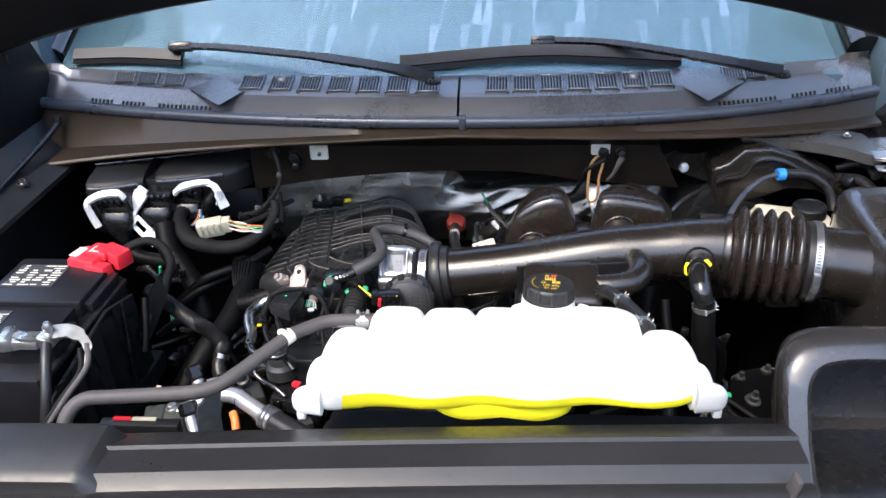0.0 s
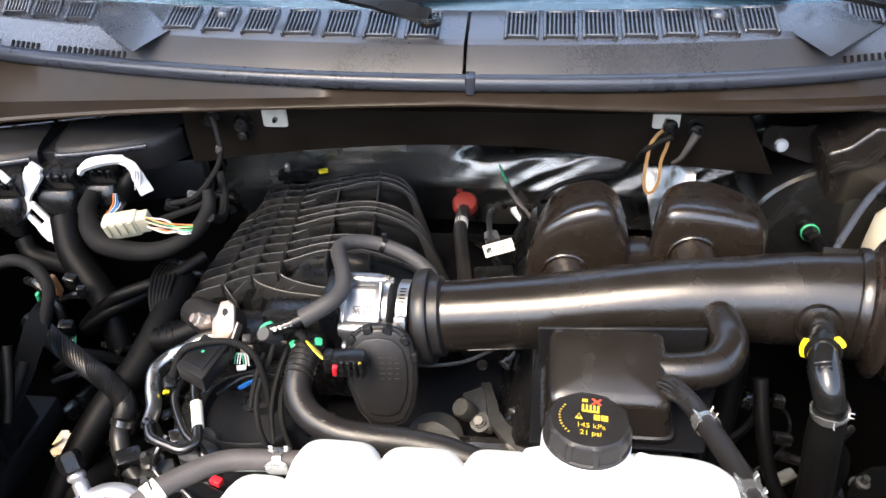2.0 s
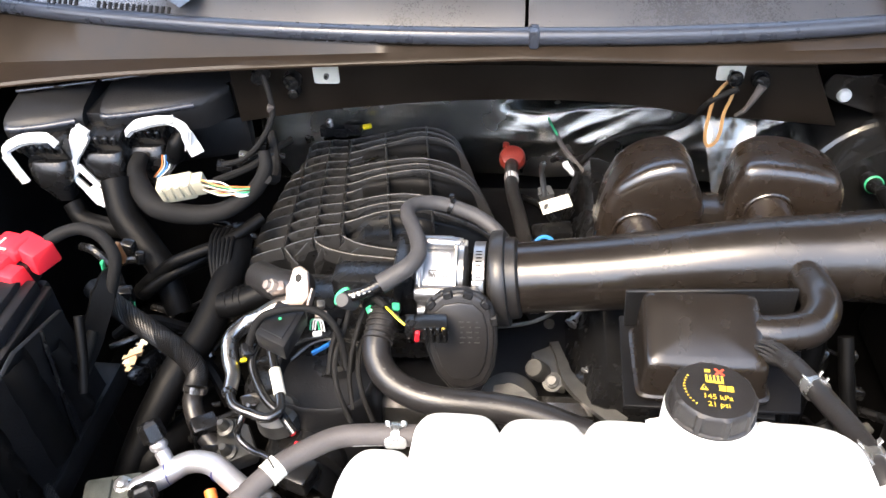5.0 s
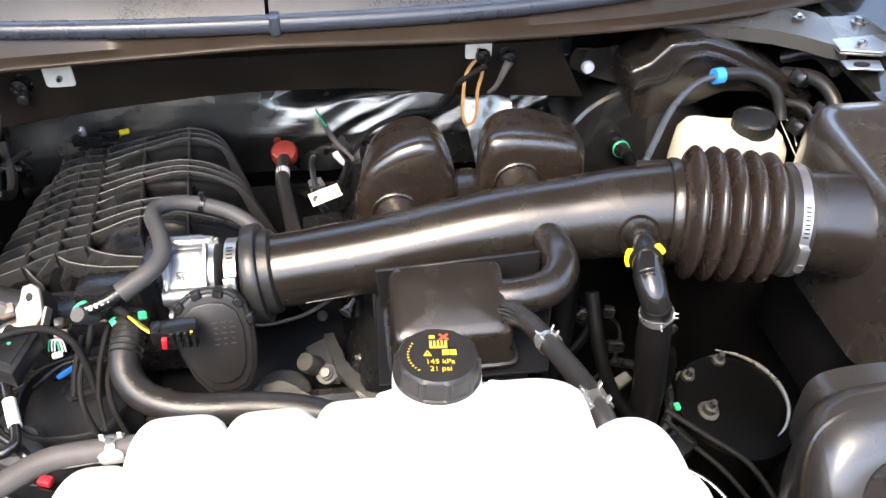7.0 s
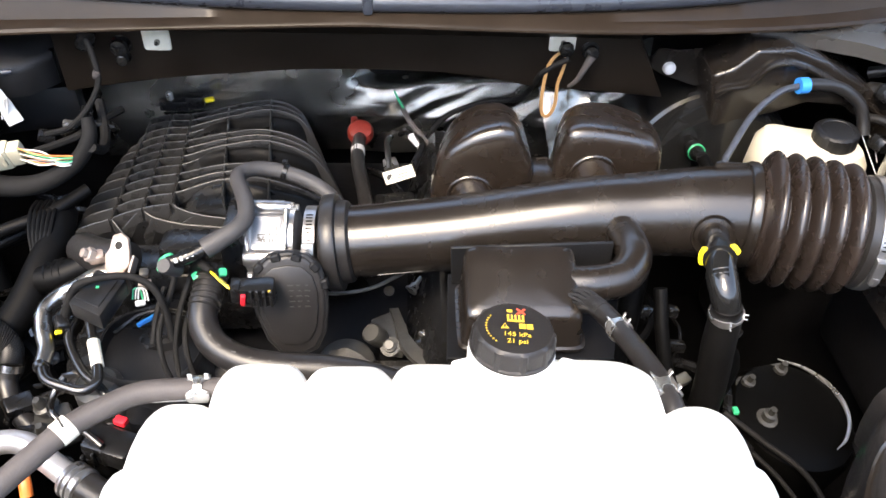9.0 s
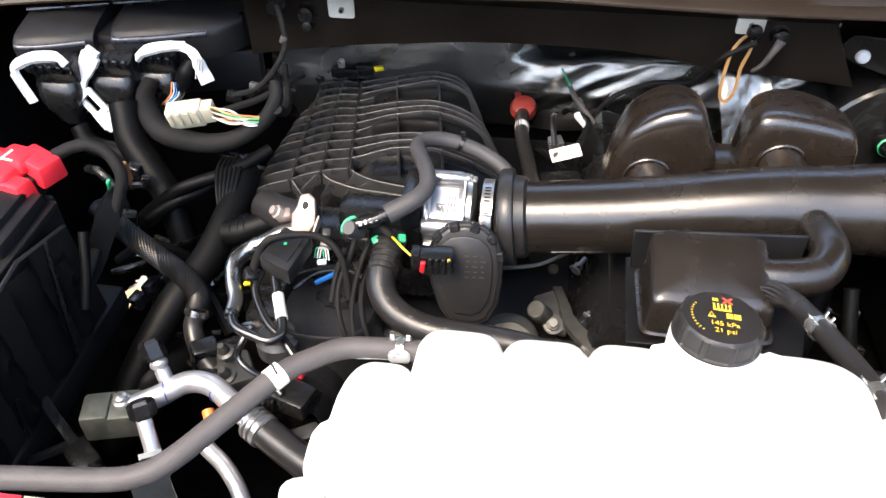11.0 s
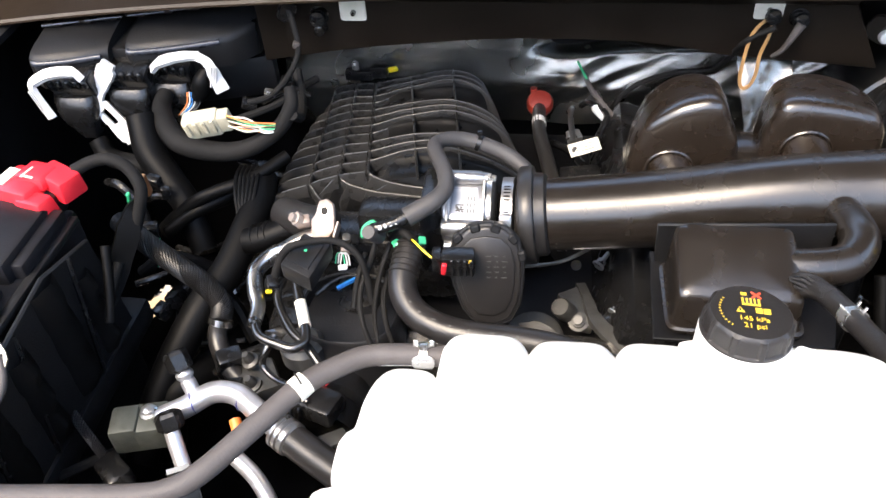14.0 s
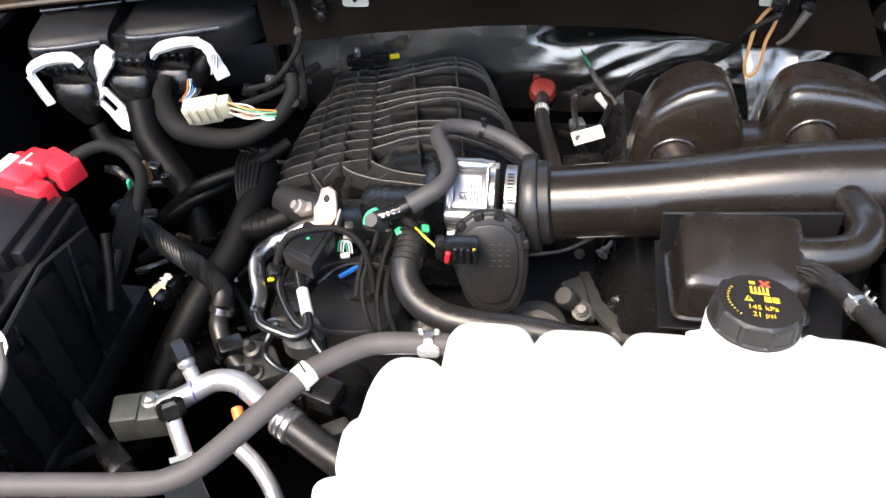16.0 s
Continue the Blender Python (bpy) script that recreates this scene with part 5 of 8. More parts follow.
# plug on the motor
pl = thing("wiring_plug", (-0.10, -0.41, 1.09), "black wiring plug with a red lock tab", "plug")
bm = B()
box(bm, (-0.0945, -0.408, 1.109), (0.036, 0.022, 0.025), 0.003, (0, 0, 4))
box(bm, (-0.1175, -0.408, 1.1105), (0.010, 0.019, 0.021), 0.002, (0, 0, 4))
for k in range(4):
    box(bm, (-0.100 + 0.007 * k, -0.4200, 1.110), (0.0035, 0.003, 0.022), 0.0005, seg=1)
part("plug_body", bm, "plastic", pl)
part("lock_tab", box(B(), (-0.1085, -0.4195, 1.1080), (0.0055, 0.006, 0.017), 0.0015, (10, 8, 0)), "red", pl)
part("lock_rib", box(B(), (-0.080, -0.4195, 1.1195), (0.003, 0.002, 0.004), 0.0005), "ink", pl)
for k, m in enumerate(("yellow", "tape", "cream", "green", "orange", "yellow")):
    bm = hose([(-0.121, -0.413 + 0.002 * k, 1.116 - 0.0028 * k), (-0.131, -0.406 + 0.002 * k, 1.119 - 0.002 * k), (-0.141, -0.396 + 0.001 * k, 1.121 - 0.001 * k), (-0.149, -0.386, 1.120)], 0.0011, 6)
    part("wire", bm, m, pl)
part("wire_sleeve", hose([(-0.146, -0.389, 1.120), (-0.158, -0.376, 1.118), (-0.168, -0.366, 1.108), (-0.176, -0.362, 1.095)], [0.0042, 0.0048, 0.005, 0.005], 10), "tape", pl)

# purge hose over the throttle body
vh = thing("purge_hose", (-0.12, -0.30, 1.10), "bent grey rubber hose with a black quick connector", "hose")
bm = hose([(-0.155, -0.368, 1.134), (-0.140, -0.360, 1.140), (-0.1245, -0.350, 1.146), (-0.1155, -0.333, 1.149), (-0.118, -0.310, 1.149), (-0.1265, -0.282, 1.146), (-0.1375, -0.252, 1.142), (-0.1385, -0.234, 1.139), (-0.129, -0.221, 1.137), (-0.112, -0.2135, 1.133), (-0.090, -0.2125, 1.128), (-0.057, -0.219, 1.118), (-0.030, -0.236, 1.107), (-0.012, -0.262, 1.092)], [0.0115, 0.0110, 0.0100, 0.0096, 0.0094, 0.0094, 0.0094, 0.0094, 0.0094, 0.0094, 0.0094, 0.0094, 0.0094, 0.0094], 18)
part("hose_body", bm, "purge", vh)
bm = hose([(-0.192, -0.3815, 1.126), (-0.172, -0.377, 1.130), (-0.152, -0.366, 1.135)], [0.0070, 0.0070, 0.0082], 14)
c = part("quick_connector", bm, "plastic", vh)
bm = lathe(B(), [(0.0088, 0), (0.0088, 0.026), (0.0075, 0.029), (0.001, 0.029)], along((-0.188, -0.372, 1.108), (-0.1955, -0.393, 1.133)), 18)
part("connector_head", bm, "purge", c)
bm = hose([(-0.189, -0.374, 1.112), (-0.187, -0.352, 1.108), (-0.184, -0.335, 1.095), (-0.182, -0.325, 1.07)], 0.0078, 14)
part("connector_stem", bm, "plastic", c)
arc = [Vector((-0.1905, -0.377, 1.1155)) + Vector((math.cos(a), 0.62 * math.sin(a), 0.70 * math.sin(a))) * 0.0128 for a in (1.5 + 0.19 * k for k in range(12))]
part("release_tab", sweep(B(), arc, [0.0020] + [0.0042] * 10 + [0.0020], 8, 1), "green", c, "green release tab")
bm = B()
for k in range(4):
    box(bm, (-0.182 + 0.0055 * k, -0.3855 + 0.0022 * k, 1.1325 + 0.001 * k), (0.0034 - 0.0008 * (k % 2), 0.005, 0.0012), 0.0003, (42, -12, 20), 1)
part("printed_mark", bm, "white", c)
bm = lathe(B(), [(0.0095, -0.0028), (0.0112, -0.0028), (0.0112, 0.0028), (0.0095, 0.0028)], along((-0.088, -0.2126, 1.1277), (-0.06, -0.218, 1.119)), 16)
part("cable_tie", bm, "plastic", vh)
part("tie_head", box(B(), (-0.087, -0.2115, 1.1415), (0.006, 0.006, 0.007), 0.001), "plastic", vh)

# coolant hose below the throttle body
ch = thing("heater_hose", (-0.1, -0.45, 1.02), "black rubber coolant hose sweeping under the throttle body", "hose")
RUN_LINE = [(-0.153, -0.362, 1.094), (-0.1545, -0.381, 1.088), (-0.1580, -0.405, 1.078), (-0.1530, -0.4255, 1.068), (-0.1365, -0.4445, 1.060), (-0.1070, -0.4590, 1.056), (-0.0705, -0.4660, 1.055), (-0.0228, -0.4680, 1.053), (0.020, -0.474, 1.050), (0.075, -0.488, 1.040)]
part("hose_body", hose(RUN_LINE, 0.0160, 20), "brownrubber", ch)
for k in range(6):
    p = Vector((-0.1540, -0.370, 1.0915)).lerp(Vector((-0.1575, -0.402, 1.0795)), k / 5)
    bm = lathe(B(), [(0.0158, -0.0018), (0.0176, -0.0008), (0.0176, 0.0008), (0.0158, 0.0018)], along(p, p + Vector((-0.0035, -0.032, -0.012))), 20)
    part("rib", bm, "rubber", ch)
part("collar", lathe(B(), [(0.0150, -0.004), (0.0182, -0.003), (0.0182, 0.004), (0.0150, 0.005)], along((-0.153, -0.362, 1.094), (-0.1545, -0.381, 1.088)), 20), "plastic", ch)
for dx, dz in ((-0.016, 0.004), (0.014, 0.010)):
    bm = box(B(), (-0.153 + dx, -0.372, 1.094 + dz), (0.009, 0.010, 0.0055), 0.002, (25, 20 if dx > 0 else -30, 20))
    part("release_tab", bm, "green", ch, "green release tab")
bm = B()
for k in range(9):
    t = 3.0 + 0.56 * k
    i, f = int(t), t % 1
    p = Vector(RUN_LINE[i]).lerp(Vector(RUN_LINE[i + 1]), f)
    box(bm, (p.x, p.y - 0.0060, p.z + 0.0150), (0.0030 + 0.002 * (k % 3 == 0), 0.0016, 0.0004), 0, (22, 0, -25 + 6 * min(k, 4)))
tagged(part("hose_print", bm, "greymould", ch), kind="stuff")
part("locating_stud", lathe(B(), [(0.006, 0), (0.006, 0.004), (0.0035, 0.005), (0.0035, 0.013), (0.005, 0.014), (0.002, 0.019)], along((-0.118, -0.428, 1.040), (-0.120, -0.440, 1.060)), 10), "steel", ch)

# vent solenoid plug and wiring by the manifold end
rp = thing("breather_plug", (-0.015, 0.12, 0.94), "black breather hose with a red-brown elbow plug", "hose")
bm = hose([(-0.019, 0.118, 0.968), (-0.019, 0.085, 0.976), (-0.016, 0.02, 0.986), (-0.004, -0.06, 0.997), (0.006, -0.13, 1.0), (0.012, -0.2, 0.99)], 0.0110, 14)
part("hose_body", bm, "rubber", rp)
bm = B()
lathe(bm, [(0.014, 0), (0.021, 0.002), (0.0225, 0.006), (0.0225, 0.016), (0.019, 0.022), (0.012, 0.024), (0.003, 0.0245)], along((-0.0185, 0.142, 0.958), (-0.0185, 0.126, 0.990)), 22)
part("elbow_plug", bm, "redbrown", rp)
bm = lathe(B(), [(0.0107, -0.009), (0.0115, -0.009), (0.0115, 0.009), (0.0107, 0.009)], along((-0.018, 0.058, 0.980), (-0.016, 0.02, 0.986)), 16)
part("printed_sleeve", bm, "white", rp)
bm = lathe(B(), [(0.006, 0), (0.006, 0.008), (0.003, 0.009)], pose(-0.030, 0.160, 0.975), 10)
part("end_cap", bm, "redbrown", rp)
wt = thing("sensor_harness", (0.05, -0.04, 0.95), "small sensor harness with a white tag and blue clip", "harness")
bm = B()
box(bm, (0.050, -0.054, 1.015), (0.046, 0.021, 0.002), 0.0005, (30, -10, 16), 1)
tg = part("paper_tag", bm, "pad", wt, "white printed tag")
bm = B()
for k in range(3):
    box(bm, (0.004 + 0.003 * k, -0.005 + 0.0045 * k, 0.0014), (0.020 - 0.004 * k, 0.0010, 0.0003), 0)
for k in range(16):
    if k % 5 != 2:
        box(bm, (-0.018 + 0.0020 * (k % 4), -0.003 + 0.0020 * (k // 4), 0.0014), (0.0020, 0.0020, 0.0003), 0)
o = B()
merge(o, bm, pose(0.050, -0.054, 1.015, 30, -10, 16))
part("tag_print", o, "blackink", tg)
bm = B()
box(bm, (0.045, -0.09, 0.985), (0.06, 0.03, 0.03), 0.006, (0, 0, 10))
part("sensor_body", bm, "plastic", wt)
bm = B()
sweep(bm, [(0.034 + 0.014 * math.cos(a), -0.124 + 0.010 * math.sin(a), 0.992 + 0.009 * math.sin(a)) for a in (0.2 + 0.26 * k for k in range(11))], 0.0030, 8, 1)
part("blue_ring", bm, "blue", wt)
for pts, m, r in (([(0.035, -0.02, 1.0), (0.03, 0.04, 1.01), (0.035, 0.09, 0.99), (0.03, 0.14, 0.95)], "chrome", 0.0045), ([(0.07, -0.01, 1.0), (0.085, 0.04, 1.01), (0.06, 0.09, 1.0), (0.05, 0.13, 0.97)], "plastic", 0.005), ([(0.05, 0.13, 1.03), (0.065, 0.09, 1.02), (0.10, 0.04, 1.0), (0.12, 0.0, 0.98)], "greyrubber", 0.0045), ([(0.05, -0.05, 0.98), (0.03, 0.0, 0.97), (0.0, 0.05, 0.95)], "plastic", 0.006), ([(0.04, 0.15, 1.04), (0.05, 0.12, 1.035), (0.07, 0.10, 1.01)], "green", 0.0018)):
    part("cable", hose(pts, r, 8), m, wt)
for c, s, m, tn in (((0.036, 0.0, 0.995), (0.022, 0.02, 0.016), "steel", 20), ((0.075, 0.055, 1.005), (0.012, 0.03, 0.010), "white", 35), ((0.12, 0.01, 0.99), (0.02, 0.03, 0.02), "darksteel", 10)):
    bm = B()
    box(bm, c, s, 0.003, (10, 0, tn))
    part("connector", bm, m, wt)


def ribbon(bm, pts, wide, thick, normal, steps=5):
    """A flat strap along a smooth line; normal: the way its face looks."""
    line = curve_points(pts, steps)
    nrm = Vector(normal).normalized()
    loops = []
    for i, p in enumerate(line):
        d = (line[min(i + 1, len(line) - 1)] - line[max(i - 1, 0)]).normalized()
        n = (nrm - d * nrm.dot(d)).normalized()
        s = d.cross(n)
        w = wide[min(len(wide) - 1, int(i * len(wide) / len(line)))] if isinstance(wide, (list, tuple)) else wide
        loops.append([p + s * w / 2 + n * thick / 2, p - s * w / 2 + n * thick / 2, p - s * w / 2 - n * thick / 2, p + s * w / 2 - n * thick / 2])
    return loft(bm, loops)


# ---- battery ----
bat = thing("battery", (-0.645, -0.505, 0.95), "black car battery with printed labels and sectioned lid", "battery")
bm = B()
box(bm, (-0.645, -0.505, 1.035), (0.185, 0.290, 0.17), 0.006)
part("case", bm, "battery", bat)
for y0, y1 in ((-0.610, -0.502), (-0.490, -0.352)):
    bm = B()
    box(bm, (-0.645, (y0 + y1) / 2, 1.133), (0.165, y1 - y0, 0.030), 0.005)
    box(bm, (-0.560, (y0 + y1) / 2 - 0.01, 1.128), (0.022, (y1 - y0) * 0.7, 0.022), 0.004)
    part("lid_section", bm, "battery", bat)
for cx, cy, w, d in ((-0.672, -0.412, 0.085, 0.070), (-0.690, -0.545, 0.075, 0.055)):
    bm = B()
    box(bm, (cx, cy, 1.1485), (w, d, 0.0012), 0)
    lab = part("label", bm, "blackink", bat, "black label with pale print")
    bm = B()
    for r in range(9):
        for c in range(4):
            if random.random() < 0.85:
                box(bm, (cx - w * 0.36 + w * 0.24 * c + random.uniform(-0.003, 0.003), cy - d * 0.42 + d * 0.105 * r, 1.1494), (w * random.uniform(0.08, 0.22), d * (0.06 if r in (2, 6) else 0.035), 0.0004), 0)
    part("label_print", bm, "pad", lab)
bm = B()
box(bm, (-0.68, -0.612, 1.1487), (0.05, 0.022, 0.0012), 0)
part("pale_sticker", bm, "white", bat)
tc = thing("terminal_cover", (-0.585, -0.365, 1.148), "bright red plastic battery terminal cover", "cover")
bm = B()
box(bm, (-0.590, -0.378, 1.160), (0.060, 0.058, 0.034), 0.005, (0, 0, -14), taper=0.86)
box(bm, (-0.575, -0.366, 1.174), (0.046, 0.038, 0.016), 0.005, (0, 0, -14), taper=0.86)
part("cover_shell", bm, "red", tc)
part("cable_spout", box(B(), (-0.552, -0.366, 1.166), (0.052, 0.036, 0.028), 0.004, (0, 6, -24), taper=0.86), "red", tc)
part("front_skirt", box(B(), (-0.566, -0.402, 1.153), (0.046, 0.030, 0.034), 0.005, (0, 0, -14), taper=0.8), "red", tc)
bm = B()
box(bm, (-0.6085, -0.375, 1.1778), (0.016, 0.030, 0.0012), 0, (0, 0, -14))
part("tag", bm, "pad", tc)
bm = B()
box(bm, (-0.583, -0.372, 1.1825), (0.0025, 0.020, 0.0012), 0, (0, 0, -14))
box(bm, (-0.577, -0.381, 1.1825), (0.014, 0.0025, 0.0012), 0, (0, 0, -14))
part("moulded_mark", bm, "pad", tc)
tc.location += Vector((-0.015, 0.018, -0.015))
nt = thing("negative_clamp", (-0.585, -0.605, 1.148), "silver battery clamp with braided ground cable", "clamp")
bm = lathe(B(), [(0.012, 0), (0.012, 0.014), (0.009, 0.018), (0.001, 0.018)], pose(-0.598, -0.606, 1.148), 18)
part("post", bm, "steel", nt)
bm = B()
box(bm, (-0.585, -0.606, 1.158), (0.055, 0.030, 0.014), 0.004)
box(bm, (-0.550, -0.600, 1.160), (0.022, 0.034, 0.022), 0.005)
ribbon(bm, [(-0.60, -0.60, 1.166), (-0.575, -0.615, 1.170), (-0.545, -0.61, 1.164)], 0.014, 0.003, (0, 0, 1))
part("clamp_body", bm, "steel", nt)
bm = lathe(B(), [(0.007, 0), (0.007, 0.012), (0.004, 0.018), (0.001, 0.018)], pose(-0.547, -0.602, 1.168), 10)
part("nut", bm, "steel", nt)
bm = hose([(-0.548, -0.612, 1.160), (-0.540, -0.640, 1.14), (-0.535, -0.67, 1.10), (-0.54, -0.70, 1.03)], 0.0075, 12)
part("cable", bm, "rubber", nt)
STRAP = [(-0.545, -0.600, 1.168), (-0.515, -0.600, 1.170), (-0.490, -0.612, 1.158), (-0.482, -0.638, 1.140), (-0.500, -0.676, 1.115), (-0.525, -0.705, 1.08)]
bm = B()
ribbon(bm, STRAP[:4], [0.022, 0.020, 0.012, 0.007], 0.004, (0.2, -0.4, 0.9))
part("braided_strap", bm, "dullalu", nt, "pale braided strap")
part("sense_cable", hose(STRAP[2:], 0.0042, 10), "greyrubber", nt)
part("sense_cable", hose([Vector(q) + Vector((-0.010, -0.004, -0.006)) for q in STRAP[2:]], 0.0034, 10), "tape", nt)
part("clamp_jaw", box(B(), (-0.607, -0.606, 1.160), (0.020, 0.040, 0.022), 0.005, (0, 0, 12)), "steel", nt)
tray = thing("battery_tray", (-0.60, -0.50, 0.80), "black plastic battery tray with a tall side shield", "tray")
bm = B()
box(bm, (-0.645, -0.505, 0.93), (0.24, 0.34, 0.04), 0.008)
box(bm, (-0.645, -0.505, 0.80), (0.20, 0.28, 0.24), 0.01)
part("base", bm, "matt", tray)
bm = B()
plate(bm, [(-0.165, 0), (0.125, 0), (0.110, 0.150), (0.02, 0.175), (-0.165, 0.150)], 0.006, pose(-0.532, -0.505, 0.955, 90, 0, 90), 0.002, 1)
shield = part("side_shield", bm, "matt", tray)
for k, (w, h) in enumerate(((0.05, 0.15), (0.045, 0.13), (0.06, 0.16), (0.04, 0.12))):
    bm = B()
    loops = [[(-0.530 + 0.020 * math.sin(math.pi * min(1, t * 1.15)) ** 0.7 * (0.6 + 0.4 * (j % 2)) + 0.003 * noise.noise((t * 5, j, k)), -0.655 + 0.068 * k + w * t, 0.965 + h * j / 6) for t in [i / 10 for i in range(11)]] for j in range(7)]
    rows = [[bm.verts.new(p) for p in loop] for loop in loops]
    for a, b in zip(rows, rows[1:]):
        for i in range(10):
            bm.faces.new((a[i], a[i + 1], b[i + 1], b[i]))
    bmesh.ops.solidify(bm, geom=bm.faces[:], thickness=0.004)
    part("padded_fold", bm, "tape", shield)
for y in (-0.66, -0.585, -0.47):
    bm = hose([(-0.523, y, 0.96), (-0.520, y + 0.012, 1.05), (-0.526, y + 0.03, 1.115)], 0.003, 6)
    part("edge_bead", bm, "plastic", shield)
bm = B()
box(bm, (-0.547, -0.505, 1.118), (0.012, 0.26, 0.010), 0.003)
part("hold_down", bm, "matt", tray)

# cable trough beside the battery
ct = thing("cable_trough", (-0.51, -0.42, 0.9), "black plastic cable bracket with taped joint beside the battery", "bracket")
bm = B()
ribbon(bm, [(-0.494, -0.325, 1.102), (-0.499, -0.342, 1.098), (-0.506, -0.364, 1.070), (-0.524, -0.393, 1.030), (-0.545, -0.432, 0.995), (-0.572, -0.480, 0.960), (-0.585, -0.52, 0.90)], [0.018, 0.026, 0.028, 0.028, 0.028], 0.012, (0.6, -0.6, 0.5))
part("channel", bm, "bayshade", ct)
bm = hose([(-0.640, -0.420, 1.03), (-0.600, -0.425, 1.015), (-0.570, -0.432, 1.005), (-0.552, -0.436, 0.998), (-0.535, -0.430, 1.005), (-0.520, -0.405, 1.03), (-0.512, -0.380, 1.055)], [0.0055, 0.006, 0.010, 0.017, 0.014, 0.008, 0.006], 10)
part("taped_joint", bm, "tape", ct)
TWIG = [(-0.553, -0.438, 0.992), (-0.568, -0.462, 0.984), (-0.567, -0.490, 0.974), (-0.553, -0.515, 0.968), (-0.530, -0.538, 0.965), (-0.490, -0.5705, 0.960), (-0.462, -0.592, 0.956)]
part("branch_cable", hose(TWIG, 0.0048, 10), "deep", ct)
tagged(part("branch_braid", weave(TWIG, 0.0050, 0.0008, 9, 26.0), "rubber", ct), kind="stuff")
bm = B()
box(bm, (-0.455, -0.600, 0.950), (0.042, 0.028, 0.028), 0.006, (0, 0, -38))
lathe(bm, [(0.011, 0), (0.011, 0.02), (0.001, 0.021)], along((-0.440, -0.612, 0.952), (-0.418, -0.630, 0.955)), 12)
part("sensor", bm, "plastic", ct)
bm = hose([(-0.60, -0.69, 1.0), (-0.575, -0.68, 1.03), (-0.568, -0.66, 1.04), (-0.58, -0.64, 1.03)], 0.004, 8)
part("purple_wire", bm, "greyrubber", ct)
bm = hose([(-0.552, -0.338, 1.158), (-0.535, -0.326, 1.163), (-0.515, -0.320, 1.164), (-0.494, -0.321, 1.153), (-0.481, -0.330, 1.132), (-0.486, -0.338, 1.108), (-0.497, -0.345, 1.08)], 0.0076, 12)
part("positive_cable", bm, "tape", ct)
bm = hose([(-0.505, -0.40, 1.10), (-0.50, -0.43, 1.06), (-0.498, -0.455, 1.03)], 0.006, 10)
part("conduit", bm, "bayshade", ct)
bm = B()
box(bm, (-0.490, -0.305, 1.115), (0.007, 0.012, 0.040), 0.003, (20, 10, 0))
part("terminal_lug", bm, "copper", ct)
bm = B()
box(bm, (-0.512, -0.315, 1.10), (0.004, 0.006, 0.03), 0.001, (20, 20, 0), 1)
part("pale_wire", bm, "green", ct)

# braided pipe and large ducts
bp = thing("braided_cable", (-0.43, -0.37, 0.95), "thick black woven-sleeve cable with a crimped end", "cable")
SLEEVE = [(-0.545, -0.305, 1.055), (-0.522, -0.319, 1.050), (-0.486, -0.337, 1.035), (-0.447, -0.354, 1.020), (-0.414, -0.371, 1.010), (-0.393, -0.389, 1.000), (-0.390, -0.408, 0.990)]
part("sleeve_core", hose(SLEEVE, 0.0118, 16), "deep", bp)
tagged(part("woven_sleeve", weave(SLEEVE, 0.0126, 0.0011, 20, 9.5), "hoseblack", bp), kind="stuff")
bm = hose([(-0.390, -0.406, 0.990), (-0.394, -0.420, 0.974), (-0.378, -0.446, 0.957), (-0.345, -0.47, 0.94)], 0.012, 14)
part("crimped_end", bm, "rubber", bp)
bm = lathe(B(), [(0.0142, -0.004), (0.0155, -0.004), (0.0155, 0.004), (0.0142, 0.004)], along((-0.390, -0.408, 0.989), (-0.394, -0.420, 0.974)), 18)
part("crimp_ring", bm, "darksteel", bp)
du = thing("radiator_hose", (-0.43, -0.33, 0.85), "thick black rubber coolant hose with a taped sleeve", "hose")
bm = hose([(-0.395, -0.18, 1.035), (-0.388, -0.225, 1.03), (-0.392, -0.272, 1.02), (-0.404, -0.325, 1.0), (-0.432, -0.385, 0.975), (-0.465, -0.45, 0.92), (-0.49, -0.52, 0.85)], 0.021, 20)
part("hose_body", bm, "bayshade", du)
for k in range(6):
    part("conduit", hose([(-0.424 + 0.006 * k, -0.175, 1.050), (-0.420 + 0.006 * k, -0.205, 1.056), (-0.412 + 0.005 * k, -0.238, 1.048), (-0.404 + 0.003 * k, -0.262, 1.03)], 0.0030, 8), "bayshade", du)
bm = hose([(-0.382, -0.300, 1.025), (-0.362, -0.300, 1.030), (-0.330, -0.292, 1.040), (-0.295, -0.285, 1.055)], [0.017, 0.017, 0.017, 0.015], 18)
part("branch_pipe", bm, "bayshade", du)
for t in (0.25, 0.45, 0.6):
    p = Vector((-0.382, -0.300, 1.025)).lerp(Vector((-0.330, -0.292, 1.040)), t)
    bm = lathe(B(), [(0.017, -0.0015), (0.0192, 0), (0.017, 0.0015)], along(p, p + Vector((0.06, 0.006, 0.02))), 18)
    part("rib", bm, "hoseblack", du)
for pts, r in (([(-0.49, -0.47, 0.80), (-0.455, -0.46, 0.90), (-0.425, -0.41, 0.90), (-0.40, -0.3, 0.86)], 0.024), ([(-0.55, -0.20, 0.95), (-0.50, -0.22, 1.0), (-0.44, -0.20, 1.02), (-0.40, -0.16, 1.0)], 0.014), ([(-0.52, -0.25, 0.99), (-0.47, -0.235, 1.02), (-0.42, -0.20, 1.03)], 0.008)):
    part("lower_hose", hose(pts, r, 14), "bayshade", du)

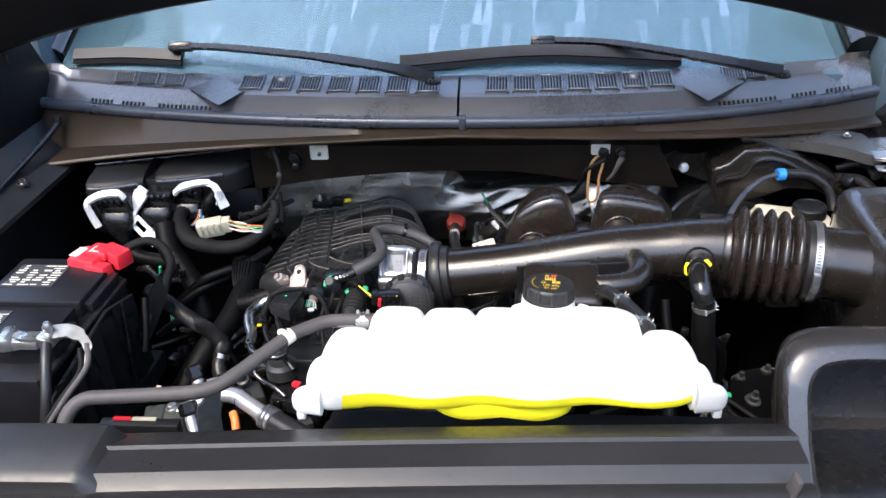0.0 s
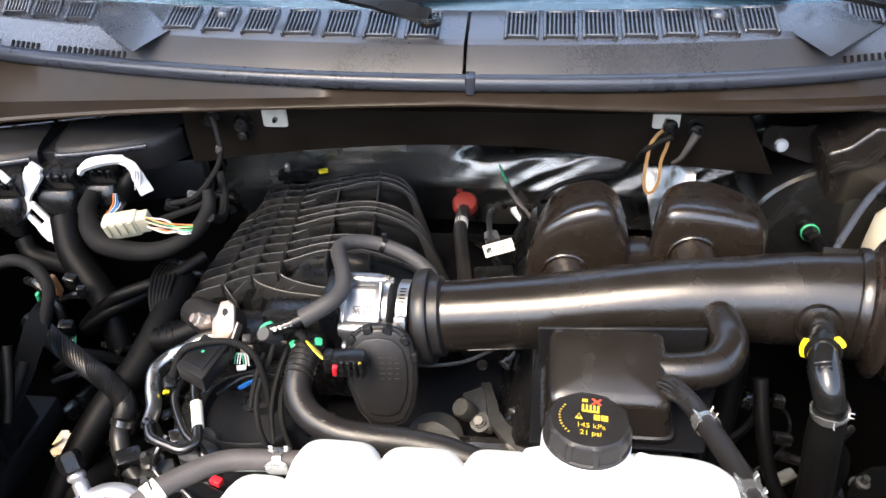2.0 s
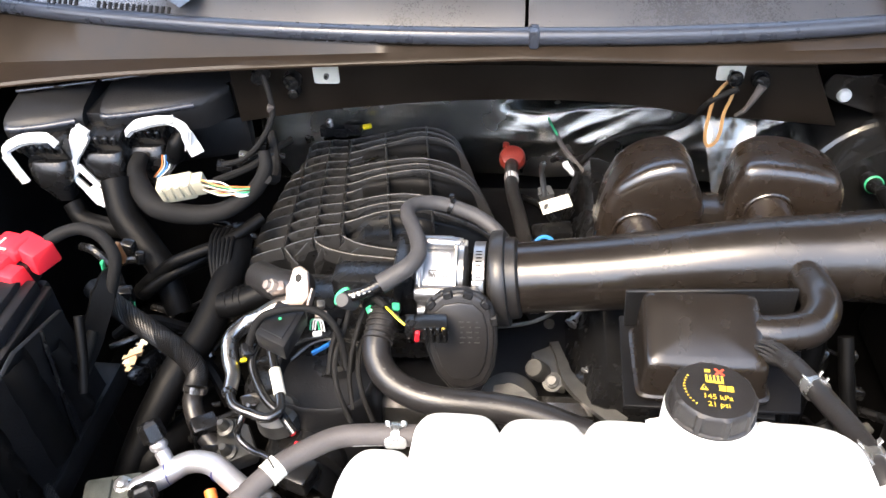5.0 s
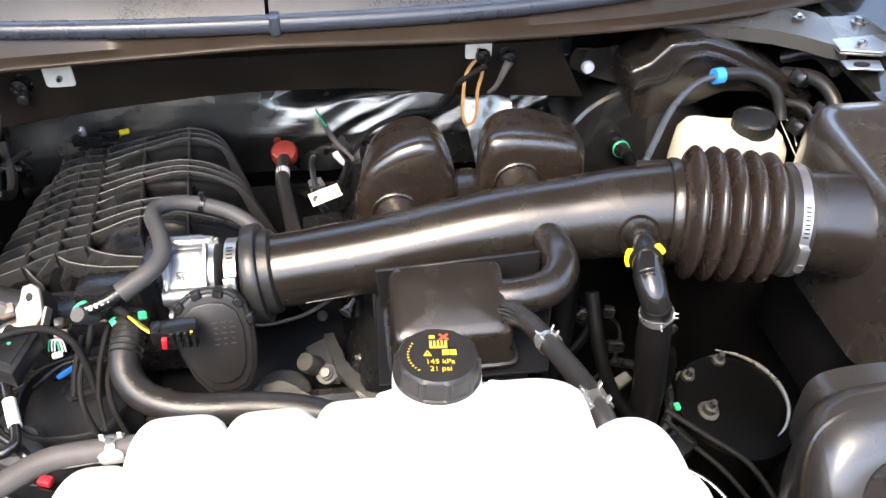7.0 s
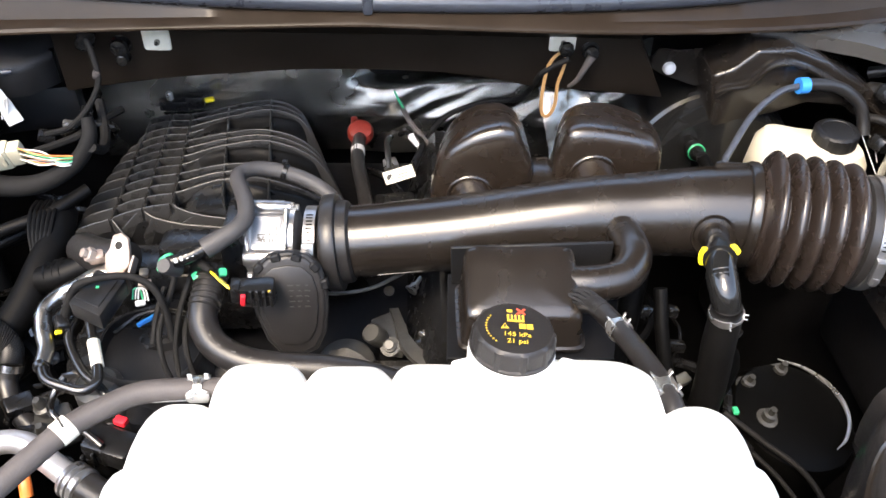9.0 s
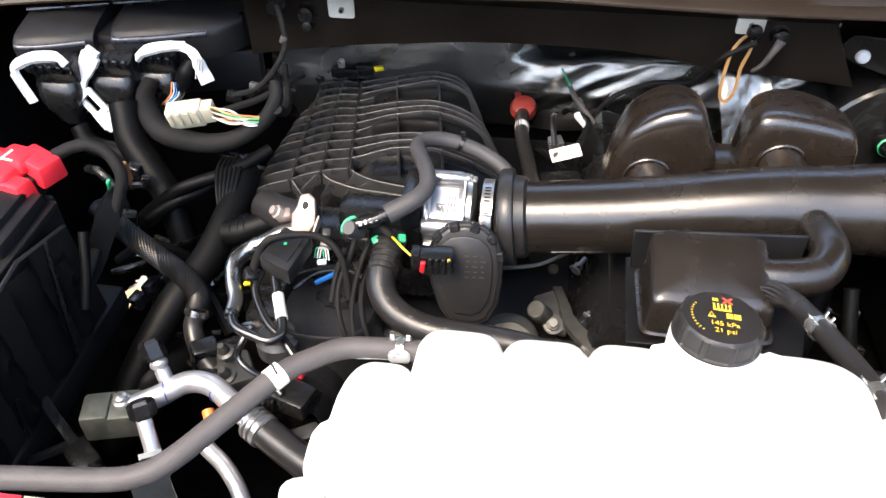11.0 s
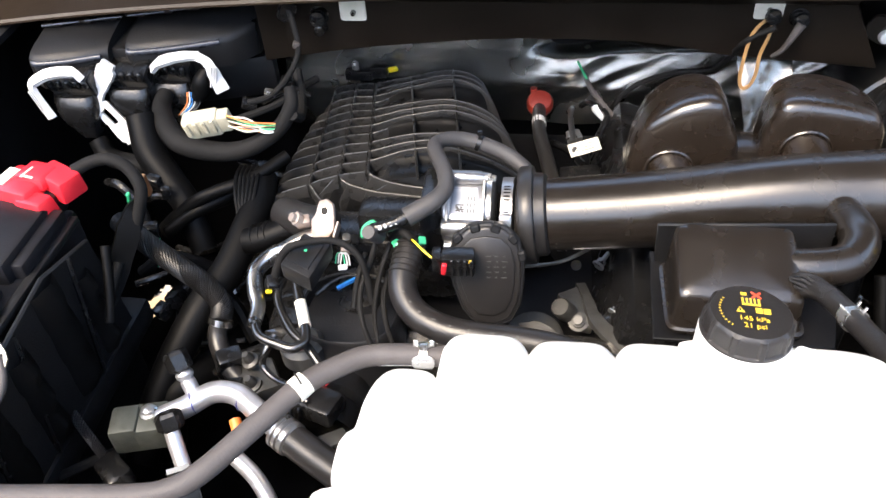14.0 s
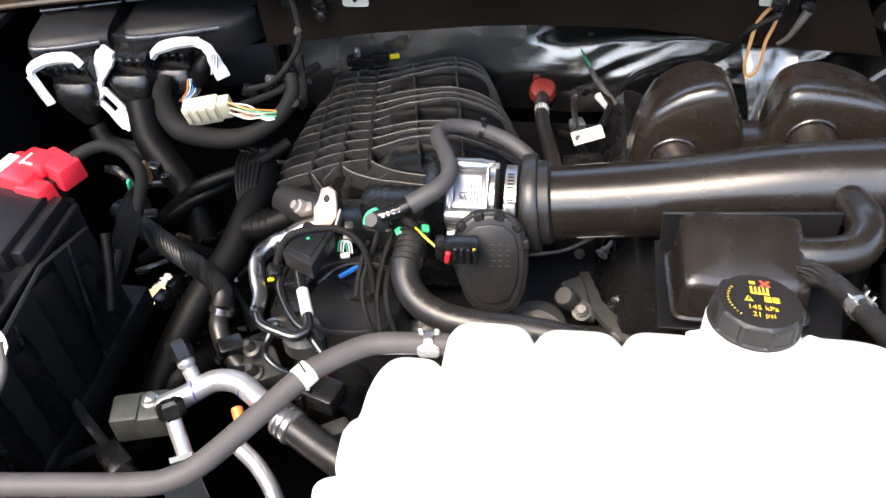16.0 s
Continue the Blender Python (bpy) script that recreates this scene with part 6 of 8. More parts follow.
# silver bracket on the pipe
wb = thing("lifting_bracket", (-0.262, -0.352, 1.08), "stained bare metal lifting bracket with a round hole", "bracket")
BRK = pose(-0.2575, -0.352, 1.109, 40, -4, -4) @ Matrix.Diagonal((0.86, 1.0, 1.0, 1))
bm = B()
plate(bm, [(-0.010, -0.020), (0.012, -0.021), (0.021, -0.010), (0.019, 0.004), (0.016, 0.020), (0.006, 0.026), (-0.005, 0.023), (-0.008, 0.008), (-0.014, 0.000)], 0.007, BRK, 0.002, 2)
part("plate", bm, "bracket", wb)
bm = lathe(B(), [(0.0055, 0), (0.0068, 0.0002), (0.0068, 0.0012), (0.0050, 0.0012), (0.0045, 0.0004)], BRK @ pose(0.005, 0.011, 0.0068), 16)
part("hole_rim", bm, "darksteel", wb)
part("hole", lathe(B(), [(0.0046, 0), (0.0046, 0.0006)], BRK @ pose(0.005, 0.011, 0.0070), 14), "deep", wb)
bm = B()
box(bm, (-0.281, -0.351, 1.107), (0.018, 0.014, 0.014), 0.004, (20, 0, 20))
lathe(bm, [(0.0085, 0), (0.0085, 0.007), (0.0055, 0.008), (0.0055, 0.013), (0.001, 0.013)], along((-0.284, -0.352, 1.110), (-0.296, -0.360, 1.124)), 6)
part("boss", bm, "bracket", wb, sharp=25)
part("side_flange", box(B(), (-0.2405, -0.360, 1.100), (0.003, 0.024, 0.020), 0.001, (36, 10, -6), 1), "bracket", wb)
part("leg", box(B(), (-0.262, -0.356, 1.080), (0.02, 0.018, 0.045), 0.004), "bracket", wb)

# pipes and sensors in front of the valve cover
pg = thing("oil_cooler_pipes", (-0.29, -0.42, 0.96), "bent bright steel pipes with a printed pale sleeve", "pipes")
BEND = [(-0.268, -0.360, 1.092), (-0.2835, -0.3662, 1.090), (-0.300, -0.376, 1.084), (-0.3165, -0.380, 1.077), (-0.330, -0.400, 1.072), (-0.3258, -0.4236, 1.065), (-0.3170, -0.4444, 1.060), (-0.3150, -0.4669, 1.057), (-0.3050, -0.4830, 1.055), (-0.2828, -0.4915, 1.053), (-0.2650, -0.4950, 1.052), (-0.2545, -0.4826, 1.053), (-0.2620, -0.4574, 1.056), (-0.2740, -0.4279, 1.060), (-0.2850, -0.4000, 1.068)]
part("thick_pipe", hose(BEND[:8], [0.0096, 0.0098, 0.0098, 0.0098, 0.0095, 0.0090, 0.0084, 0.0076], 16), "chrome", pg)
part("swage", lathe(B(), [(0.0058, -0.004), (0.0082, -0.003), (0.0082, 0.002), (0.0058, 0.004)], along(BEND[7], BEND[8]), 16), "gunmetal", pg)
part("return_pipe", hose(BEND[7:], 0.0056, 12), "gunmetal", pg)
part("printed_sleeve", lathe(B(), [(0.0058, -0.017), (0.0066, -0.017), (0.0066, 0.017), (0.0058, 0.017)], along((-0.2650, -0.4495, 1.0568), (-0.2740, -0.4279, 1.060)), 14), "pad", pg)
part("sleeve_print", box(B(), (-0.2655, -0.4500, 1.0637), (0.003, 0.014, 0.0004), 0, (8, 0, 20)), "greyink", pg)
part("inner_pipe", hose([(-0.298, -0.405, 1.066), (-0.3012, -0.4211, 1.060), (-0.2943, -0.4393, 1.052), (-0.2756, -0.4651, 1.045), (-0.2569, -0.4795, 1.040), (-0.2384, -0.4972, 1.030)], 0.0052, 12), "gloss", pg)
part("drain_pipe", hose([(-0.290, -0.478, 1.052), (-0.2964, -0.4929, 1.045), (-0.3009, -0.5028, 1.030), (-0.286, -0.5128, 1.020), (-0.2684, -0.5148, 1.010), (-0.250, -0.525, 1.0)], 0.0040, 10), "gunmetal", pg)
bm = B()
plate(bm, [(-0.2905, -0.4206), (-0.2519, -0.4412), (-0.2403, -0.3834), (-0.2769, -0.3670)], 0.022, pose(0, 0, 1.083), 0.003, 2)
plate(bm, [(-0.2850, -0.4140), (-0.2565, -0.4290), (-0.2470, -0.3860), (-0.2755, -0.3735)], 0.0015, pose(0, 0, 1.1045), 0.0006, 1)
vb = part("valve_block", bm, "matt", pg)
part("green_dot", lathe(B(), [(0.0020, 0), (0.0020, 0.001)], pose(-0.2660, -0.3990, 1.1056), 8), "green", vb)
part("block_foot", box(B(), (-0.284, -0.398, 1.078), (0.026, 0.018, 0.020), 0.003, (20, 0, -30)), "plastic", vb)
part("sensor_cable", hose([(-0.3048, -0.4134, 1.072), (-0.298, -0.406, 1.090), (-0.2839, -0.401, 1.1115), (-0.2532, -0.3901, 1.1135), (-0.2283, -0.3862, 1.108), (-0.2089, -0.3924, 1.095), (-0.2003, -0.4003, 1.070), (-0.196, -0.412, 1.04)], [0.0052, 0.0052, 0.0046, 0.0040, 0.0040, 0.0040, 0.0040, 0.0040], 10), "tape", pg)
splug = part("sensor_plug", box(B(), (-0.307, -0.4175, 1.070), (0.014, 0.016, 0.018), 0.003, (25, 20, 30)), "plastic", pg)
part("plug_lock", box(B(), (-0.3085, -0.4270, 1.066), (0.007, 0.004, 0.005), 0.001, (25, 20, 30)), "yellow", splug)
for c, z, m, tn in (((-0.2310, -0.3880, 1.072), (0.011, 0.007, 0.005), "white", 25), ((-0.2300, -0.3660, 1.080), (0.014, 0.010, 0.010), "bracket", 10), ((-0.2300, -0.3600, 1.092), (0.010, 0.010, 0.008), "castiron", 15)):
    part("fitting", box(B(), c, z, 0.002, (20, 10, tn)), m, pg)
for k in range(3):
    part("clip_wire", hose([(-0.240 + 0.003 * k, -0.384, 1.074), (-0.238 + 0.003 * k, -0.378, 1.084), (-0.232 + 0.003 * k, -0.377, 1.082), (-0.229 + 0.003 * k, -0.384, 1.072)], 0.0009, 6), ("green", "white", "white")[k], pg)

vc = thing("oil_filler_cover", (-0.23, -0.40, 0.92), "black plastic engine side cover with a blue clip", "cover")
loops = []
for z, k in ((0.92, 1.05), (0.99, 1.0), (1.012, 0.985), (1.0185, 0.965), (1.0205, 0.93), (1.0195, 0.90), (1.006, 0.86), (1.004, 0.5)):
    loops.append([(-0.2270 + u * k, -0.4000 + v * k, z + 0.10 * v * k) for u, v in squircle(44, 0.062, 0.055, 2.6)])
part("cover_body", loft(B(), loops), "matt", vc)
part("blue_clip", box(B(), (-0.2345, -0.3720, 1.0305), (0.028, 0.004, 0.006), 0.0015, (0, -10, 34)), "blue", vc)
part("edge_bead", hose([(-0.272, -0.385, 1.020), (-0.250, -0.3615, 1.0255), (-0.222, -0.3530, 1.0265), (-0.195, -0.3600, 1.0255), (-0.176, -0.378, 1.022)], 0.0030, 8), "gloss", vc)
for pts in ([(-0.192, -0.362, 1.10), (-0.200, -0.385, 1.075), (-0.208, -0.410, 1.055), (-0.202, -0.438, 1.035), (-0.188, -0.455, 1.0)], [(-0.178, -0.362, 1.09), (-0.188, -0.392, 1.065), (-0.192, -0.42, 1.035), (-0.186, -0.445, 1.01)], [(-0.18, -0.375, 1.06), (-0.183, -0.405, 1.045), (-0.177, -0.430, 1.025), (-0.165, -0.445, 0.99)], [(-0.205, -0.375, 1.085), (-0.213, -0.400, 1.062), (-0.214, -0.425, 1.045)]):
    part("loose_cable", hose(pts, 0.0032, 8), "tape", vc)

# alternator-side parts under the pipes
lw = thing("air_conditioning_compressor", (-0.27, -0.50, 0.86), "dark ribbed compressor with bolts and plugs", "compressor")
bm = B()
lathe(bm, [(0.045, 0), (0.05, 0.005), (0.05, 0.06), (0.043, 0.066), (0.043, 0.10)], along((-0.25, -0.42, 0.93), (-0.25, -0.56, 0.93)), 28)
part("housing", bm, "gunmetal", lw)
bm = lathe(B(), [(0.026, 0), (0.026, 0.02), (0.02, 0.026), (0.001, 0.026)], pose(-0.275, -0.448, 0.985), 24)
part("port", bm, "castiron", lw)
for x, y, z in ((-0.343, -0.450, 0.968), (-0.335, -0.475, 0.955), (-0.30, -0.52, 0.955), (-0.345, -0.435, 0.95)):
    bm = B()
    lathe(bm, [(0.011, 0), (0.011, 0.004), (0.007, 0.006), (0.007, 0.012), (0.004, 0.018)], pose(x, y, z, 10, -12, 0), 12)
    part("bolt", bm, "castiron", lw)
bm = B()
box(bm, (-0.335, -0.462, 0.945), (0.05, 0.05, 0.025), 0.006, (0, 0, 30))
part("bracket", bm, "castiron", lw)
bm = B()
box(bm, (-0.245, -0.515, 0.985), (0.055, 0.035, 0.026), 0.005, (0, 0, -20))
p = part("plug", bm, "plastic", lw)
for k in range(6):
    part("rib", box(B(), (-0.268 + 0.009 * k, -0.535 + 0.003 * k, 0.985), (0.003, 0.006, 0.024), 0.001, (0, 0, -20), 1), "plastic", p)
bm = B()
box(bm, (-0.240, -0.492, 0.998), (0.014, 0.010, 0.008), 0.002, (0, 0, -20))
part("plug_lock", bm, "red", p)
bm = B()
box(bm, (-0.225, -0.55, 0.96), (0.04, 0.02, 0.02), 0.004, (0, 0, 30))
part("bracket_plate", bm, "castiron", lw)

# air conditioning lines
ac = thing("air_conditioning_line", (-0.36, -0.56, 0.93), "bright aluminium air conditioning line with black service caps", "pipe")
bm = B()
box(bm, (-0.438, -0.560, 0.985), (0.062, 0.040, 0.036), 0.004, (0, 0, 14))
box(bm, (-0.452, -0.566, 0.992), (0.030, 0.036, 0.030), 0.004, (0, 0, 14))
blk = part("union_block", bm, "blockalu", ac)
bm = lathe(B(), [(0.010, 0), (0.010, 0.002), (0.007, 0.003), (0.007, 0.008), (0.003, 0.010)], pose(-0.428, -0.553, 1.003), 12)
part("union_bolt", bm, "steel", blk)
bm = hose([(-0.420, -0.553, 0.993), (-0.392, -0.540, 1.0), (-0.366, -0.521, 1.004), (-0.338, -0.521, 1.004), (-0.312, -0.537, 1.001), (-0.288, -0.553, 0.998), (-0.268, -0.566, 0.996)], 0.0125, 18)
part("aluminium_tube", bm, "alutube", ac)
for x, y in ((-0.385, -0.535), (-0.328, -0.527)):
    bm = lathe(B(), [(0.0124, -0.0008), (0.0127, -0.0008), (0.0127, 0.0008), (0.0124, 0.0008)], along((x, y, 1.0015), (x + 0.024, y + (0.012 if x < -0.35 else -0.012), 1.003)), 18)
    part("blue_paint_mark", bm, "navy", ac)
bm = lathe(B(), [(0.0135, -0.002), (0.0185, 0.0), (0.0195, 0.002), (0.0195, 0.005), (0.0178, 0.0065), (0.0195, 0.008), (0.0195, 0.012), (0.0178, 0.0135), (0.0195, 0.015), (0.0195, 0.021), (0.0175, 0.023)], along((-0.281, -0.558, 0.997), (-0.25, -0.577, 0.994)), 22)
part("crimp_ferrule", bm, "alu", ac)
bm = hose([(-0.266, -0.567, 0.996), (-0.235, -0.585, 0.992), (-0.20, -0.605, 0.988), (-0.17, -0.625, 0.975)], 0.0175, 18)
hh = part("rubber_line", bm, "rubber", ac)
bm = B()
for k in range(5):
    box(bm, (-0.245 + 0.009 * k, -0.575 - 0.0053 * k, 1.0085 - 0.0008 * k), (0.005, 0.002, 0.0004), 0, (25, 0, -30))
part("hose_print", bm, "greyink", hh)
bm = B()
lathe(bm, [(0.0085, 0), (0.0085, 0.012), (0.007, 0.014), (0.010, 0.018), (0.010, 0.022), (0.007, 0.026)], along((-0.388, -0.523, 1.008), (-0.404, -0.505, 1.038)), 16)
part("service_port", bm, "alutube", ac)
bm = lathe(B(), [(0.012, 0), (0.0138, 0.002), (0.0138, 0.019), (0.0115, 0.023), (0.005, 0.023), (0.004, 0.021), (0.001, 0.021)], along((-0.399, -0.511, 1.028), (-0.415, -0.493, 1.058)), 6)
part("service_cap", bm, "plastic", ac, sharp=25)
bm = hose([(-0.372, -0.608, 0.985), (-0.385, -0.587, 1.005), (-0.393, -0.573, 1.018)], [0.0085, 0.0085, 0.008], 14)
part("service_port", bm, "alutube", ac)
bm = lathe(B(), [(0.0125, 0), (0.0148, 0.003), (0.0148, 0.016), (0.0125, 0.020), (0.005, 0.020), (0.0045, 0.017), (0.001, 0.017)], along((-0.389, -0.578, 1.012), (-0.400, -0.560, 1.040)), 6)
part("service_cap", bm, "plastic", ac, sharp=25)
bm = hose([(-0.330, -0.58, 0.975), (-0.300, -0.60, 0.965), (-0.275, -0.63, 0.955), (-0.26, -0.67, 0.94)], 0.009, 14)
part("liquid_line", bm, "alutube", ac)
bm = hose([(-0.336, -0.545, 0.99), (-0.330, -0.556, 0.985), (-0.327, -0.566, 0.975)], 0.0065, 14)
part("orange_cap", bm, "orange", ac)
bm = hose([(-0.375, -0.605, 0.985), (-0.35, -0.645, 0.965), (-0.32, -0.69, 0.94)], 0.0095, 14)
part("lower_line", bm, "alutube", ac)
for ob in ac.children:
    ob.location += Vector((0.003, 0.006, -0.013))
bm = B()
ribbon(bm, [(-0.262, -0.735, 1.197), (-0.270, -0.728, 1.17), (-0.285, -0.72, 1.13), (-0.29, -0.715, 1.08)], [0.016, 0.02, 0.03, 0.03], 0.004, (0.5, -0.8, 0.2))
part("support_clip", bm, "dullalu", ac)
bm = B()
p, q = Vector((-0.432, -0.622, 0.90)), Vector((-0.380, -0.668, 0.905))
u, v = (q - p).normalized().orthogonal().normalized(), (q - p).normalized().cross((q - p).normalized().orthogonal().normalized())
sweep(bm, [p.lerp(q, k / 140) + (u * math.cos(k * 0.7) + v * math.sin(k * 0.7)) * 0.0042 for k in range(141)], 0.0011, 6, 1)
part("copper_spring", bm, "copper", ac)


# ---- control module box, plugs and harness ----
pcm = thing("control_module_box", (-0.63, -0.03, 1.05), "black plastic module box with a ridged lid on the firewall", "box")
bm = B()
for x0, x1 in ((-0.740, -0.634), (-0.612, -0.440)):
    loops = []
    for x, k in ((x0, 0.012), (x0 + 0.012, 0.0), (x1 - 0.03, 0.0), (x1, 0.03 if x1 > -0.5 else 0.008)):
        turned = 0.035 + 0.30 * (x + 0.6)
        loops.append([(x, y + turned, z) for x, y, z in ((x, 0.03, 1.10), (x, 0.03, 1.186 - k * 0.3), (x, -0.02, 1.184 - k * 0.3), (x, -0.060, 1.176 - k * 0.3), (x, -0.083 + k, 1.169), (x, -0.092 + k, 1.163), (x, -0.096 + k, 1.154), (x, -0.092 + k, 1.118))])
    o = B()
    loft(o, loops)
    merge(bm, o)
part("lid", bm, "matt", pcm)
# paler beads added as the highlight along each lid's front edge
for x0, x1 in ((-0.732, -0.640), (-0.606, -0.480)):
    part("edge_bead", hose([(x, y + 0.035 + 0.30 * (x + 0.6), z) for x, y, z in ((x0, -0.090, 1.160), (x0 + 0.01, -0.0945, 1.159), ((x0 + x1) / 2, -0.0955, 1.158), (x1, -0.0945, 1.159))], 0.0042, 10), "strip", pcm)
for k in range(5):
    x = -0.735 + 0.058 * k
    part("hinge_rod", hose([(u, 0.001 + 0.30 * (u + 0.6), 1.1885) for u in (x, x + 0.025, x + 0.050)], 0.0018, 8), "strip", pcm)
bm = B()
box(bm, (-0.624, 0.0, 1.125), (0.03, 0.10, 0.07), 0.004)
box(bm, (-0.60, 0.02, 1.07), (0.34, 0.06, 0.07), 0.01, (0, 0, 16))
part("housing", bm, "matt", pcm)
for k in range(7):
    bm = B()
    box(bm, (-0.725 + 0.038 * k, 0.009 + 0.30 * (-0.125 + 0.038 * k), 1.1865), (0.030, 0.010, 0.005), 0.001, seg=1)
    part("hinge_tab", bm, "sheet", pcm)
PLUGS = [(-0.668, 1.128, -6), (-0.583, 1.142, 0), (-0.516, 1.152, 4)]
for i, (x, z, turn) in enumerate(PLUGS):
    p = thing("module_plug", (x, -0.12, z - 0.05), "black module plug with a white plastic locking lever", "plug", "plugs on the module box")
    bm = B()
    box(bm, (x, -0.108, z + 0.018), (0.066, 0.04, 0.030), 0.003, (15, turn, 0))
    for k in range(5):
        box(bm, (x - 0.026 + 0.013 * k, -0.130, z + 0.026), (0.008, 0.008, 0.014), 0.002, (15, turn, 0), 1)
    part("socket", bm, "plastic", p)
    bm = B()
    loops = []
    for t, hx, hy in ((0, 0.034, 0.028), (0.12, 0.036, 0.034), (0.35, 0.035, 0.036), (0.6, 0.029, 0.030), (0.8, 0.021, 0.021), (1.0, 0.015, 0.015)):
        loops.append([(x + 0.006 * t + 0.9 * u, -0.112 - 0.012 * t + 0.85 * v, z + 0.006 - 0.066 * t) for u, v in squircle(24, hx, hy, 4)])
    loft(bm, loops)
    part("boot", bm, "plastic", p)
    bm = B()
    if i == 0:
        ribbon(bm, [(-0.636, -0.140, 1.168), (-0.646, -0.142, 1.180), (-0.680, -0.142, 1.177), (-0.706, -0.144, 1.166)], [0.011, 0.015, 0.016, 0.016], 0.006, (0, -0.5, 0.9), 4)
        ribbon(bm, [(-0.702, -0.143, 1.169), (-0.712, -0.145, 1.158), (-0.7065, -0.148, 1.135), (-0.696, -0.152, 1.111)], [0.012, 0.014, 0.016, 0.017], 0.006, (-0.5, -0.8, 0.3), 4)
        for k in range(3):
            box(bm, (-0.7105 + 0.0035 * k, -0.1515, 1.137), (0.0012, 0.004, 0.036), 0, (0, -14, 0))
    elif i == 1:
        ribbon(bm, [(-0.5963, -0.130, 1.189), (-0.603, -0.1325, 1.178), (-0.6102, -0.135, 1.1665), (-0.6249, -0.143, 1.1434), (-0.6252, -0.147, 1.130), (-0.617, -0.150, 1.1235)], [0.020, 0.028, 0.028, 0.025, 0.022, 0.020, 0.022, 0.026], 0.006, (0, -0.8, 0.5), 5)
        for dx, dz in ((-0.0085, -0.006), (0.0085, 0.006)):
            ribbon(bm, [(-0.619 + dx, -0.149, 1.125 + dz), (-0.594 + dx, -0.159, 1.101 + dz)], 0.008, 0.006, (0, -0.8, 0.5), 2)
        ribbon(bm, [(-0.5985, -0.157, 1.1065), (-0.588, -0.162, 1.094), (-0.5784, -0.166, 1.0817)], [0.027, 0.027, 0.026, 0.018], 0.006, (0, -0.8, 0.5), 4)
    else:
        ribbon(bm, [(-0.530, -0.140, 1.184), (-0.513, -0.142, 1.198), (-0.480, -0.144, 1.208), (-0.452, -0.144, 1.210)], [0.012, 0.016, 0.014, 0.012], 0.006, (0, -0.5, 0.9), 4)
        ribbon(bm, [(-0.458, -0.144, 1.210), (-0.442, -0.146, 1.202), (-0.434, -0.148, 1.180), (-0.427, -0.150, 1.158)], [0.012, 0.014, 0.018, 0.020], 0.006, (0.4, -0.8, 0.3), 4)
        for k in range(3):
            box(bm, (-0.439 + 0.004 * k, -0.1515, 1.180), (0.0012, 0.004, 0.032), 0, (0, 14, 0))
    part("locking_lever", bm, "white", p, "white locking lever")
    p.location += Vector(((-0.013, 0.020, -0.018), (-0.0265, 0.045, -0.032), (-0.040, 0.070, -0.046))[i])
har = thing("engine_harness", (-0.45, -0.16, 0.98), "cloth-taped wiring harness with a cream connector", "harness")
bm = hose([(-0.556, -0.076, 1.105), (-0.556, -0.100, 1.096), (-0.538, -0.135, 1.087), (-0.505, -0.165, 1.079), (-0.456, -0.165, 1.067), (-0.410, -0.160, 1.073), (-0.368, -0.150, 1.098), (-0.348, -0.140, 1.128), (-0.350, -0.125, 1.148)], [0.011, 0.013, 0.0155, 0.0160, 0.0140, 0.0125, 0.0110, 0.010, 0.008], 14)
part("main_loop", bm, "tape", har)
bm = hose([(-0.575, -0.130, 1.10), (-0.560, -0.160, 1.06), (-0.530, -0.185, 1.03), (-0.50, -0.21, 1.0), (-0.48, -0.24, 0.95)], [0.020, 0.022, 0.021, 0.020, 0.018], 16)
part("main_trunk", bm, "bayshade", har)
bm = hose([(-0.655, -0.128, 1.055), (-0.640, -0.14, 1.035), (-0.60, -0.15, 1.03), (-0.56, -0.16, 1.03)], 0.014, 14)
part("side_trunk", bm, "bayshade", har)
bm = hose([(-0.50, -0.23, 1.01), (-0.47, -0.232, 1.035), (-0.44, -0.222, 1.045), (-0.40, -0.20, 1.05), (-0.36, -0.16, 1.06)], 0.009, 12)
part("branch", bm, "bayshade", har)
bm = B()
CON = pose(-0.472, -0.155, 1.106, 12, -8, 8)
o = B()
box(o, (0, 0, 0), (0.050, 0.026, 0.034), 0.004)
box(o, (0.030, 0.0, 0), (0.020, 0.022, 0.028), 0.003)
for k in range(4):
    box(o, (-0.018 + 0.012 * k, -0.014, 0.004), (0.006, 0.004, 0.022), 0.001, seg=1)
merge(bm, o, CON @ Matrix.Diagonal((1.0, 0.95, 0.95, 1)))
part("cream_connector", bm, "cream", har)
for k, m in enumerate(("orange", "green", "white", "cream", "copper", "green", "pad", "orange", "white")):
    a = 0.003 * (k % 3) - 0.003
    bm = hose([(-0.434, -0.156 + a, 1.123 - 0.0028 * k), (-0.405, -0.162 + a * 2, 1.117 - 0.002 * k + random.uniform(-0.003, 0.003)), (-0.380, -0.162 - a, 1.108 - 0.0005 * k + random.uniform(-0.004, 0.004)), (-0.362, -0.150, 1.106 - 0.001 * k)], 0.0012, 6)
    part("wire", bm, m, har)
for k, m in enumerate(("orange", "white", "blue", "white", "plastic", "plastic")):
    bm = hose([(-0.525 + 0.003 * k, -0.074, 1.105), (-0.527 + 0.004 * k, -0.082, 1.090), (-0.540 + 0.003 * k, -0.090, 1.076)], 0.0009, 6)
    part("wire", bm, m, har)
bm = B()
sweep(bm, [(-0.492, -0.060, 1.134), (-0.500, -0.068, 1.120), (-0.506, -0.070, 1.104), (-0.516, -0.072, 1.090)], [0.010, 0.014, 0.015, 0.008], 10)
part("taped_wrap", bm, "bayshade", har)
